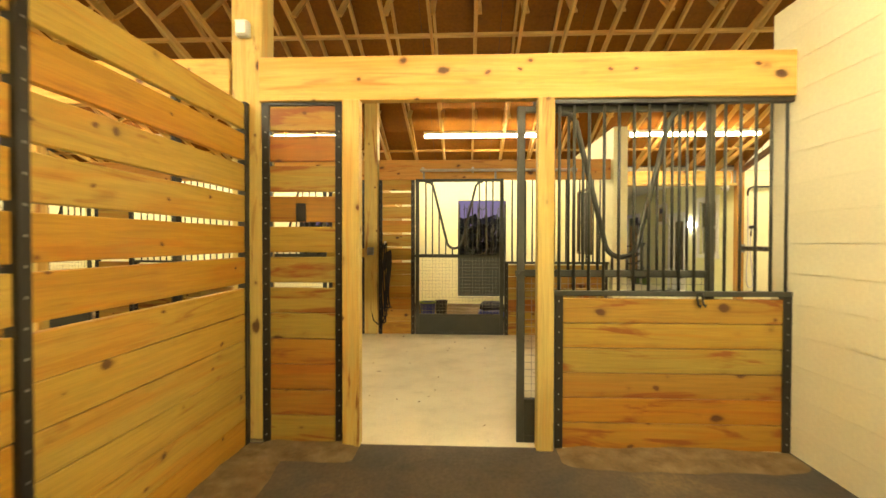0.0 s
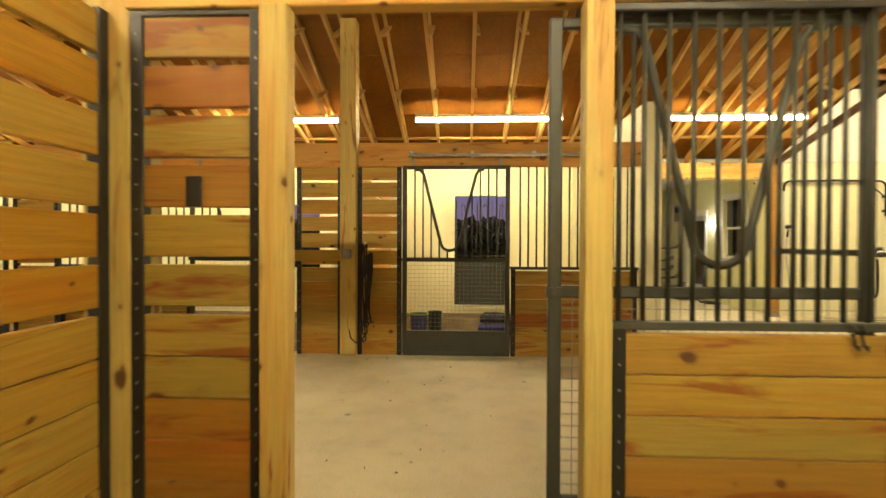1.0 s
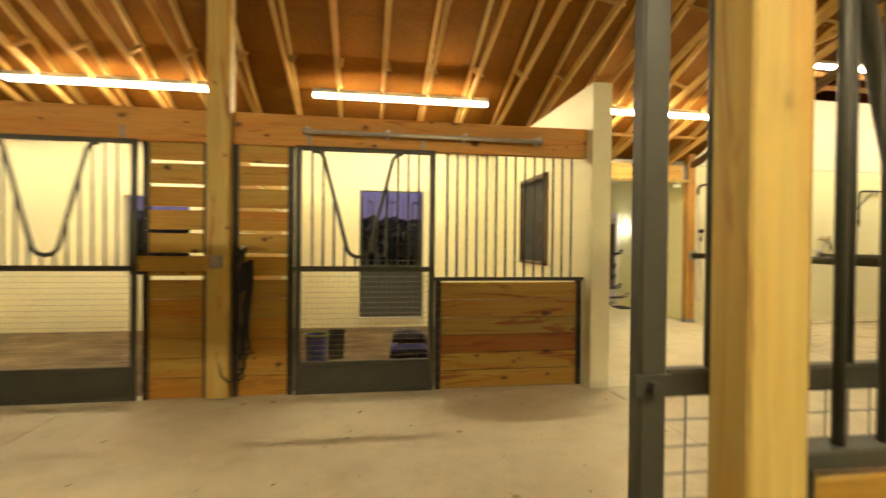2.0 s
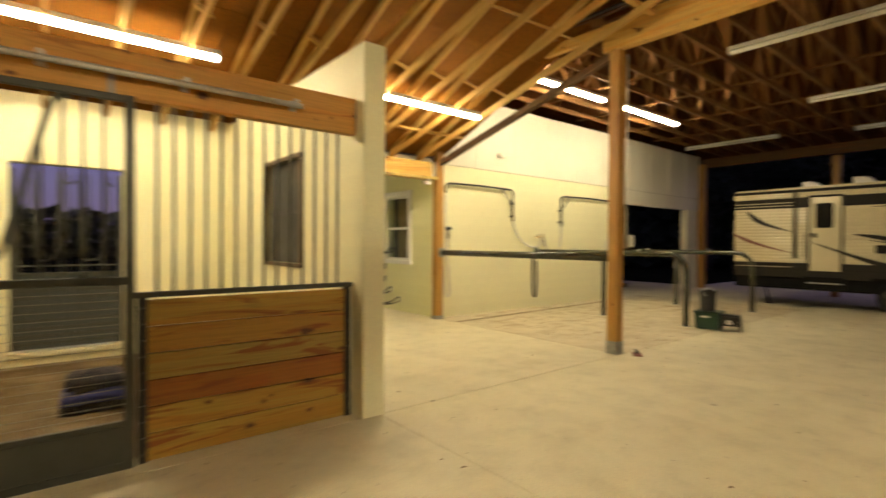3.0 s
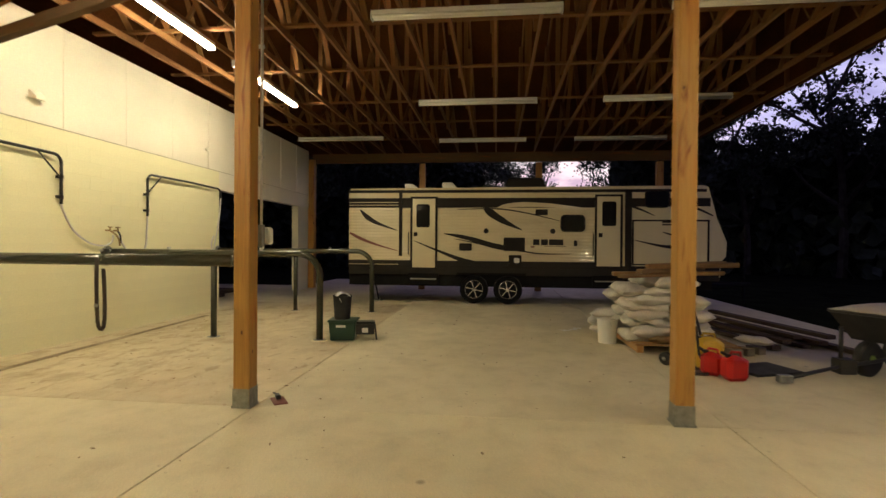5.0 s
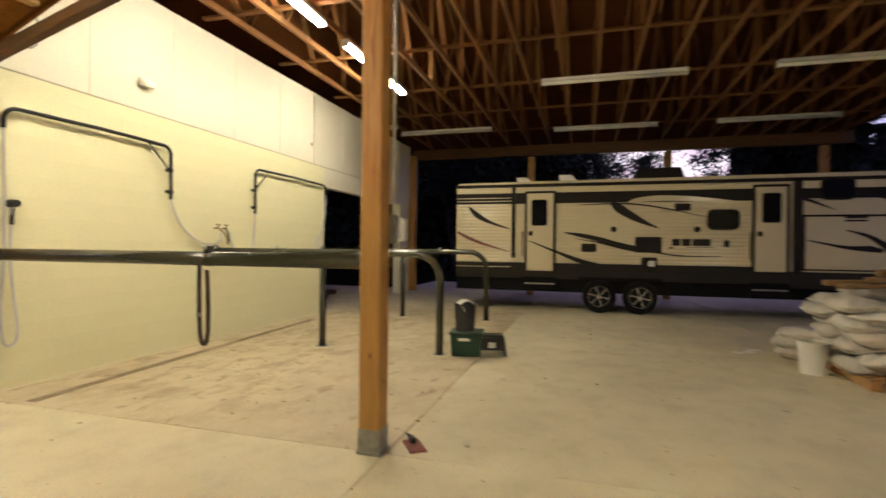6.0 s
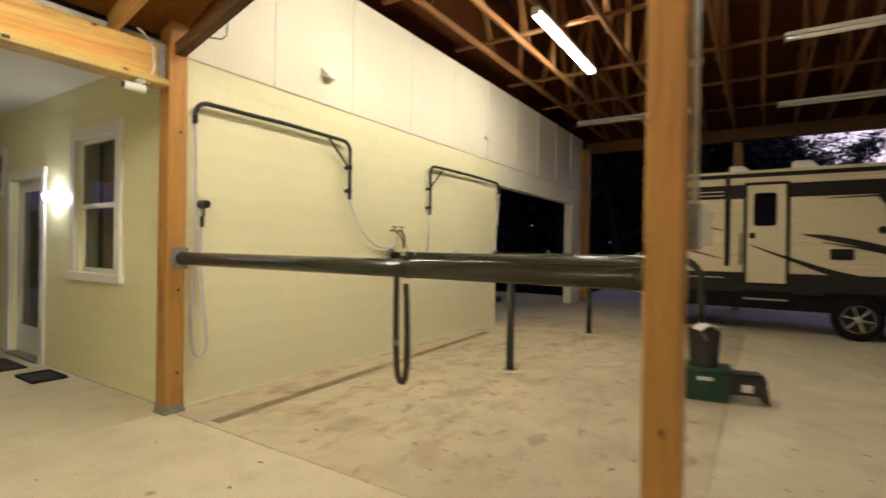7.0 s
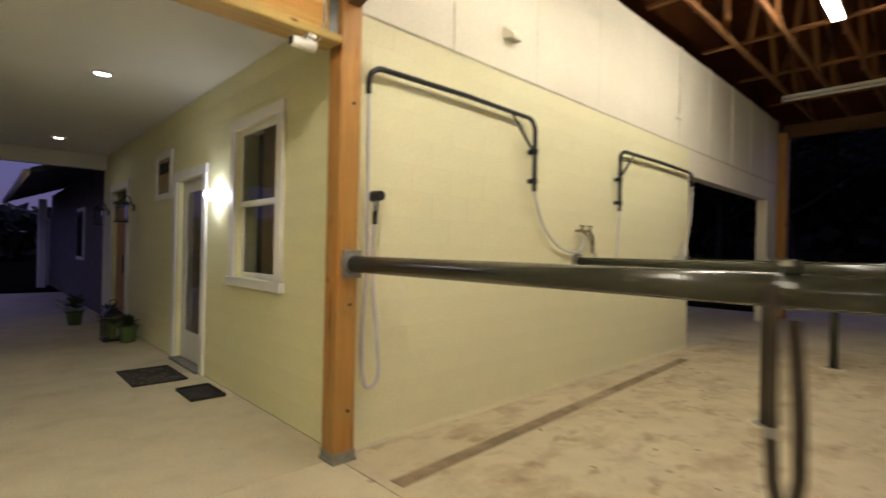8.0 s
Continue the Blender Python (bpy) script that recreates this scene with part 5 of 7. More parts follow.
sg = thing("framed_picture", (6.144, 15.77, 2.28), "small white framed window high on the porch wall", "frame")
f = bmesh.new()
for a in ((-0.37, -0.29, -0.31, 0.31), (0.29, 0.37, -0.31, 0.31), (-0.29, 0.29, 0.23, 0.31), (-0.29, 0.29, -0.31, -0.23)):
    add_box(f, -0.03, 0.0, *a)
part("frame", f, M_WHITE, sg, bevel=0.004)
part("picture", box_bm(-0.012, -0.004, -0.29, 0.29, -0.23, 0.23), M_TAN, sg, "dull tan picture")
part("dark_band", box_bm(-0.016, -0.011, -0.22, 0.22, 0.03, 0.18), M_SCREEN, sg)

lampf = emitter("lit_globe", (1.0, 0.92, 0.82), 85.0)
sc = thing("wall_lamp", (6.144, 13.79, 1.9), "small lit globe lamp on the porch wall", "lamp")
k = bmesh.new()
cyl_bm(k, (-0.03, 0, 0.0), 0.05, 0.06, 0.03, 16, "x")
part("back_plate", k, M_FIXTURE, sc)
k = bmesh.new()
bmesh.ops.create_uvsphere(k, u_segments=14, v_segments=10, radius=0.055, matrix=Matrix.Translation((-0.085, 0, 0.0)))
part("globe", k, lampf, sc, "glowing white globe", smooth=True)
M_DOWN = emitter("lit_downlight", (1.0, 0.86, 0.62), 48.0)
for p in DOWNLIGHTS:
    d = thing("downlight", (*p, 3.05), "lit round recessed light in the porch ceiling", "downlight", "porch downlights")
    part("ring", tube_mesh(arc((0, 0, -0.004), 0, 360, 0.084, (1, 0, 0), (0, 1, 0), 24)[:-1], 0.022, 8, True), M_FIXTURE, d, "white trim ring", smooth=True)
    can = bmesh.new()
    for r0, z0, r1, z1 in ((0.060, 0.0, 0.060, 0.10), (0.064, 0.0, 0.064, 0.10)):
        for k in range(20):
            q = []
            for kk in (k, k + 1):
                u = math.cos(2 * math.pi * kk / 20), math.sin(2 * math.pi * kk / 20)
                q += [can.verts.new((r0 * u[0], r0 * u[1], z0)), can.verts.new((r1 * u[0], r1 * u[1], z1))]
            can.faces.new((q[0], q[2], q[3], q[1]))
    part("can", can, M_FIXTURE, d, "white reflector can")
    k = bmesh.new()
    cyl_bm(k, (0, 0, -0.012), 0.064, 0.064, 0.02, 20)
    part("lens", k, M_DOWN, d, "glowing lens")


def coach_lamp(p, label):
    t = thing("coach_lamp", p, label, "wall lamp", "coach lamps")
    k = bmesh.new()
    cyl_bm(k, (-0.02, 0, 0.0), 0.055, 0.055, 0.02, 12, "x")
    part("back_plate", k, M_BLACK, t)
    part("arm", tube_mesh([(-0.02, 0, 0.02), (-0.07, 0, 0.16), (-0.14, 0, 0.19), (-0.17, 0, 0.13)], 0.011, 8), M_BLACK, t, smooth=True)
    part("cap", lathe([(0.02, 0.09), (0.12, 0.02), (0.115, 0.005), (0.02, 0.01)], 8), M_BLACK, t, m=Matrix.Translation((-0.17, 0, 0.04)))
    for i in range(4):
        a = radians(45 + 90 * i)
        part("upright", box_bm(-0.006, 0.006, -0.006, 0.006, -0.22, 0.045), M_BLACK, t, m=Matrix.Translation((-0.17 + 0.09 * math.cos(a), 0.09 * math.sin(a), 0)))
    part("pane", lathe([(0.078, -0.21), (0.085, 0.04)], 4), M_GLASS, t, m=pose(-0.17, 0, 0, 0, 0, 45))
    part("base", lathe([(0.1, -0.235), (0.105, -0.215), (0.09, -0.21)], 8), M_BLACK, t, m=Matrix.Translation((-0.17, 0, 0)))
    return t


coach_lamp((6.144, 17.45, 1.95), "black coach lamp on the porch wall, unlit")
coach_lamp((6.144, 19.45, 1.95), "black coach lamp on the porch wall, unlit")


def mat_pattern():
    m, nt, b = make_mat("patterned_doormat", 0.9)
    v = coords(nt, (1, 1, 1))
    vo = nt.nodes.new("ShaderNodeTexVoronoi")
    vo.inputs["Scale"].default_value = 9.0
    nt.links.new(v, vo.inputs["Vector"])
    c = ramp(nt, vo.outputs["Distance"], [(0.25, (0.02, 0.018, 0.016)), (0.4, (0.12, 0.10, 0.07)), (0.5, (0.025, 0.022, 0.02))])
    nt.links.new(c, b.inputs["Base Color"])
    return m


for p, sx, sy, mt, lb in (((5.72, 14.42), 0.25, 0.37, mat_pattern(), "dark doormat with a pale leaf pattern before the door"), ((5.90, 13.45), 0.15, 0.23, M_RUBBER, "small black boot tray on the porch floor")):
    t = thing("doormat", (*p, 0), lb, "doormat", "doormats")
    part("mat", box_bm(-sx, sx, -sy, sy, 0.0, 0.014), mt, t, bevel=0.004)
    e = bmesh.new()
    for a in ((-sx, sx, -sy, -sy + 0.02), (-sx, sx, sy - 0.02, sy), (-sx, -sx + 0.02, -sy, sy), (sx - 0.02, sx, -sy, sy)):
        add_box(e, *a, 0.012, 0.03 if lb.startswith("small") else 0.017)
    part("border", e, M_RUBBER, t)

# lantern and pots by the far door
M_LEAF = plain("dark_leaves", (0.05, 0.10, 0.03), 0.6, vary=0.4, scale=9)
M_POT = plain("green_pot", (0.10, 0.16, 0.05), 0.5)
ln = thing("lantern", (5.80, 16.95, 0), "black metal floor lantern with a green candle", "lantern")
part("base", box_bm(-0.13, 0.13, -0.13, 0.13, 0, 0.03), M_BLACK, ln, bevel=0.005)
for sx in (-1, 1):
    for sy in (-1, 1):
        part("upright", box_bm(sx * 0.115 - 0.01, sx * 0.115 + 0.01, sy * 0.115 - 0.01, sy * 0.115 + 0.01, 0.03, 0.36), M_BLACK, ln)
part("roof", lathe([(0.19, 0.36), (0.17, 0.39), (0.05, 0.46), (0.03, 0.50)], 4), M_BLACK, ln, m=pose(0, 0, 0, 0, 0, 45))
part("ring", tube_mesh(arc((0, 0, 0.54), 0, 360, 0.045, (1, 0, 0), (0, 0, 1), 14)[:-1], 0.007, 6, True), M_BLACK, ln, smooth=True)
part("candle", lathe([(0.05, 0.03), (0.05, 0.22), (0.01, 0.23)], 12), M_POT, ln)


def potted_plant(p, h, label):
    t = thing("potted_plant", p, label, "plant", "porch plants")
    part("pot", lathe([(0.09, 0), (0.12, 0.2), (0.135, 0.2), (0.135, 0.23), (0.11, 0.22)], 14), M_POT, t)
    r = random.Random(int(p[1] * 100))
    b = bmesh.new()
    for i in range(150):
        a, e, l = r.uniform(0, 6.28), r.uniform(0.1, 1.4), r.uniform(0.35, 1.0) * h
        d = Vector((math.cos(a) * math.cos(e), math.sin(a) * math.cos(e), math.sin(e))) * l * 0.7
        c = Vector((0, 0, 0.22)) + d
        u = d.cross(Vector((0, 0, 1))).normalized() * 0.025
        v = [b.verts.new(c - u), b.verts.new(c - d.normalized() * 0.05), b.verts.new(c + u), b.verts.new(c + d.normalized() * 0.06 - Vector((0, 0, 0.02)))]
        b.faces.new(v)
    part("leaves", b, M_LEAF, t)
    return t


potted_plant((5.85, 17.45, 0), 0.35, "small leafy plant in a green pot on the porch")
potted_plant((5.60, 18.9, 0), 0.45, "leafy plant in a pot by the porch door")
potted_plant((5.95, 16.7, 0), 0.22, "small green plant beside the lantern")

# small white security camera under the porch beam, not a light
sl = thing("sensor_light", (5.80, 11.30, 2.60), "small white security camera under the porch beam", "sensor light")
part("base", box_bm(-0.03, 0.03, -0.03, 0.03, 0.05, 0.075), M_WHITE, sl, bevel=0.004)
part("stem", tube_mesh([(0, 0, 0.06), (0, 0, 0.01)], 0.012, 8), M_WHITE, sl, smooth=True)
k = bmesh.new()
cyl_bm(k, (-0.13, -0.02, 0.0), 0.032, 0.036, 0.15, 14, "x")
part("head", k, M_WHITE, sl)
part("lens", box_bm(-0.135, -0.129, -0.04, 0.0, -0.02, 0.02), M_CHANNEL, sl)
wr = tagged(part("cable", tube_mesh([(5.86, 11.30, 2.66), (5.9, 11.30, 2.8), (5.88, 11.28, 2.95), (5.8, 11.25, 3.02), (5.75, 11.25, 3.05)], 0.006, 6), M_WHITE, None, smooth=True), "thin white cable up the porch beam", "cable")
br = thing("tie_strap_metal", (5.97, 11.33, 2.88), "galvanised strap tying the porch beam to the post", "bracket")
part("strap", box_bm(-0.03, 0.03, -0.013, -0.003, -0.14, 0.14), M_BRACKET, br, bevel=0.003)

# house wing beyond the porch
hw = thing("house_wing", (0, 0, 0), "grey house wing with eaves and a white gutter", "house")
part("wall", box_bm(6.15, 6.4, 20.0, 29.0, 0, 2.9), plain("grey_siding", (0.12, 0.095, 0.085), 0.7), hw)
part("end_wall", box_bm(6.4, 12.0, 28.8, 29.0, 0, 2.9), plain("blue_grey_siding_end", (0.15, 0.14, 0.14), 0.7), hw)
b = bmesh.new()
v = [b.verts.new(q) for q in ((5.05, 20.05, 2.62), (5.05, 29.3, 2.62), (9.5, 29.3, 4.4), (9.5, 20.05, 4.4), (5.05, 20.05, 2.72), (5.05, 29.3, 2.72), (9.5, 29.3, 4.5), (9.5, 20.05, 4.5))]
for f in ((0, 1, 2, 3), (4, 7, 6, 5), (0, 4, 5, 1), (1, 5, 6, 2), (2, 6, 7, 3), (3, 7, 4, 0)):
    b.faces.new([v[i] for i in f])
part("roof", b, M_CHANNEL, hw)
part("gutter", tube_mesh([(5.0, 20.1, 2.64), (5.0, 29.3, 2.64)], 0.06, 8), M_WHITE, hw, smooth=True)
part("downspout", tube_mesh([(5.0, 29.0, 2.6), (5.3, 29.0, 2.45), (5.95, 29.0, 2.25), (6.1, 29.0, 2.1), (6.1, 29.0, 0.0)], 0.04, 8), M_WHITE, hw, smooth=True)
part("column", box_bm(5.75, 5.95, 27.9, 28.1, 0, 2.7), M_WHITE, hw, bevel=0.01)
wn_ = part("window", box_bm(6.12, 6.15, 22.2, 23.2, 1.0, 2.2), M_WHITE, hw)
part("pane", box_bm(6.11, 6.12, 22.3, 23.1, 1.08, 2.12), M_SCREEN, wn_)

# ---------------------------------------------------------------- travel trailer
M_RV = plain("cream_aluminium_siding", (0.64, 0.57, 0.38), 0.13, vary=0.08, scale=1.2)
M_RVDARK = plain("charcoal_band", (0.017, 0.014, 0.012), 0.5, vary=0.1)
M_RVGREY = plain("grey_skirt", (0.022, 0.020, 0.018), 0.45, vary=0.12)
M_RVDECAL = plain("dark_decal", (0.02, 0.017, 0.018), 0.35)
M_RVGLASS = plain("smoked_glass", (0.006, 0.006, 0.007), 0.08, vary=0.02)
for m_ in (M_RVGLASS, M_SCREEN):
    m_.node_tree.nodes["Principled BSDF"].inputs["Specular IOR Level"].default_value = 0.06
M_CHROME = plain("bright_wheel_alloy", (0.46, 0.44, 0.40), 0.25, 0.75, vary=0.08)

for m_ in (M_RVDARK, M_RVGREY, M_RVDECAL):
    m_.node_tree.nodes["Principled BSDF"].inputs["Specular IOR Level"].default_value = 0.15
M_RVRED = plain("dull_red_decal", (0.17, 0.05, 0.04), 0.35)
M_TYRE = plain("tyre_rubber", (0.009, 0.009, 0.009), 0.8)
M_TYRE.node_tree.nodes["Principled BSDF"].inputs["Specular IOR Level"].default_value = 0.12

RX, REAR = 14.2, 9.1
rv = thing("travel_trailer", (15.4, 4.6, 0), "cream and grey travel trailer with dark swoosh decals", "trailer")
rv.matrix_basis = Matrix.Identity(4)
PROFILE = [(REAR, 0.73), (REAR, 2.80), (REAR - 0.06, 2.86), (0.50, 2.90), (0.40, 2.86), (0.2, 2.1), (-0.02, 1.56), (0.0, 1.22), (0.12, 1.08), (0.12, 0.73)]
b = bmesh.new()
la = [b.verts.new((RX + 0.012, y, z)) for y, z in PROFILE]
lb = [b.verts.new((RX + 2.42, y, z)) for y, z in PROFILE]
b.faces.new(la)
b.faces.new(lb[::-1])
for i in range(len(la)):
    j = (i + 1) % len(la)
    b.faces.new((la[i], lb[i], lb[j], la[j]))
part("body", b, M_RV, rv)


def siding(y0, y1, z0, z1, n):
    """Horizontal corrugations on the side facing the bay."""
    s = bmesh.new()
    h = (z1 - z0) / n
    for i in range(n):
        a, c = z0 + i * h, z0 + (i + 1) * h
        pr = [(-0.001, a), (-0.0045, a + 0.18 * h), (-0.008, a + 0.5 * h), (-0.005, a + 0.82 * h), (-0.001, c)]
        prev = None
        for dx, z in pr:
            q = (s.verts.new((RX + dx, y0, z)), s.verts.new((RX + dx, y1, z)))
            if prev:
                s.faces.new((prev[0], prev[1], q[1], q[0]))
            prev = q
    return s


for y0, y1, z0, z1, n in ((7.80, 9.09, 1.06, 2.37, 17), (2.45, 7.72, 1.06, 2.37, 17), (7.80, 9.09, 2.62, 2.74, 2), (2.45, 7.72, 2.62, 2.74, 2)):
    part("siding", siding(y0, y1, z0, z1, n), M_RV, rv, "ribbed cream siding")
part("front_cap", box_bm(RX - 0.004, RX + 0.012, 0.42, 2.15, 1.10, 2.80), M_RV, rv, "smooth cream front panel")
part("roof_trim", box_bm(RX - 0.02, RX + 0.03, 0.45, REAR, 2.745, 2.815), M_RVDARK, rv, "dark awning rail", bevel=0.004)
part("band", box_bm(RX - 0.004, RX + 0.01, 2.45, REAR - 0.002, 2.375, 2.615), M_RVDARK, rv, "charcoal upper stripe")
for z in (2.43, 2.50):
    part("pinstripe", box_bm(RX - 0.012, RX - 0.003, 7.82, REAR - 0.004, z, z + 0.014), M_RV, rv, "cream pinstripe in the dark band")
part("pinstripe", box_bm(RX - 0.012, RX - 0.005, 7.82, REAR - 0.004, 0.945, 0.957), M_RV, rv, "cream pinstripe along the skirt")
part("band", box_bm(RX - 0.008, RX + 0.01, 0.36, 2.15, 2.40, 2.60), M_RVDARK, rv, "charcoal upper stripe")
part("skirt", box_bm(RX - 0.006, RX + 0.03, 2.4, REAR, 0.70, 1.055), M_RVGREY, rv, "grey lower skirt", bevel=0.004)
part("underbelly", box_bm(RX + 0.06, RX + 0.10, 2.4, REAR, 0.42, 0.72), M_TYRE, rv, "black underbelly sheet")
part("skirt_groove", box_bm(RX - 0.01, RX + 0.0, 2.4, REAR, 0.90, 0.915), M_RVDARK, rv)
part("skirt_groove", box_bm(RX - 0.01, RX + 0.0, 7.8, REAR, 0.98, 0.995), M_RVDARK, rv)
part("skirt_front", box_bm(RX - 0.006, RX + 0.03, 0.14, 2.4, 0.64, 0.97), M_RVGREY, rv, bevel=0.004)
part("slide_seal", box_bm(RX - 0.03, RX + 0.01, 7.72, 7.80, 1.16, 2.74), M_RVDARK, rv, "dark slide-out seal")
part("slide_seal", box_bm(RX - 0.02, RX + 0.01, 2.15, 2.30, 0.95, 2.80), M_RVDARK, rv, "dark seam strip")
part("chassis", box_bm(RX + 0.25, RX + 2.2, 0.2, REAR - 0.1, 0.40, 0.735), M_TYRE, rv)
fr = bmesh.new()
for a in ((0.38, 2.14, 2.045, 2.085), (0.38, 2.14, 1.0, 1.03), (2.10, 2.14, 1.0, 2.08), (0.38, 0.42, 1.0, 2.08)):
    add_box(fr, RX - 0.014, RX - 0.003, *a)
part("panel_frame", fr, M_RVDARK, rv, "dark frame of the front slide panel")


def rounded(x0, x1, ya, yb, za, zb, r):
    """A flat box facing x with rounded corners."""
    s = bmesh.new()
    ring = []
    for cy, cz, a0 in ((yb - r, zb - r, 0), (ya + r, zb - r, 90), (ya + r, za + r, 180), (yb - r, za + r, 270)):
        for k in range(5):
            a = radians(a0 + 22.5 * k)
            ring.append((cy + r * math.cos(a), cz + r * math.sin(a)))
    f = [s.verts.new((x0, y, z)) for y, z in ring]
    g_ = [s.verts.new((x1, y, z)) for y, z in ring]
    s.faces.new(f)
    s.faces.new(g_[::-1])
    for i in range(len(f)):
        j = (i + 1) % len(f)
        s.faces.new((f[i], f[j], g_[j], g_[i]))
    bmesh.ops.recalc_face_normals(s, faces=s.faces[:])
    return s


def rv_door(y0, y1, z0, z1, wy0, wy1, wz0, wz1):
    f = bmesh.new()
    for a in ((y0 - 0.05, y0, z0 - 0.03, z1 + 0.05), (y1, y1 + 0.05, z0 - 0.03, z1 + 0.05), (y0, y1, z1, z1 + 0.05), (y0, y1, z0 - 0.03, z0)):
        add_box(f, RX - 0.03, RX + 0.0, *a)
    part("door_frame", f, M_RVDARK, rv, "dark door frame", bevel=0.006)
    d = part("door", box_bm(RX - 0.022, RX + 0.0, y0 + 0.003, y1 - 0.003, z0, z1), M_RV, rv, "cream entry door", bevel=0.006)
    part("window_pane", rounded(RX - 0.03, RX - 0.02, wy0, wy1, wz0, wz1, 0.05), M_RVGLASS, d, "dark door window")
    part("door_handle", box_bm(RX - 0.05, RX - 0.02, y1 - 0.13, y1 - 0.04, 1.66, 1.76), M_RVDARK, d, bevel=0.006)
    part("grab_bar", tube_mesh([(RX - 0.02, y1 + 0.09, 1.2), (RX - 0.07, y1 + 0.09, 1.23), (RX - 0.07, y1 + 0.09, 1.72), (RX - 0.02, y1 + 0.09, 1.75)], 0.012, 8), M_RVDARK, rv, smooth=True)


rv_door(6.88, 7.46, 0.88, 2.60, 7.02, 7.36, 1.88, 2.46)
rv_door(2.41, 2.96, 0.96, 2.64, 2.51, 2.84, 1.93, 2.52)


def rv_rect(name, ya, yb, za, zb, label, mat_=M_RVGLASS, deep=0.03):
    r = 0.09 if name == "window" else 0.025
    p = part(name, rounded(RX - deep, RX + 0.005, ya, yb, za, zb, r), mat_, rv, label)
    if name == "window":
        part("window_frame", tube_mesh([(RX - deep, v.co.y, v.co.z) for v in p.data.vertices if v.co.x < RX - 0.01], 0.014, 6, True), M_RVDARK, p, smooth=True)
    return p


rv_rect("window", 3.25, 3.81, 1.80, 2.19, "rounded dark side window")
rv_rect("window", 1.30, 1.85, 2.38, 2.77, "rounded dark front window")
rv_rect("vent_cover", 5.97, 6.28, 1.31, 1.49, "dark appliance vent", M_RVDARK)
rv_rect("vent_cover", 4.67, 5.19, 1.31, 1.64, "dark appliance vent", M_RVDARK)
rv_rect("hatch", 4.75, 5.06, 0.91, 1.21, "dark service hatch", M_RVDARK)
rv_rect("hatch_plate", 4.80, 4.93, 1.02, 1.14, "pale hatch plate", M_FIXTURE, 0.036)
rv_rect("vent_cover", 4.13, 4.42, 2.19, 2.33, "small dark vent", M_RVDARK)
rv_rect("marker", 3.42, 3.50, 1.44, 1.58, "small dark outlet", M_RVDARK)
for y in (5.62, 4.0):
    k = bmesh.new()
    cyl_bm(k, (RX - 0.035, y, 1.80), 0.06, 0.065, 0.035, 14, "x")
    part("speaker", k, M_RVDARK, rv, "round dark speaker")
part("sticker", box_bm(RX - 0.016, RX - 0.007, 4.44, 4.53, 1.40, 1.435), M_RVRED, rv, "small red sticker")
# maker's mark as plain blocks
for i, w in enumerate((0.15, 0.16, 0.19, 0.15)):
    y = 4.47 - i * 0.19
    part("mark", box_bm(RX - 0.013, RX - 0.007, y - w, y, 1.46, 1.60), M_RVGREY, rv, "grey plain logo block")
part("mark_line", box_bm(RX - 0.013, RX - 0.007, 3.68, 4.2, 1.425, 1.435), M_RVGREY, rv)
for i in range(2):
    part("sticker", box_bm(RX - 0.018, RX - 0.013, 1.09, 1.45, 1.95 + i * 0.06, 1.985 + i * 0.06), M_RVGREY, rv, "small grey text bar")


def swoosh(pts, widths, mat_=M_RVDECAL, x=RX - 0.0135):
    """A flat curved decal through (y, z) points with a width at each."""
    p = [Vector((0, a, c)) for a, c in pts]
    out, ws = [], []
    for i in range(len(p) - 1):
        a, b_, c_, d = p[max(i - 1, 0)], p[i], p[i + 1], p[min(i + 2, len(p) - 1)]
        for k in range(6):
            t = k / 6
            out.append(0.5 * ((2 * b_) + (c_ - a) * t + (2 * a - 5 * b_ + 4 * c_ - d) * t * t + (3 * b_ - a - 3 * c_ + d) * t ** 3))
            ws.append(widths[i] * (1 - t) + widths[i + 1] * t)
    out.append(p[-1])
    ws.append(widths[-1])
    s = bmesh.new()
    prev = None
    for i, q in enumerate(out):
        d = (out[min(i + 1, len(out) - 1)] - out[max(i - 1, 0)]).normalized()
        n = Vector((0, -d.z, d.y)) * ws[i] / 2
        e = [s.verts.new(q + n + Vector((x, 0, 0))), s.verts.new(q - n + Vector((x, 0, 0))), s.verts.new(q - n + Vector((x + 0.003, 0, 0))), s.verts.new(q + n + Vector((x + 0.003, 0, 0)))]
        if prev:
            for k in range(4):
                s.faces.new((prev[k], prev[(k + 1) % 4], e[(k + 1) % 4], e[k]))
        else:
            s.faces.new(e[::-1])
        prev = e
    s.faces.new(prev)
    part("decal", s, mat_, rv, "dark swoosh decal")


swoosh([(8.80, 2.32), (8.62, 2.14), (8.35, 1.98), (7.84, 1.80)], [0.03, 0.13, 0.08, 0.01])
swoosh([(9.07, 1.74), (8.8, 1.60), (8.4, 1.45), (7.84, 1.29)], [0.05, 0.08, 0.055, 0.01], M_RVRED)
swoosh([(7.42, 1.55), (6.83, 1.31), (6.04, 1.03), (5.20, 0.92)], [0.01, 0.055, 0.12, 0.05], M_RVGREY, x=RX - 0.0265)
swoosh([(6.66, 1.73), (6.3, 1.67), (5.87, 1.57), (5.5, 1.46), (5.15, 1.40)], [0.008, 0.09, 0.11, 0.12, 0.09], M_RVGREY)
swoosh([(6.40, 1.60), (5.87, 1.50), (5.3, 1.36), (4.83, 1.32), (4.3, 1.25), (3.55, 1.25)], [0.01, 0.03, 0.035, 0.03, 0.03, 0.01])
swoosh([(6.33, 2.33), (5.35, 2.345), (4.58, 2.23), (3.84, 2.05)], [0.01, 0.035, 0.03, 0.01])
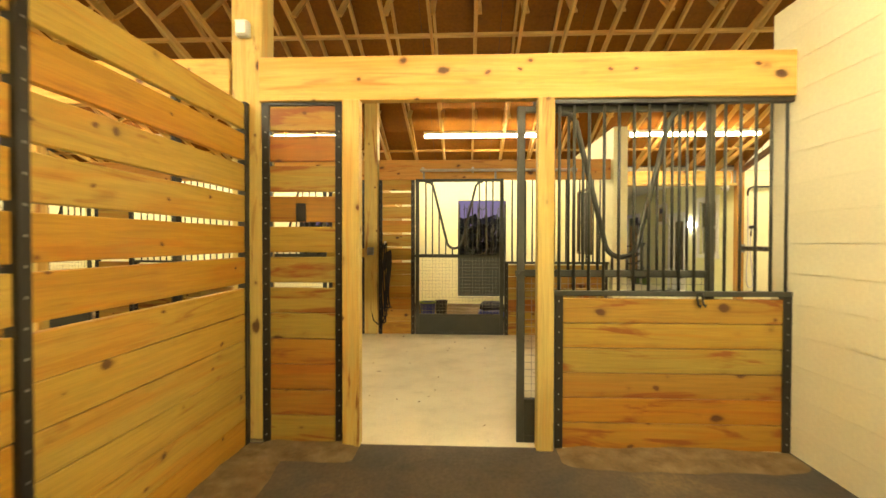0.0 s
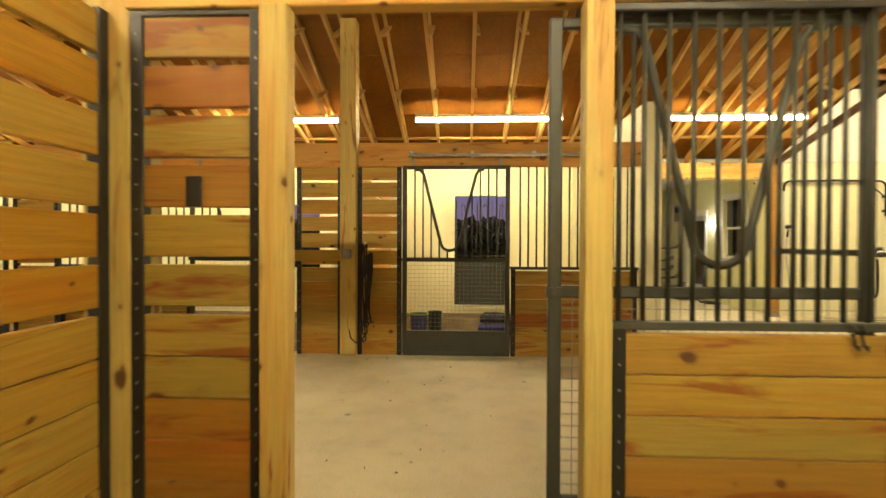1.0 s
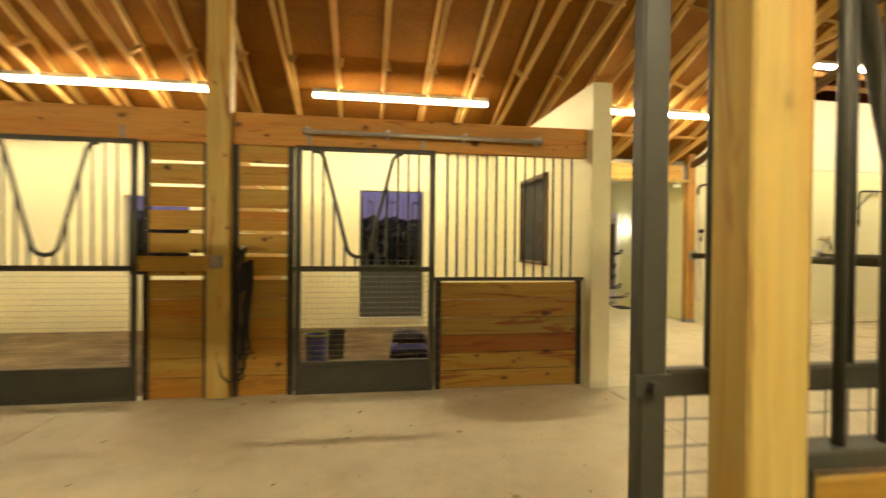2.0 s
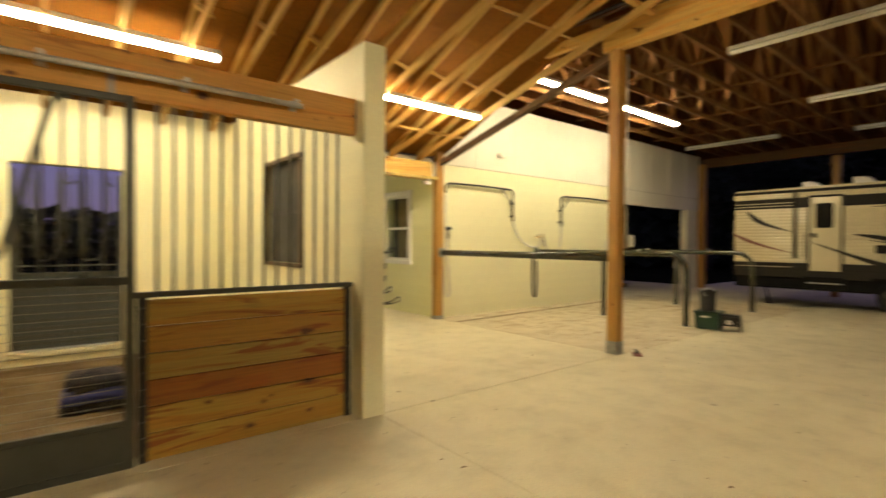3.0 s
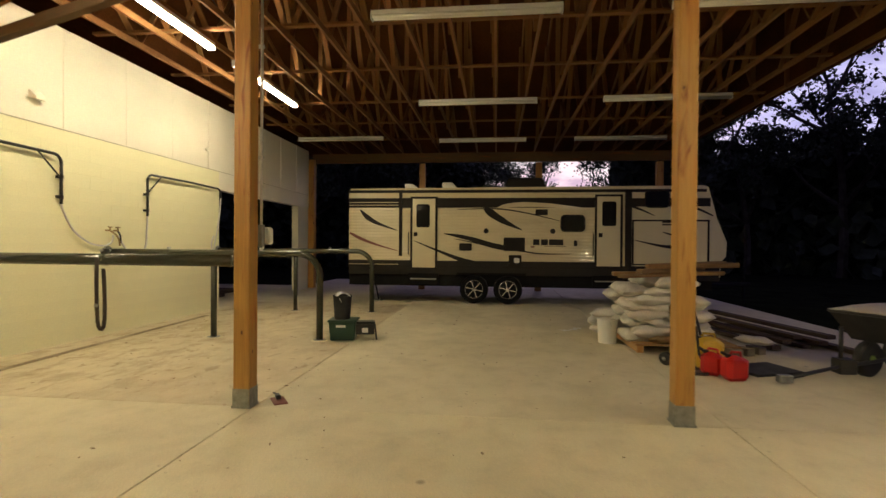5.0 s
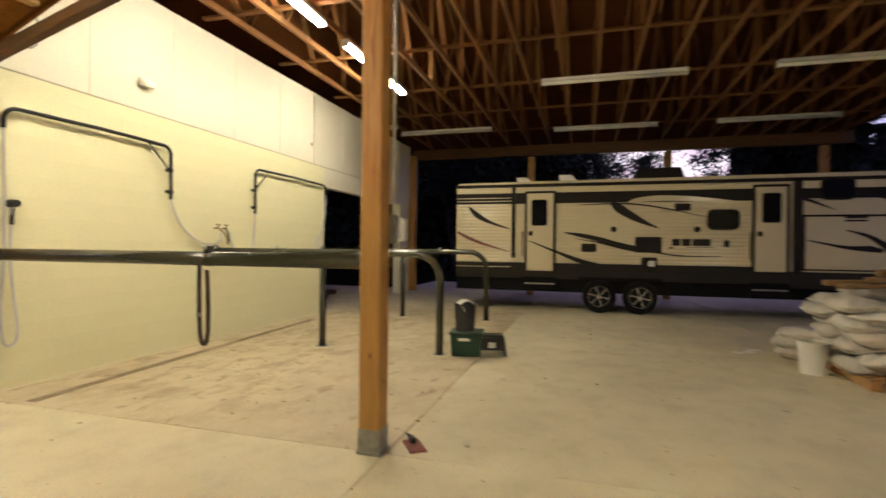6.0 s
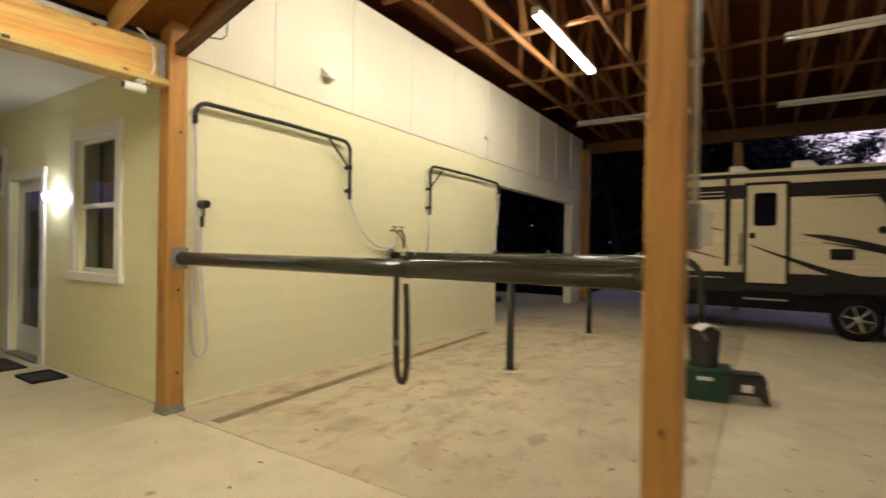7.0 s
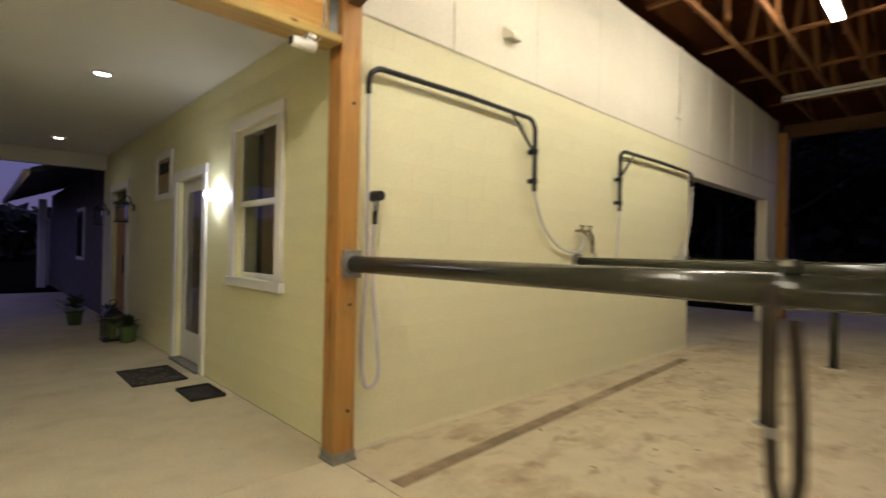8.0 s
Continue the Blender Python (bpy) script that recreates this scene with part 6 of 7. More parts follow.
swoosh([(5.66, 2.38), (5.50, 2.24), (5.22, 2.06), (4.95, 1.92), (4.72, 1.82)], [0.10, 0.19, 0.15, 0.07, 0.008], M_RVGREY)
swoosh([(5.40, 2.33), (5.18, 2.41), (4.75, 2.45), (4.1, 2.43), (3.3, 2.36)], [0.015, 0.09, 0.12, 0.10, 0.02], M_RV, RX - 0.0125)
swoosh([(2.10, 1.60), (1.46, 1.46), (1.05, 1.43), (0.84, 1.39)], [0.01, 0.06, 0.12, 0.06])
swoosh([(1.44, 1.79), (1.05, 1.66), (0.72, 1.42)], [0.01, 0.07, 0.16])
swoosh([(2.30, 2.46), (1.95, 2.33), (1.62, 2.18)], [0.07, 0.05, 0.01])
swoosh([(1.25, 2.50), (0.7, 2.36), (0.3, 2.18)], [0.02, 0.06, 0.03])

for y in (5.905, 5.075):
    wv = part("wheel", lathe([(0.20, -0.11), (0.33, -0.11), (0.355, -0.07), (0.355, 0.07), (0.33, 0.11), (0.24, 0.115), (0.22, 0.09), (0.20, 0.09)], 32), M_TYRE, rv, "black trailer tyre", m=pose(RX + 0.075, y, 0.355, 0, -90, 0), smooth=False)
    part("rim", lathe([(0.06, 0.07), (0.20, 0.06), (0.225, 0.10), (0.235, 0.10), (0.235, 0.05), (0.05, 0.04)], 28), M_RVDARK, wv, "dark alloy wheel well")
    for i in range(6):
        a = 2 * math.pi * i / 6 + 0.3
        s = bmesh.new()
        add_box(s, 0.04, 0.205, -0.013, 0.013, 0.075, 0.105)
        for v in s.verts:
            if v.co.x > 0.1:
                v.co.y *= 1.5
        part("spoke", s, M_CHROME, wv, "bright alloy spoke", m=Matrix.Rotation(a, 4, "Z"), bevel=0.006)
    part("rim_lip", tube_mesh(arc((0, 0, 0.10), 0, 360, 0.218, (1, 0, 0), (0, 1, 0), 28)[:-1], 0.008, 6, True), M_CHROME, wv, "bright alloy rim lip", smooth=True)
    part("hub", lathe([(0.055, 0.07), (0.055, 0.115), (0.03, 0.125)], 14), M_CHROME, wv)
part("wheel_arch", box_bm(RX - 0.009, RX + 0.04, 4.62, 6.36, 0.68, 0.78), M_TYRE, rv, "black wheel arch", bevel=0.02)
for y0, y1, z in ((6.80, 7.55, 0.74), (2.35, 3.05, 0.74)):
    stp = part("step", box_bm(RX - 0.02, RX + 0.3, y0, y1, z - 0.30, z), M_TYRE, rv, "folded black entry step", bevel=0.01)
    part("tread", box_bm(RX - 0.05, RX - 0.02, y0 + 0.05, y1 - 0.05, z - 0.16, z - 0.13), M_BRACKET, stp)
for y in (8.4, 1.0):
    part("jack", tube_mesh([(RX + 0.4, y, 0.0), (RX + 0.4, y + 0.1, 0.42)], 0.025, 8), M_CHANNEL, rv, "stabiliser jack", smooth=True)
    part("jack_foot", box_bm(RX + 0.3, RX + 0.5, y - 0.1, y + 0.1, 0.0, 0.015), M_CHANNEL, rv)
part("hitch", tube_mesh([(RX + 0.6, 0.3, 0.5), (RX + 1.2, -1.1, 0.5), (RX + 1.8, 0.3, 0.5)], 0.05, 8), M_TYRE, rv, "black tow hitch")
part("hitch_jack", tube_mesh([(RX + 1.2, -0.95, 0.0), (RX + 1.2, -0.95, 0.95)], 0.04, 8), M_TYRE, rv)
for y, w, h in ((7.55, 0.40, 0.17), (6.55, 0.46, 0.20)):
    b = box_bm(RX + 0.5, RX + 0.9, y - w / 2, y + w / 2, 2.85, 2.87 + h)
    for v in b.verts:
        if v.co.z > 2.9:
            v.co.y = y + 0.10 + (v.co.y - y) * 0.6
    part("roof_vent", b, M_FIXTURE, rv, "white roof vent hood", bevel=0.02)
b = box_bm(RX + 0.8, RX + 1.5, 4.05, 5.2, 2.86, 3.22)
for v in b.verts:
    if v.co.z > 3:
        v.co.y = 4.6 + (v.co.y - 4.6) * 0.78
part("air_conditioner", b, M_RVDARK, rv, "dark rooftop air conditioner", bevel=0.03)
part("antenna", tube_mesh([(RX + 0.6, 2.6, 2.86), (RX + 0.6, 2.6, 2.95)], 0.04, 8), M_FIXTURE, rv, smooth=True)

# ---------------------------------------------------------------- feed bags, pallet and clutter in the bay
M_PALLET = wood("weathered_pallet", [(0.38, 0.22, 0.08), (0.42, 0.26, 0.11), (0.33, 0.20, 0.09)], knots=False, rough=0.8)
pl = thing("pallet", (9.55, 2.8, 0), "wooden pallet under the feed bags", "pallet")
for dy in (-0.62, 0.0, 0.62):
    beam("runner", (8.85, 2.8 + dy, 0.055), (10.25, 2.8 + dy, 0.055), 0.09, 0.09, M_PALLET, pl)
for i in range(10):
    x = 8.91 + i * 0.142
    beam("slat", (x, 2.12, 0.111), (x, 3.48, 0.111), 0.10, 0.02, M_PALLET, pl)
M_BAG = plain("woven_white_bag", (0.70, 0.66, 0.60), 0.6, vary=0.18, scale=5, bumps=0.3, detail_scale=120)
M_BAGTAN = plain("tan_paper_bag", (0.44, 0.30, 0.15), 0.7, vary=0.2, scale=5)


M_OLDPLANK = wood("weathered_planks", [(0.22, 0.14, 0.06), (0.26, 0.17, 0.08), (0.19, 0.125, 0.06)], knots=False, rough=0.85)


def bag_mesh(seed, material):
    b = bmesh.new()
    bmesh.ops.create_cube(b, size=1.0)
    bmesh.ops.subdivide_edges(b, edges=b.edges[:], cuts=9, use_grid_fill=True)
    for v in b.verts:
        x, y, z = v.co
        ex, ey = abs(x) * 2, abs(y) * 2
        puff = (1 - ex ** 3.5) ** 0.6 * (1 - ey ** 4) ** 0.6 if ex < 1 and ey < 1 else 0.0
        puff = max(puff, 0.05)
        n = noise.noise(Vector((x * 3.1 + seed * 7.7, y * 3.1, z)))
        n2 = noise.noise(Vector((x * 9 + seed * 3.3, y * 9, z * 2)))
        v.co = Vector((x * (0.76 - 0.05 * ey ** 2), y * (0.48 - 0.04 * ex ** 2), z * 0.17 * puff * (1 + 0.3 * n) + 0.02 * n + 0.012 * n2))
    return finish("feed_bag", b, material, smooth=True)


BAGS = [bag_mesh(i, M_BAG) for i in range(5)]
BAGTAN = bag_mesh(9, M_BAGTAN)
rng = random.Random(11)
for lay in range(8):
    z = 0.185 + lay * 0.104
    for i in range(5):
        r = lay % 2
        if lay == 7 and i in (1, 4):
            continue
        if r == 0:
            spots = [(9.2, 2.5, 0), (9.2, 2.95, 0), (9.95, 2.5, 90), (9.95, 3.1, 90), (9.3, 3.3, 0)]
        else:
            spots = [(9.1, 2.55, 90), (9.1, 3.1, 90), (9.85, 2.45, 0), (9.85, 2.9, 0), (9.85, 3.32, 0)]
        x, y, a = spots[i]
        y = 3.12 + (y - 3.0) * (0.86 - 0.02 * lay)
        me = BAGTAN if lay == 0 and i == 1 else rng.choice(BAGS)
        ob = part("feed_bag", me, None, None, m=pose(x + rng.uniform(-0.07, 0.07), y + rng.uniform(-0.07, 0.07) + 0.01 * lay, z + rng.uniform(-0.015, 0.015), rng.uniform(-6, 6), rng.uniform(-5, 5), a + rng.uniform(-9, 9)) @ Matrix.Diagonal((rng.uniform(0.68, 0.8), rng.uniform(0.8, 0.95), rng.uniform(0.85, 1.05), 1)))
        tagged(ob, "tan paper feed bag low in the stack" if me is BAGTAN else "bulging white woven feed bag stacked on the pallet", "feed bag", "stacked feed bags")
for x, y, z, a in ((10.38, 3.42, 0.08, 70), (10.42, 3.45, 0.20, 80), (10.38, 3.4, 0.32, 65)):
    tagged(part("feed_bag", rng.choice(BAGS), None, None, m=pose(x, y, z, 0, 0, a)), "white woven feed bag leaning beside the stack", "feed bag", "stacked feed bags")
for p0, p1, w_, h_ in (((9.15, 3.62, 1.02), (9.75, 2.15, 1.05), 0.15, 0.05), ((9.42, 3.66, 1.04), (9.60, 2.05, 1.06), 0.13, 0.06), ((9.72, 3.5, 1.03), (9.95, 2.1, 1.05), 0.14, 0.05), ((9.2, 3.35, 1.09), (9.98, 2.2, 1.115), 0.12, 0.06), ((9.35, 3.2, 1.155), (9.62, 1.85, 1.18), 0.14, 0.07), ((9.55, 3.1, 1.15), (9.9, 1.9, 1.19), 0.11, 0.08)):
    tagged(beam("plank", p0, p1, w_, h_, M_OLDPLANK, bevel=0.012), "rough brown plank laid on the feed bags", "plank", "planks on the bags")

bucket("white_bucket", (9.57, 3.70, 0), 0.15, 0.36, M_FIXTURE, "white plastic bucket beside the feed bags")

# hand truck
ht = thing("hand_truck", (8.15, 3.05, 0), "black tubular hand truck standing by the pallet", "hand truck", m=pose(8.2, 3.02, 0, 0, 0, -70) @ Matrix.Diagonal((1.15, 1.0, 0.74, 1.0)))
for s in (-1, 1):
    part("rail", tube_mesh([(s * 0.17, 0.0, 0.08), (s * 0.16, 0.05, 0.5), (s * 0.15, 0.14, 0.86)], 0.014, 8), M_BLACK, ht, smooth=True)
    k = bmesh.new()
    cyl_bm(k, (s * 0.22 - 0.03, 0.1, 0.11), 0.11, 0.11, 0.06, 18, "x")
    w_ = part("wheel", k, M_RUBBER, ht, bevel=0.01)
    part("hub", tube_mesh([(s * 0.22 - 0.04, 0.1, 0.11), (s * 0.22 + 0.04, 0.1, 0.11)], 0.03, 10), M_BRACKET, w_, smooth=True)
part("handle", tube_mesh([(-0.15, 0.14, 0.86), (-0.145, 0.155, 0.93)] + [(0.145 * math.cos(radians(a)), 0.17, 0.93 + 0.09 * math.sin(radians(a))) for a in range(160, 19, -20)] + [(0.145, 0.155, 0.93), (0.15, 0.14, 0.86)], 0.016, 8), M_BLACK, ht, smooth=True)
part("inner_loop", tube_mesh([(-0.05, 0.03, 0.12), (-0.085, 0.06, 0.5), (-0.10, 0.11, 0.76), (-0.06, 0.13, 0.86), (0.0, 0.135, 0.89), (0.06, 0.13, 0.86), (0.10, 0.11, 0.76), (0.085, 0.06, 0.5), (0.05, 0.03, 0.12)], 0.013, 8), M_BLACK, ht, smooth=True)
for z in (0.32, 0.72):
    part("cross_bar", tube_mesh([(-0.16, 0.03 + z * 0.1, z), (0.16, 0.03 + z * 0.1, z)], 0.011, 8), M_BLACK, ht, smooth=True)
part("axle", tube_mesh([(-0.22, 0.1, 0.11), (0.22, 0.1, 0.11)], 0.011, 8), M_BLACK, ht, smooth=True)
part("toe_plate", box_bm(-0.2, 0.2, -0.22, 0.01, 0.02, 0.03), M_BLACK, ht)
hs = [(8.05, 3.1, 0.02), (7.9, 3.2, 0.02), (7.75, 3.15, 0.02), (7.75, 3.0, 0.02), (7.9, 2.95, 0.02), (8.0, 3.0, 0.2), (8.1, 3.0, 0.5)]
tagged(part("black_hose", tube_mesh(hs, 0.016, 8), M_RUBBER, None, smooth=True), "black rubber hose curled by the hand truck", "hose")


def jerry_can(p, turn, sx, sy, h, mat_, label):
    t = thing("fuel_can", p, label, "fuel can", "fuel cans", m=pose(*p, 0, 0, turn))
    b = box_bm(-sx, sx, -sy, sy, 0, h * 0.8)
    r = bmesh.ops.extrude_face_region(b, geom=[f for f in b.faces if f.calc_center_median().z > h * 0.7])
    for v in [g for g in r["geom"] if isinstance(g, bmesh.types.BMVert)]:
        v.co = Vector((v.co.x * 0.6 + 0.02, v.co.y * 0.7, h))
    part("body", b, mat_, t, bevel=0.045, smooth=False)
    part("handle", tube_mesh([(-sx * 0.6, 0, h - 0.03), (-sx * 0.5, 0, h + 0.03), (sx * 0.3, 0, h + 0.035), (sx * 0.45, 0, h - 0.01)], 0.014, 8), mat_, t, smooth=True)
    part("spout", tube_mesh([(sx * 0.6, 0, h * 0.93), (sx * 0.9, 0, h * 1.05), (sx * 1.2, 0, h * 1.12)], 0.017, 8), M_BLACK, t, "black spout", smooth=True)
    k = bmesh.new()
    cyl_bm(k, (sx * 0.55, 0, h * 0.9), 0.03, 0.03, 0.04, 12)
    part("cap", k, M_BLACK, t)
    return t


M_RED = plain("red_plastic", (0.50, 0.012, 0.01), 0.4, vary=0.15)
M_YELLOW = plain("yellow_plastic", (0.62, 0.40, 0.02), 0.4, vary=0.15)
jerry_can((7.62, 2.78, 0), 100, 0.125, 0.10, 0.27, M_RED, "red plastic fuel can with black spout")
jerry_can((7.82, 2.93, 0), 60, 0.11, 0.09, 0.26, M_RED, "smaller red plastic fuel can")
jerry_can((8.12, 2.86, 0), 95, 0.16, 0.12, 0.38, M_YELLOW, "tall yellow plastic fuel can")

M_PAVER = plain("grey_paver", (0.26, 0.22, 0.16), 0.85, vary=0.25, bumps=0.4)
tagged(part("floor_mat", box_bm(-0.25, 0.25, -0.32, 0.32, 0, 0.03), M_RUBBER, None, m=pose(8.1, 2.25, 0, 0, 0, 20), bevel=0.005), "dark rubber mat lying on the concrete", "mat")
for i in range(3):
    t = tagged(beam("paver", (8.75 + i * 0.12, 2.2 - i * 0.2, 0.05), (8.95 + i * 0.12, 2.28 - i * 0.2, 0.05), 0.12, 0.10, M_PAVER), "grey concrete block end lying on the floor", "block", "loose concrete blocks")
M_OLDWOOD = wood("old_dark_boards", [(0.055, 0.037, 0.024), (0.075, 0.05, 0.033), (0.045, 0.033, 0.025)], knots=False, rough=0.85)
rng = random.Random(5)
for i in range(7):
    y = 1.95 - 0.16 * i
    z = 0.04 + 0.07 * (i % 3)
    x = 9.0 + rng.uniform(0, 0.5)
    tagged(beam("plank", (x, y - 0.5, z), (x + 2.6, y + 0.05, z + 0.02), 0.14, 0.06, M_OLDWOOD), "dark weathered plank in a low pile", "plank", "planks in the low pile")
tarp = tagged(part("feed_bag", BAGS[2], None, None, m=pose(9.0, 1.9, 0.19, 5, 0, 40) @ Matrix.Scale(0.6, 4)), "empty pale bag thrown over the planks", "bag")

# garden cart
gc = thing("garden_cart", (8.0, 1.3, 0), "garden dump cart with a pale tub and black wheels", "cart")
gc.matrix_basis = Matrix.Identity(4)
b = bmesh.new()
top = [(8.12, 1.55), (8.66, 0.62), (8.02, 0.32), (7.50, 1.28)]
cx, cy = 8.08, 0.94
rings = [[b.verts.new((cx + (x - cx) * k, cy + (y - cy) * k, z)) for x, y in top] for k, z in ((0.58, 0.40), (0.95, 0.70), (1.0, 0.71), (1.0, 0.735), (0.96, 0.735), (0.9, 0.66), (0.56, 0.44))]
b.faces.new(rings[0][::-1])
for p_, q_ in zip(rings, rings[1:]):
    for i in range(4):
        j = (i + 1) % 4
        b.faces.new((p_[i], p_[j], q_[j], q_[i]))
b.faces.new(rings[-1])
part("tub", b, plain("black_poly_tub", (0.016, 0.016, 0.017), 0.55), gc, "black plastic hopper tub")
b = bmesh.new()
bmesh.ops.create_grid(b, x_segments=10, y_segments=8, size=0.5)
for v in b.verts:
    u, w_ = v.co.x + 0.5, v.co.y + 0.5
    p0 = Vector(top[0]).lerp(Vector(top[1]), u)
    p1 = Vector(top[3]).lerp(Vector(top[2]), u)
    q = p0.lerp(p1, w_)
    dome = (1 - (2 * u - 1) ** 2) * (1 - (2 * w_ - 1) ** 2)
    v.co = Vector((cx + (q.x - cx) * 0.985, cy + (q.y - cy) * 0.985, 0.738 + 0.07 * dome + 0.012 * noise.noise(Vector((u * 5, w_ * 5, 2.0)))))
r_ = bmesh.ops.extrude_face_region(b, geom=b.faces[:])
for v in [g for g in r_["geom"] if isinstance(g, bmesh.types.BMVert)]:
    v.co.z += 0.006
part("cover", b, plain("pale_grey_cover", (0.42, 0.40, 0.36), 0.7), gc, "pale cloth cover over the tub", smooth=True)
part("tongue", tube_mesh([(7.47, 2.34, 0.07), (7.62, 1.95, 0.12), (7.72, 1.65, 0.16), (7.85, 1.2, 0.2), (8.0, 0.6, 0.3)], 0.022, 8), M_BLACK, gc, smooth=True)
part("coupler", box_bm(7.43, 7.51, 2.28, 2.42, 0.03, 0.11), M_BRACKET, gc, bevel=0.006)
part("axle_box", box_bm(7.68, 7.84, 1.50, 1.68, 0.08, 0.24), M_BLACK, gc, bevel=0.01)
part("upright", tube_mesh([(7.80, 1.60, 0.2), (7.81, 1.59, 0.58)], 0.022, 8), M_BLACK, gc, smooth=True)
for x, y in ((7.98, 1.20), (7.45, 1.00), (8.42, 0.58), (7.92, 0.36)):
    w_ = part("wheel", lathe([(0.10, -0.05), (0.175, -0.05), (0.2, -0.03), (0.2, 0.03), (0.175, 0.05), (0.10, 0.05)], 24), M_RUBBER, gc, m=pose(x, y, 0.2, 90, 0, -67))
    part("hub", lathe([(0.03, -0.055), (0.10, -0.035), (0.10, 0.035), (0.03, 0.055)], 14), M_LIME, w_, "green hub")

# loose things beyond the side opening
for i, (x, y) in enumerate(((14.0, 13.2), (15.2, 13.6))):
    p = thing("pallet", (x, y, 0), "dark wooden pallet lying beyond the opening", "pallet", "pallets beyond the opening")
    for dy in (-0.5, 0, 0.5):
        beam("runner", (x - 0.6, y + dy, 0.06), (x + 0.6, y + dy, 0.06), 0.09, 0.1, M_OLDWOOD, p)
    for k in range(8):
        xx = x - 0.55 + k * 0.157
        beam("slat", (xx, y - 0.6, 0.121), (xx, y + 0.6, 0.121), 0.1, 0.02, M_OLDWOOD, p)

# saddle rack on the porch side of the partition wall
sr = thing("saddle_rack", (2.4, 8.05, 0), "black steel saddle rack with five looped arms on the pillar wall", "rack")
part("back_bar", box_bm(0.0, 0.012, -0.02, 0.02, 0.8, 1.42), M_ARM, sr, bevel=0.003)
for z, l in ((1.36, 0.46), (1.20, 0.38), (1.08, 0.38), (0.97, 0.45), (0.86, 0.55)):
    pts = [(0.012, -0.05, z), (l * 0.8, -0.05, z), (l * 0.95, -0.045, z + 0.015), (l, -0.02, z + 0.05), (l, 0.02, z + 0.05), (l * 0.95, 0.045, z + 0.015), (l * 0.8, 0.05, z), (0.012, 0.05, z)]
    part("arm", tube_mesh(pts, 0.008, 8), M_ARM, sr, smooth=True)
    part("arm_plate", box_bm(0.0, 0.014, -0.06, 0.06, z - 0.012, z + 0.012), M_ARM, sr)

# bent conduit on the upper wall and stamped marks on the porch trim board
cu = thing("conduit", (6.62, 11.455, 3.3), "thin grey conduit bent along the upper wall", "conduit")
part("pipe", tube_mesh([(-0.16, 0.0, -0.02), (-0.05, -0.01, 0.0), (0.0, -0.012, 0.05), (0.01, -0.012, 0.25), (-0.03, -0.012, 0.42), (-0.1, -0.012, 0.62)], 0.008, 8), M_BRACKET, cu, smooth=True)
for i in range(9):
    x = 4.35 + i * 0.075
    tagged(part("ink_mark", box_bm(x, x + 0.045, 11.2575, 11.2598, 2.688, 2.712 - 0.008 * (i % 2)), M_CHANNEL), "dark stamped ink mark on the trim board", "mark", "stamped marks")

# dry leaves and crumbs of dirt on the concrete
rng = random.Random(17)
verts, faces = [], []
for i in range(330):
    if i % 3:
        x, y = rng.uniform(6.3, 13.8), rng.uniform(3.8, 11.3)
    else:
        x, y = rng.uniform(-2.0, 6.0), rng.uniform(3.8, 11.2)
        if y > 7.4 and x < 2.5:
            y = rng.uniform(3.8, 7.2)
    s = rng.choice((0.006, 0.008, 0.011, 0.018))
    a = rng.uniform(0, 6.28)
    u, w_ = Vector((math.cos(a), math.sin(a), 0)) * s * 1.5, Vector((-math.sin(a), math.cos(a), 0)) * s * 0.7
    c = Vector((x, y, 0.003))
    k = len(verts)
    lift = Vector((0, 0, rng.uniform(0.002, 0.012)))
    verts += [c - u, c - w_ + lift, c + u + lift * 0.5, c + w_ + lift]
    faces += [(k, k + 1, k + 2), (k, k + 2, k + 3)]
me = bpy.data.meshes.new("leaf_litter")
me.from_pydata(verts, [], faces)
me.materials.append(plain("dry_leaf", (0.22, 0.13, 0.06), 0.8, vary=0.4))
tagged(part("leaf_litter", me), "scattered dry leaves and crumbs on the concrete", "leaf litter", kind="stuff")
for i, (x, y, a) in enumerate(((10.6, 4.05, 20), (10.75, 3.95, 70), (10.5, 4.2, 130))):
    b = bmesh.new()
    bmesh.ops.create_grid(b, x_segments=4, y_segments=4, size=0.07)
    for v in b.verts:
        v.co.z = 0.012 + 0.012 * noise.noise(v.co * 15 + Vector((i, 0, 0)))
    tagged(part("paper_scrap", b, M_WHITE, None, m=pose(x, y, 0, 0, 0, a)), "crumpled white paper scrap on the floor", "paper", "paper scraps")

# ---------------------------------------------------------------- gables that close the roofs
g = bmesh.new()
v = [g.verts.new(q) for q in ((5.9, 11.72, 4.46), (18.2, 11.72, 4.46), (12.0, 11.72, 7.04))]
w = [g.verts.new(q) for q in ((5.9, 11.76, 4.46), (18.2, 11.76, 4.46), (12.0, 11.76, 7.04))]
g.faces.new(v)
g.faces.new(w[::-1])
for i in range(3):
    g.faces.new((v[i], w[i], w[(i + 1) % 3], v[(i + 1) % 3]))
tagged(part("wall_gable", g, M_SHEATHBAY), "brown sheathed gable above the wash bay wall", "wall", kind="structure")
g = bmesh.new()
q = [(6.20, 7.9, 4.60), (6.20, 11.75, 4.60), (6.20, 11.75, 3.02)]
v = [g.verts.new(p) for p in q]
w = [g.verts.new((p[0] + 0.03, p[1], p[2])) for p in q]
g.faces.new(v)
g.faces.new(w[::-1])
for i in range(3):
    g.faces.new((v[i], w[i], w[(i + 1) % 3], v[(i + 1) % 3]))
tagged(part("wall_gable_low", g, M_SHEATH), "brown sheathing between the two roofs", "wall", kind="structure")


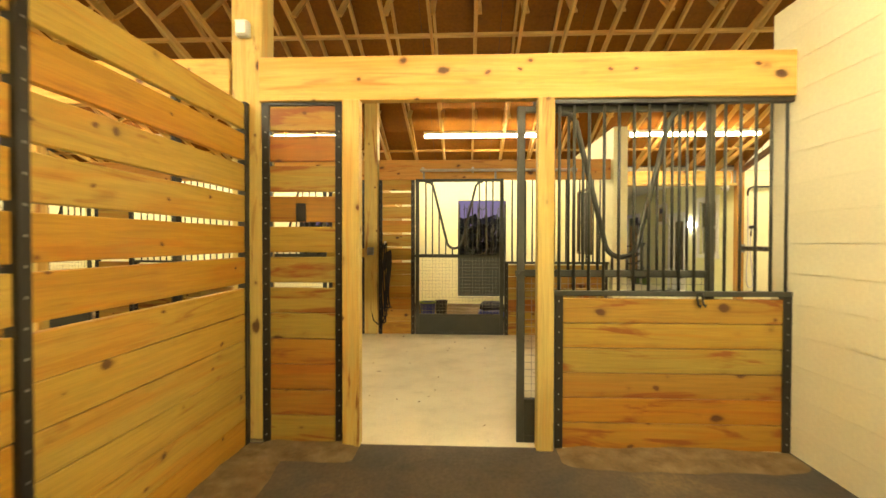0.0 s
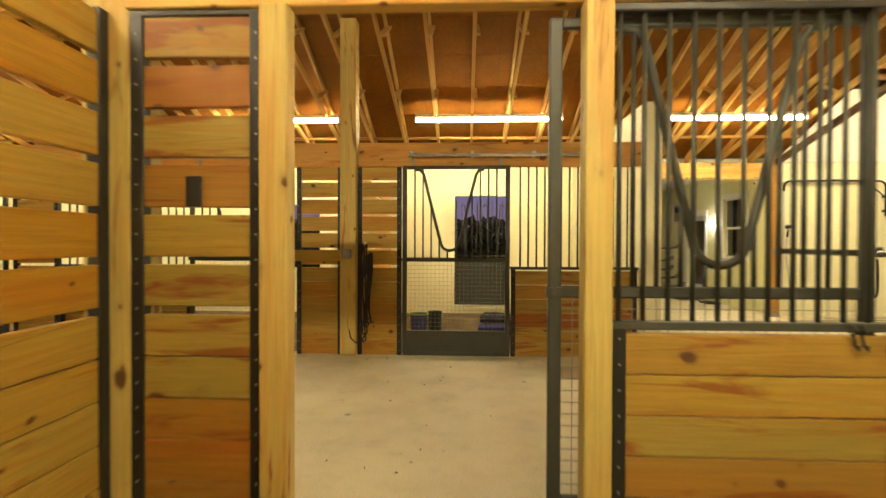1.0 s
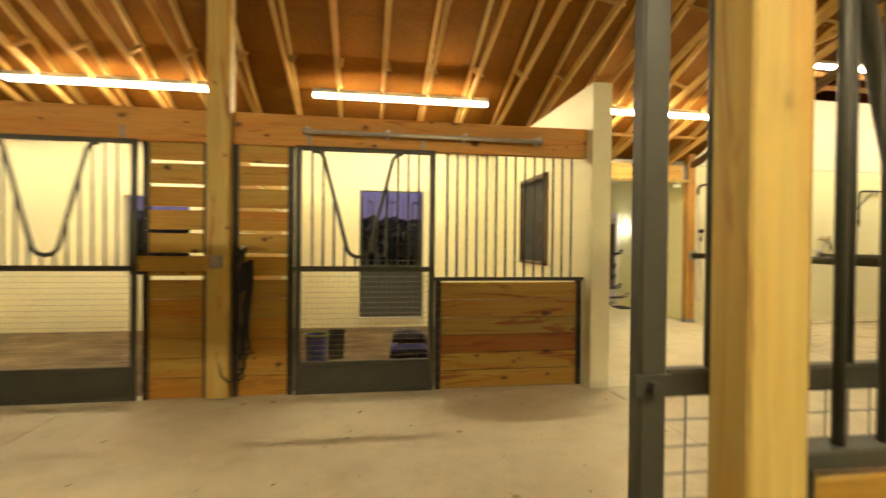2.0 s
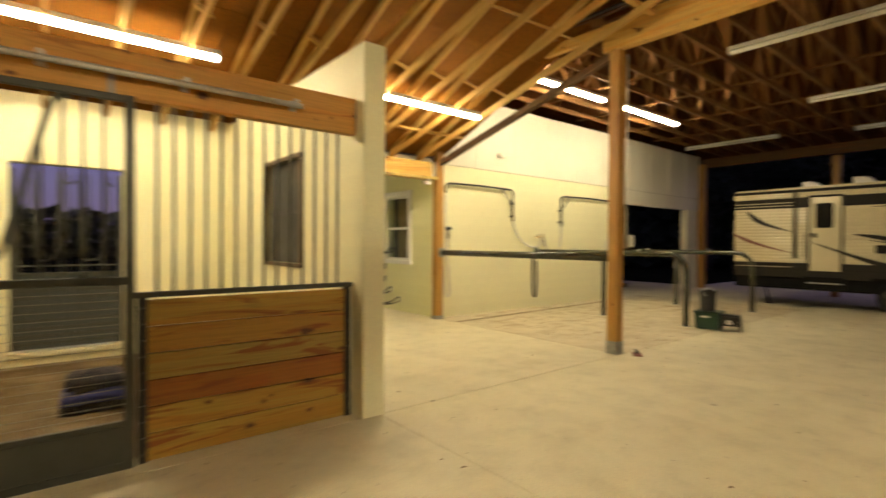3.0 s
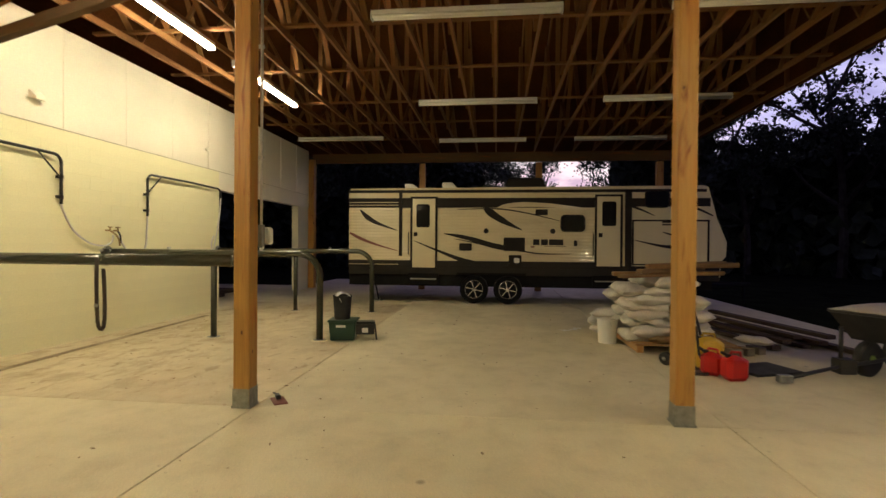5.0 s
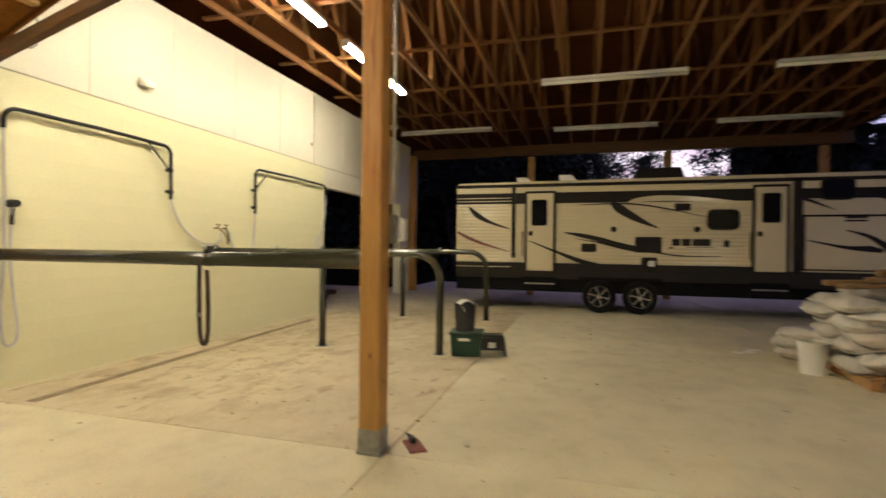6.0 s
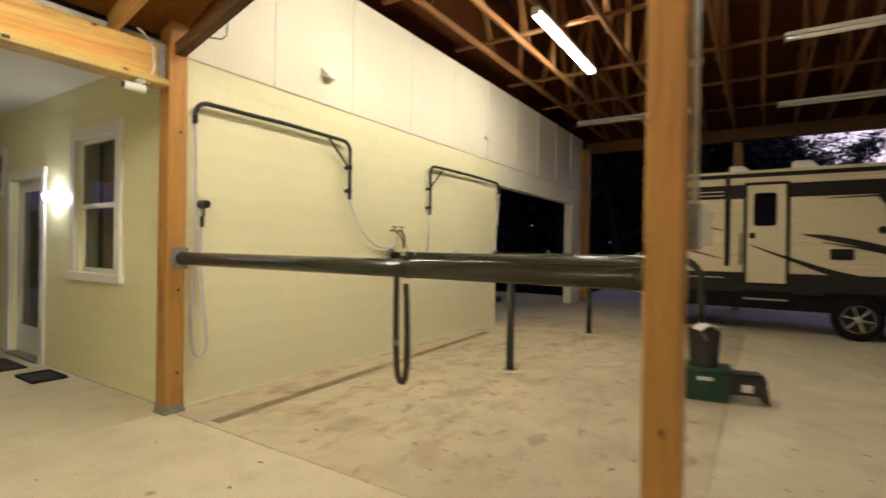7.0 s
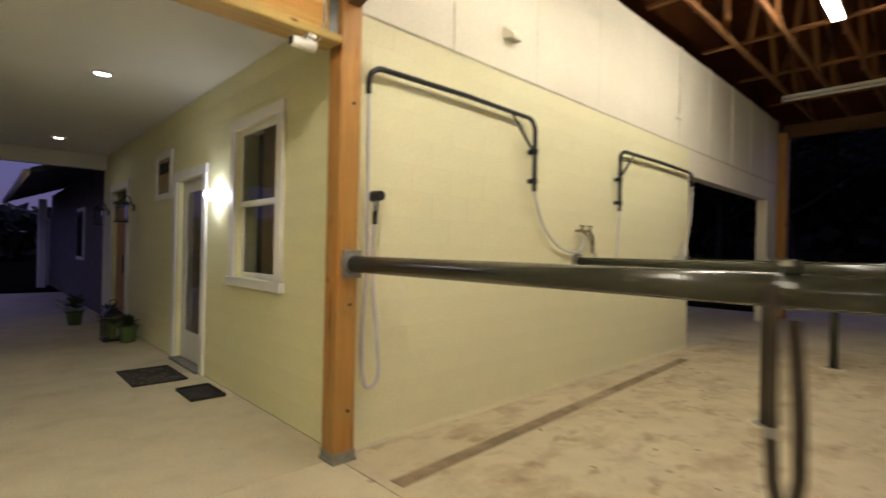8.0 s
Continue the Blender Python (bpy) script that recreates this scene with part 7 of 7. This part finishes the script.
g = bmesh.new()
v = [g.verts.new(q) for q in ((5.9, -0.14, 4.44), (18.2, -0.14, 4.44), (12.0, -0.14, 7.04))]
w = [g.verts.new(q) for q in ((5.9, -0.18, 4.44), (18.2, -0.18, 4.44), (12.0, -0.18, 7.04))]
g.faces.new(v)
g.faces.new(w[::-1])
for i in range(3):
    g.faces.new((v[i], w[i], w[(i + 1) % 3], v[(i + 1) % 3]))
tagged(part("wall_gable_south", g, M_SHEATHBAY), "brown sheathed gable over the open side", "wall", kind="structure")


g = bmesh.new()
q = [(6.20, 3.0, 4.56), (6.20, 8.2, 4.56), (6.20, 5.6, 5.65)]
v = [g.verts.new(p) for p in q]
w = [g.verts.new((p[0] + 0.03, p[1], p[2])) for p in q]
g.faces.new(v)
g.faces.new(w[::-1])
for i in range(3):
    g.faces.new((v[i], w[i], w[(i + 1) % 3], v[(i + 1) % 3]))
tagged(part("wall_gable_upper", g, M_SHEATH), "brown sheathed gable at the end of the stall roof", "wall", kind="structure")

# ---------------------------------------------------------------- trees
M_BARK = plain("dark_bark", (0.05, 0.038, 0.028), 0.9, vary=0.4, scale=3)
M_CROWN = plain("dusk_foliage", (0.03, 0.042, 0.017), 0.9, vary=0.5, scale=2)


def tree(p, h, spread, seed, leaves, label):
    t = thing("tree", p, label, "tree", "trees round the barn")
    r = random.Random(seed)
    b = bmesh.new()
    tips = []

    def limb(a, d, length, r0, depth):
        pts = [a]
        dd = d.copy()
        n = 5
        for i in range(n):
            dd = (dd + Vector((r.uniform(-0.18, 0.18), r.uniform(-0.18, 0.18), r.uniform(-0.04, 0.12)))).normalized()
            pts.append(pts[-1] + dd * length / n)
        rings = []
        for i, q in enumerate(pts):
            rad = r0 * (1 - 0.75 * i / n)
            u = dd.cross(Vector((0.3, 0.9, 0.1))).normalized()
            w_ = dd.cross(u)
            rings.append([b.verts.new(q + rad * (math.cos(1.0472 * k) * u + math.sin(1.0472 * k) * w_)) for k in range(6)])
        for x, y in zip(rings, rings[1:]):
            for k in range(6):
                b.faces.new((x[k], x[(k + 1) % 6], y[(k + 1) % 6], y[k]))
        tips.append((pts[-1], length))
        if depth:
            for i in range(2, n + 1):
                for _ in range(2 if depth > 1 else 1):
                    a_ = r.uniform(0, 6.28)
                    nd = (dd * 0.5 + Vector((math.cos(a_), math.sin(a_), r.uniform(0.0, 0.7)))).normalized()
                    limb(pts[i], nd, length * r.uniform(0.38, 0.6) * spread, r0 * 0.42, depth - 1)

    limb(Vector((0, 0, -0.1)), Vector((0, 0, 1)), h * 0.7, h * 0.022, 2)
    part("trunk", b, M_BARK, t)
    verts, faces = [], []
    ends = [q for q in tips if q[1] < h * 0.3]
    clumps = []
    for c, l in ends:
        for _ in range(3):
            clumps.append((c + Vector((r.gauss(0, l * 0.3), r.gauss(0, l * 0.3), r.gauss(0, l * 0.2))), r.uniform(0.12, 0.24) * l))
    for i in range(leaves):
        c, sg_ = clumps[i % len(clumps)]
        c = c + Vector((r.gauss(0, sg_), r.gauss(0, sg_), r.gauss(0, sg_ * 0.6)))
        z = r.uniform(0.06, 0.15) * h / 12
        u = Vector((r.uniform(-1, 1), r.uniform(-1, 1), r.uniform(-1, 1))).normalized()
        w_ = u.cross(Vector((r.uniform(-1, 1), r.uniform(-1, 1), r.uniform(-1, 1)))).normalized()
        k = len(verts)
        verts += [c - u * z, c - w_ * z * 0.6, c + u * z, c + w_ * z * 0.6]
        faces.append((k, k + 1, k + 2, k + 3))
    me = bpy.data.meshes.new("crown")
    me.from_pydata(verts, [], faces)
    me.materials.append(M_CROWN)
    part("crown", me, None, t)
    return t


TREE_LABEL = "tall dark leafy tree against the dusk sky"
protos = [tree((33, 14.0, -0.06), 13, 1.0, 1, 11000, TREE_LABEL), tree((34, -6.5, -0.06), 11, 1.1, 2, 11000, TREE_LABEL), tree((29, -12.0, -0.06), 13, 0.95, 3, 11000, TREE_LABEL)]
rng = random.Random(21)
for i in range(30):
    a = radians(-75 + i * 5.0 + rng.uniform(-1, 1))
    far = 26 + 12 * (i % 3) / 2
    x, y = 10 + far * math.cos(a) + rng.uniform(-1.5, 1.5), 5 + far * math.sin(a) + rng.uniform(-1.5, 1.5)
    heading = math.degrees(math.atan2(y - 5.5, x - 2.5))
    if (x < 24 and -8 < y < 30) or -13 < heading < 1 or (heading < -13 and i % 2 == 0):
        continue
    copy_thing(rng.choice(protos), pose(x, y, -0.06, 0, 0, rng.uniform(0, 360)) @ Matrix.Scale(rng.uniform(0.85, 1.25) * (0.66 if heading < -18 else 1.0), 4))
# thin branches across the gap in the woods
for x, y, s in ((50.0, 3.5, 0.75), (55.0, 6.5, 0.8), (46.0, -8.5, 0.85), (52.0, 0.0, 0.85)):
    copy_thing(protos[1], pose(x, y, -0.06, 0, 0, x * 20) @ Matrix.Scale(s, 4))
for i in range(24):
    copy_thing(rng.choice(protos), pose(-32 + i * 3.0 + rng.uniform(-1, 1), 64 + rng.uniform(-3, 3), -0.06, 0, 0, rng.uniform(0, 360)) @ Matrix.Scale(rng.uniform(0.24, 0.33), 4))


def undergrowth(name, count, place, label):
    """A dense dark band of leaf clumps, too many to count."""
    verts, faces = [], []
    r = random.Random(count)
    for i in range(count):
        c = place(r)
        z = r.uniform(0.3, 0.75)
        u = Vector((r.uniform(-1, 1), r.uniform(-1, 1), r.uniform(-1, 1))).normalized()
        w_ = u.cross(Vector((r.uniform(-1, 1), r.uniform(-1, 1), r.uniform(-1, 1)))).normalized()
        k = len(verts)
        verts += [c - u * z, c - w_ * z * 0.7, c + u * z, c + w_ * z * 0.7]
        faces.append((k, k + 1, k + 2, k + 3))
    me = bpy.data.meshes.new(name)
    me.from_pydata(verts, [], faces)
    me.materials.append(M_CROWN)
    return tagged(part(name, me), label, "undergrowth", kind="stuff")


def east_wood(r):
    a = r.uniform(-80, 80)
    rad = r.uniform(25, 37)
    p = Vector((10 + rad * math.cos(radians(a)), 5 + rad * math.sin(radians(a)), 0))
    heading = math.degrees(math.atan2(p.y - 5.5, p.x - 2.5))
    top = 4.6 if -13 < heading < 1.5 else (7.4 if heading < -18 else 9.5)
    top += 1.6 * noise.noise(Vector((heading * 0.25, 0.0, 3.0)))
    p.z = r.uniform(0, top)
    return p


def north_wood(r):
    x = r.uniform(-45, 50)
    top = 4.0 + 1.3 * noise.noise(Vector((x * 0.5, 1.0, 5.0)))
    return Vector((x, r.uniform(56, 64), r.uniform(0, top)))


undergrowth("brush", 30000, east_wood, "dark woods and undergrowth beyond the parked trailer")
undergrowth("hedge", 9000, north_wood, "dark line of woods beyond the stalls")

# afterglow low in the sky behind the gap in the woods
gm = bpy.data.materials.new("afterglow")
gm.use_nodes = True
nt = gm.node_tree
nt.nodes.remove(nt.nodes["Principled BSDF"])
em = nt.nodes.new("ShaderNodeEmission")
v = coords(nt, (0.02, 0.05, 0.16))
cl = noise_tex(nt, v, 1.6, 4, 0.5)
pink = ramp(nt, cl, [(0.35, (0.62, 0.42, 0.52)), (0.5, (0.95, 0.72, 0.74)), (0.65, (1.0, 0.86, 0.84))])
lilac = ramp(nt, cl, [(0.35, (0.40, 0.36, 0.60)), (0.65, (0.58, 0.53, 0.78))])
sep = nt.nodes.new("ShaderNodeSeparateXYZ")
nt.links.new(coords(nt, (1, 1, 1)), sep.inputs[0])
fade = nt.nodes.new("ShaderNodeMapRange")
fade.inputs[1].default_value, fade.inputs[2].default_value = -25.0, -60.0
nt.links.new(sep.outputs[1], fade.inputs[0])
nt.links.new(mix(nt, fade.outputs[0], pink, lilac), em.inputs[0])
em.inputs[1].default_value = 1.25
nt.links.new(em.outputs[0], nt.nodes["Material Output"].inputs[0])
tagged(part("backdrop", box_bm(130, 130.5, -190, 22, -0.06, 75), gm), "pink and lilac afterglow low in the dusk sky", "sky", kind="structure")
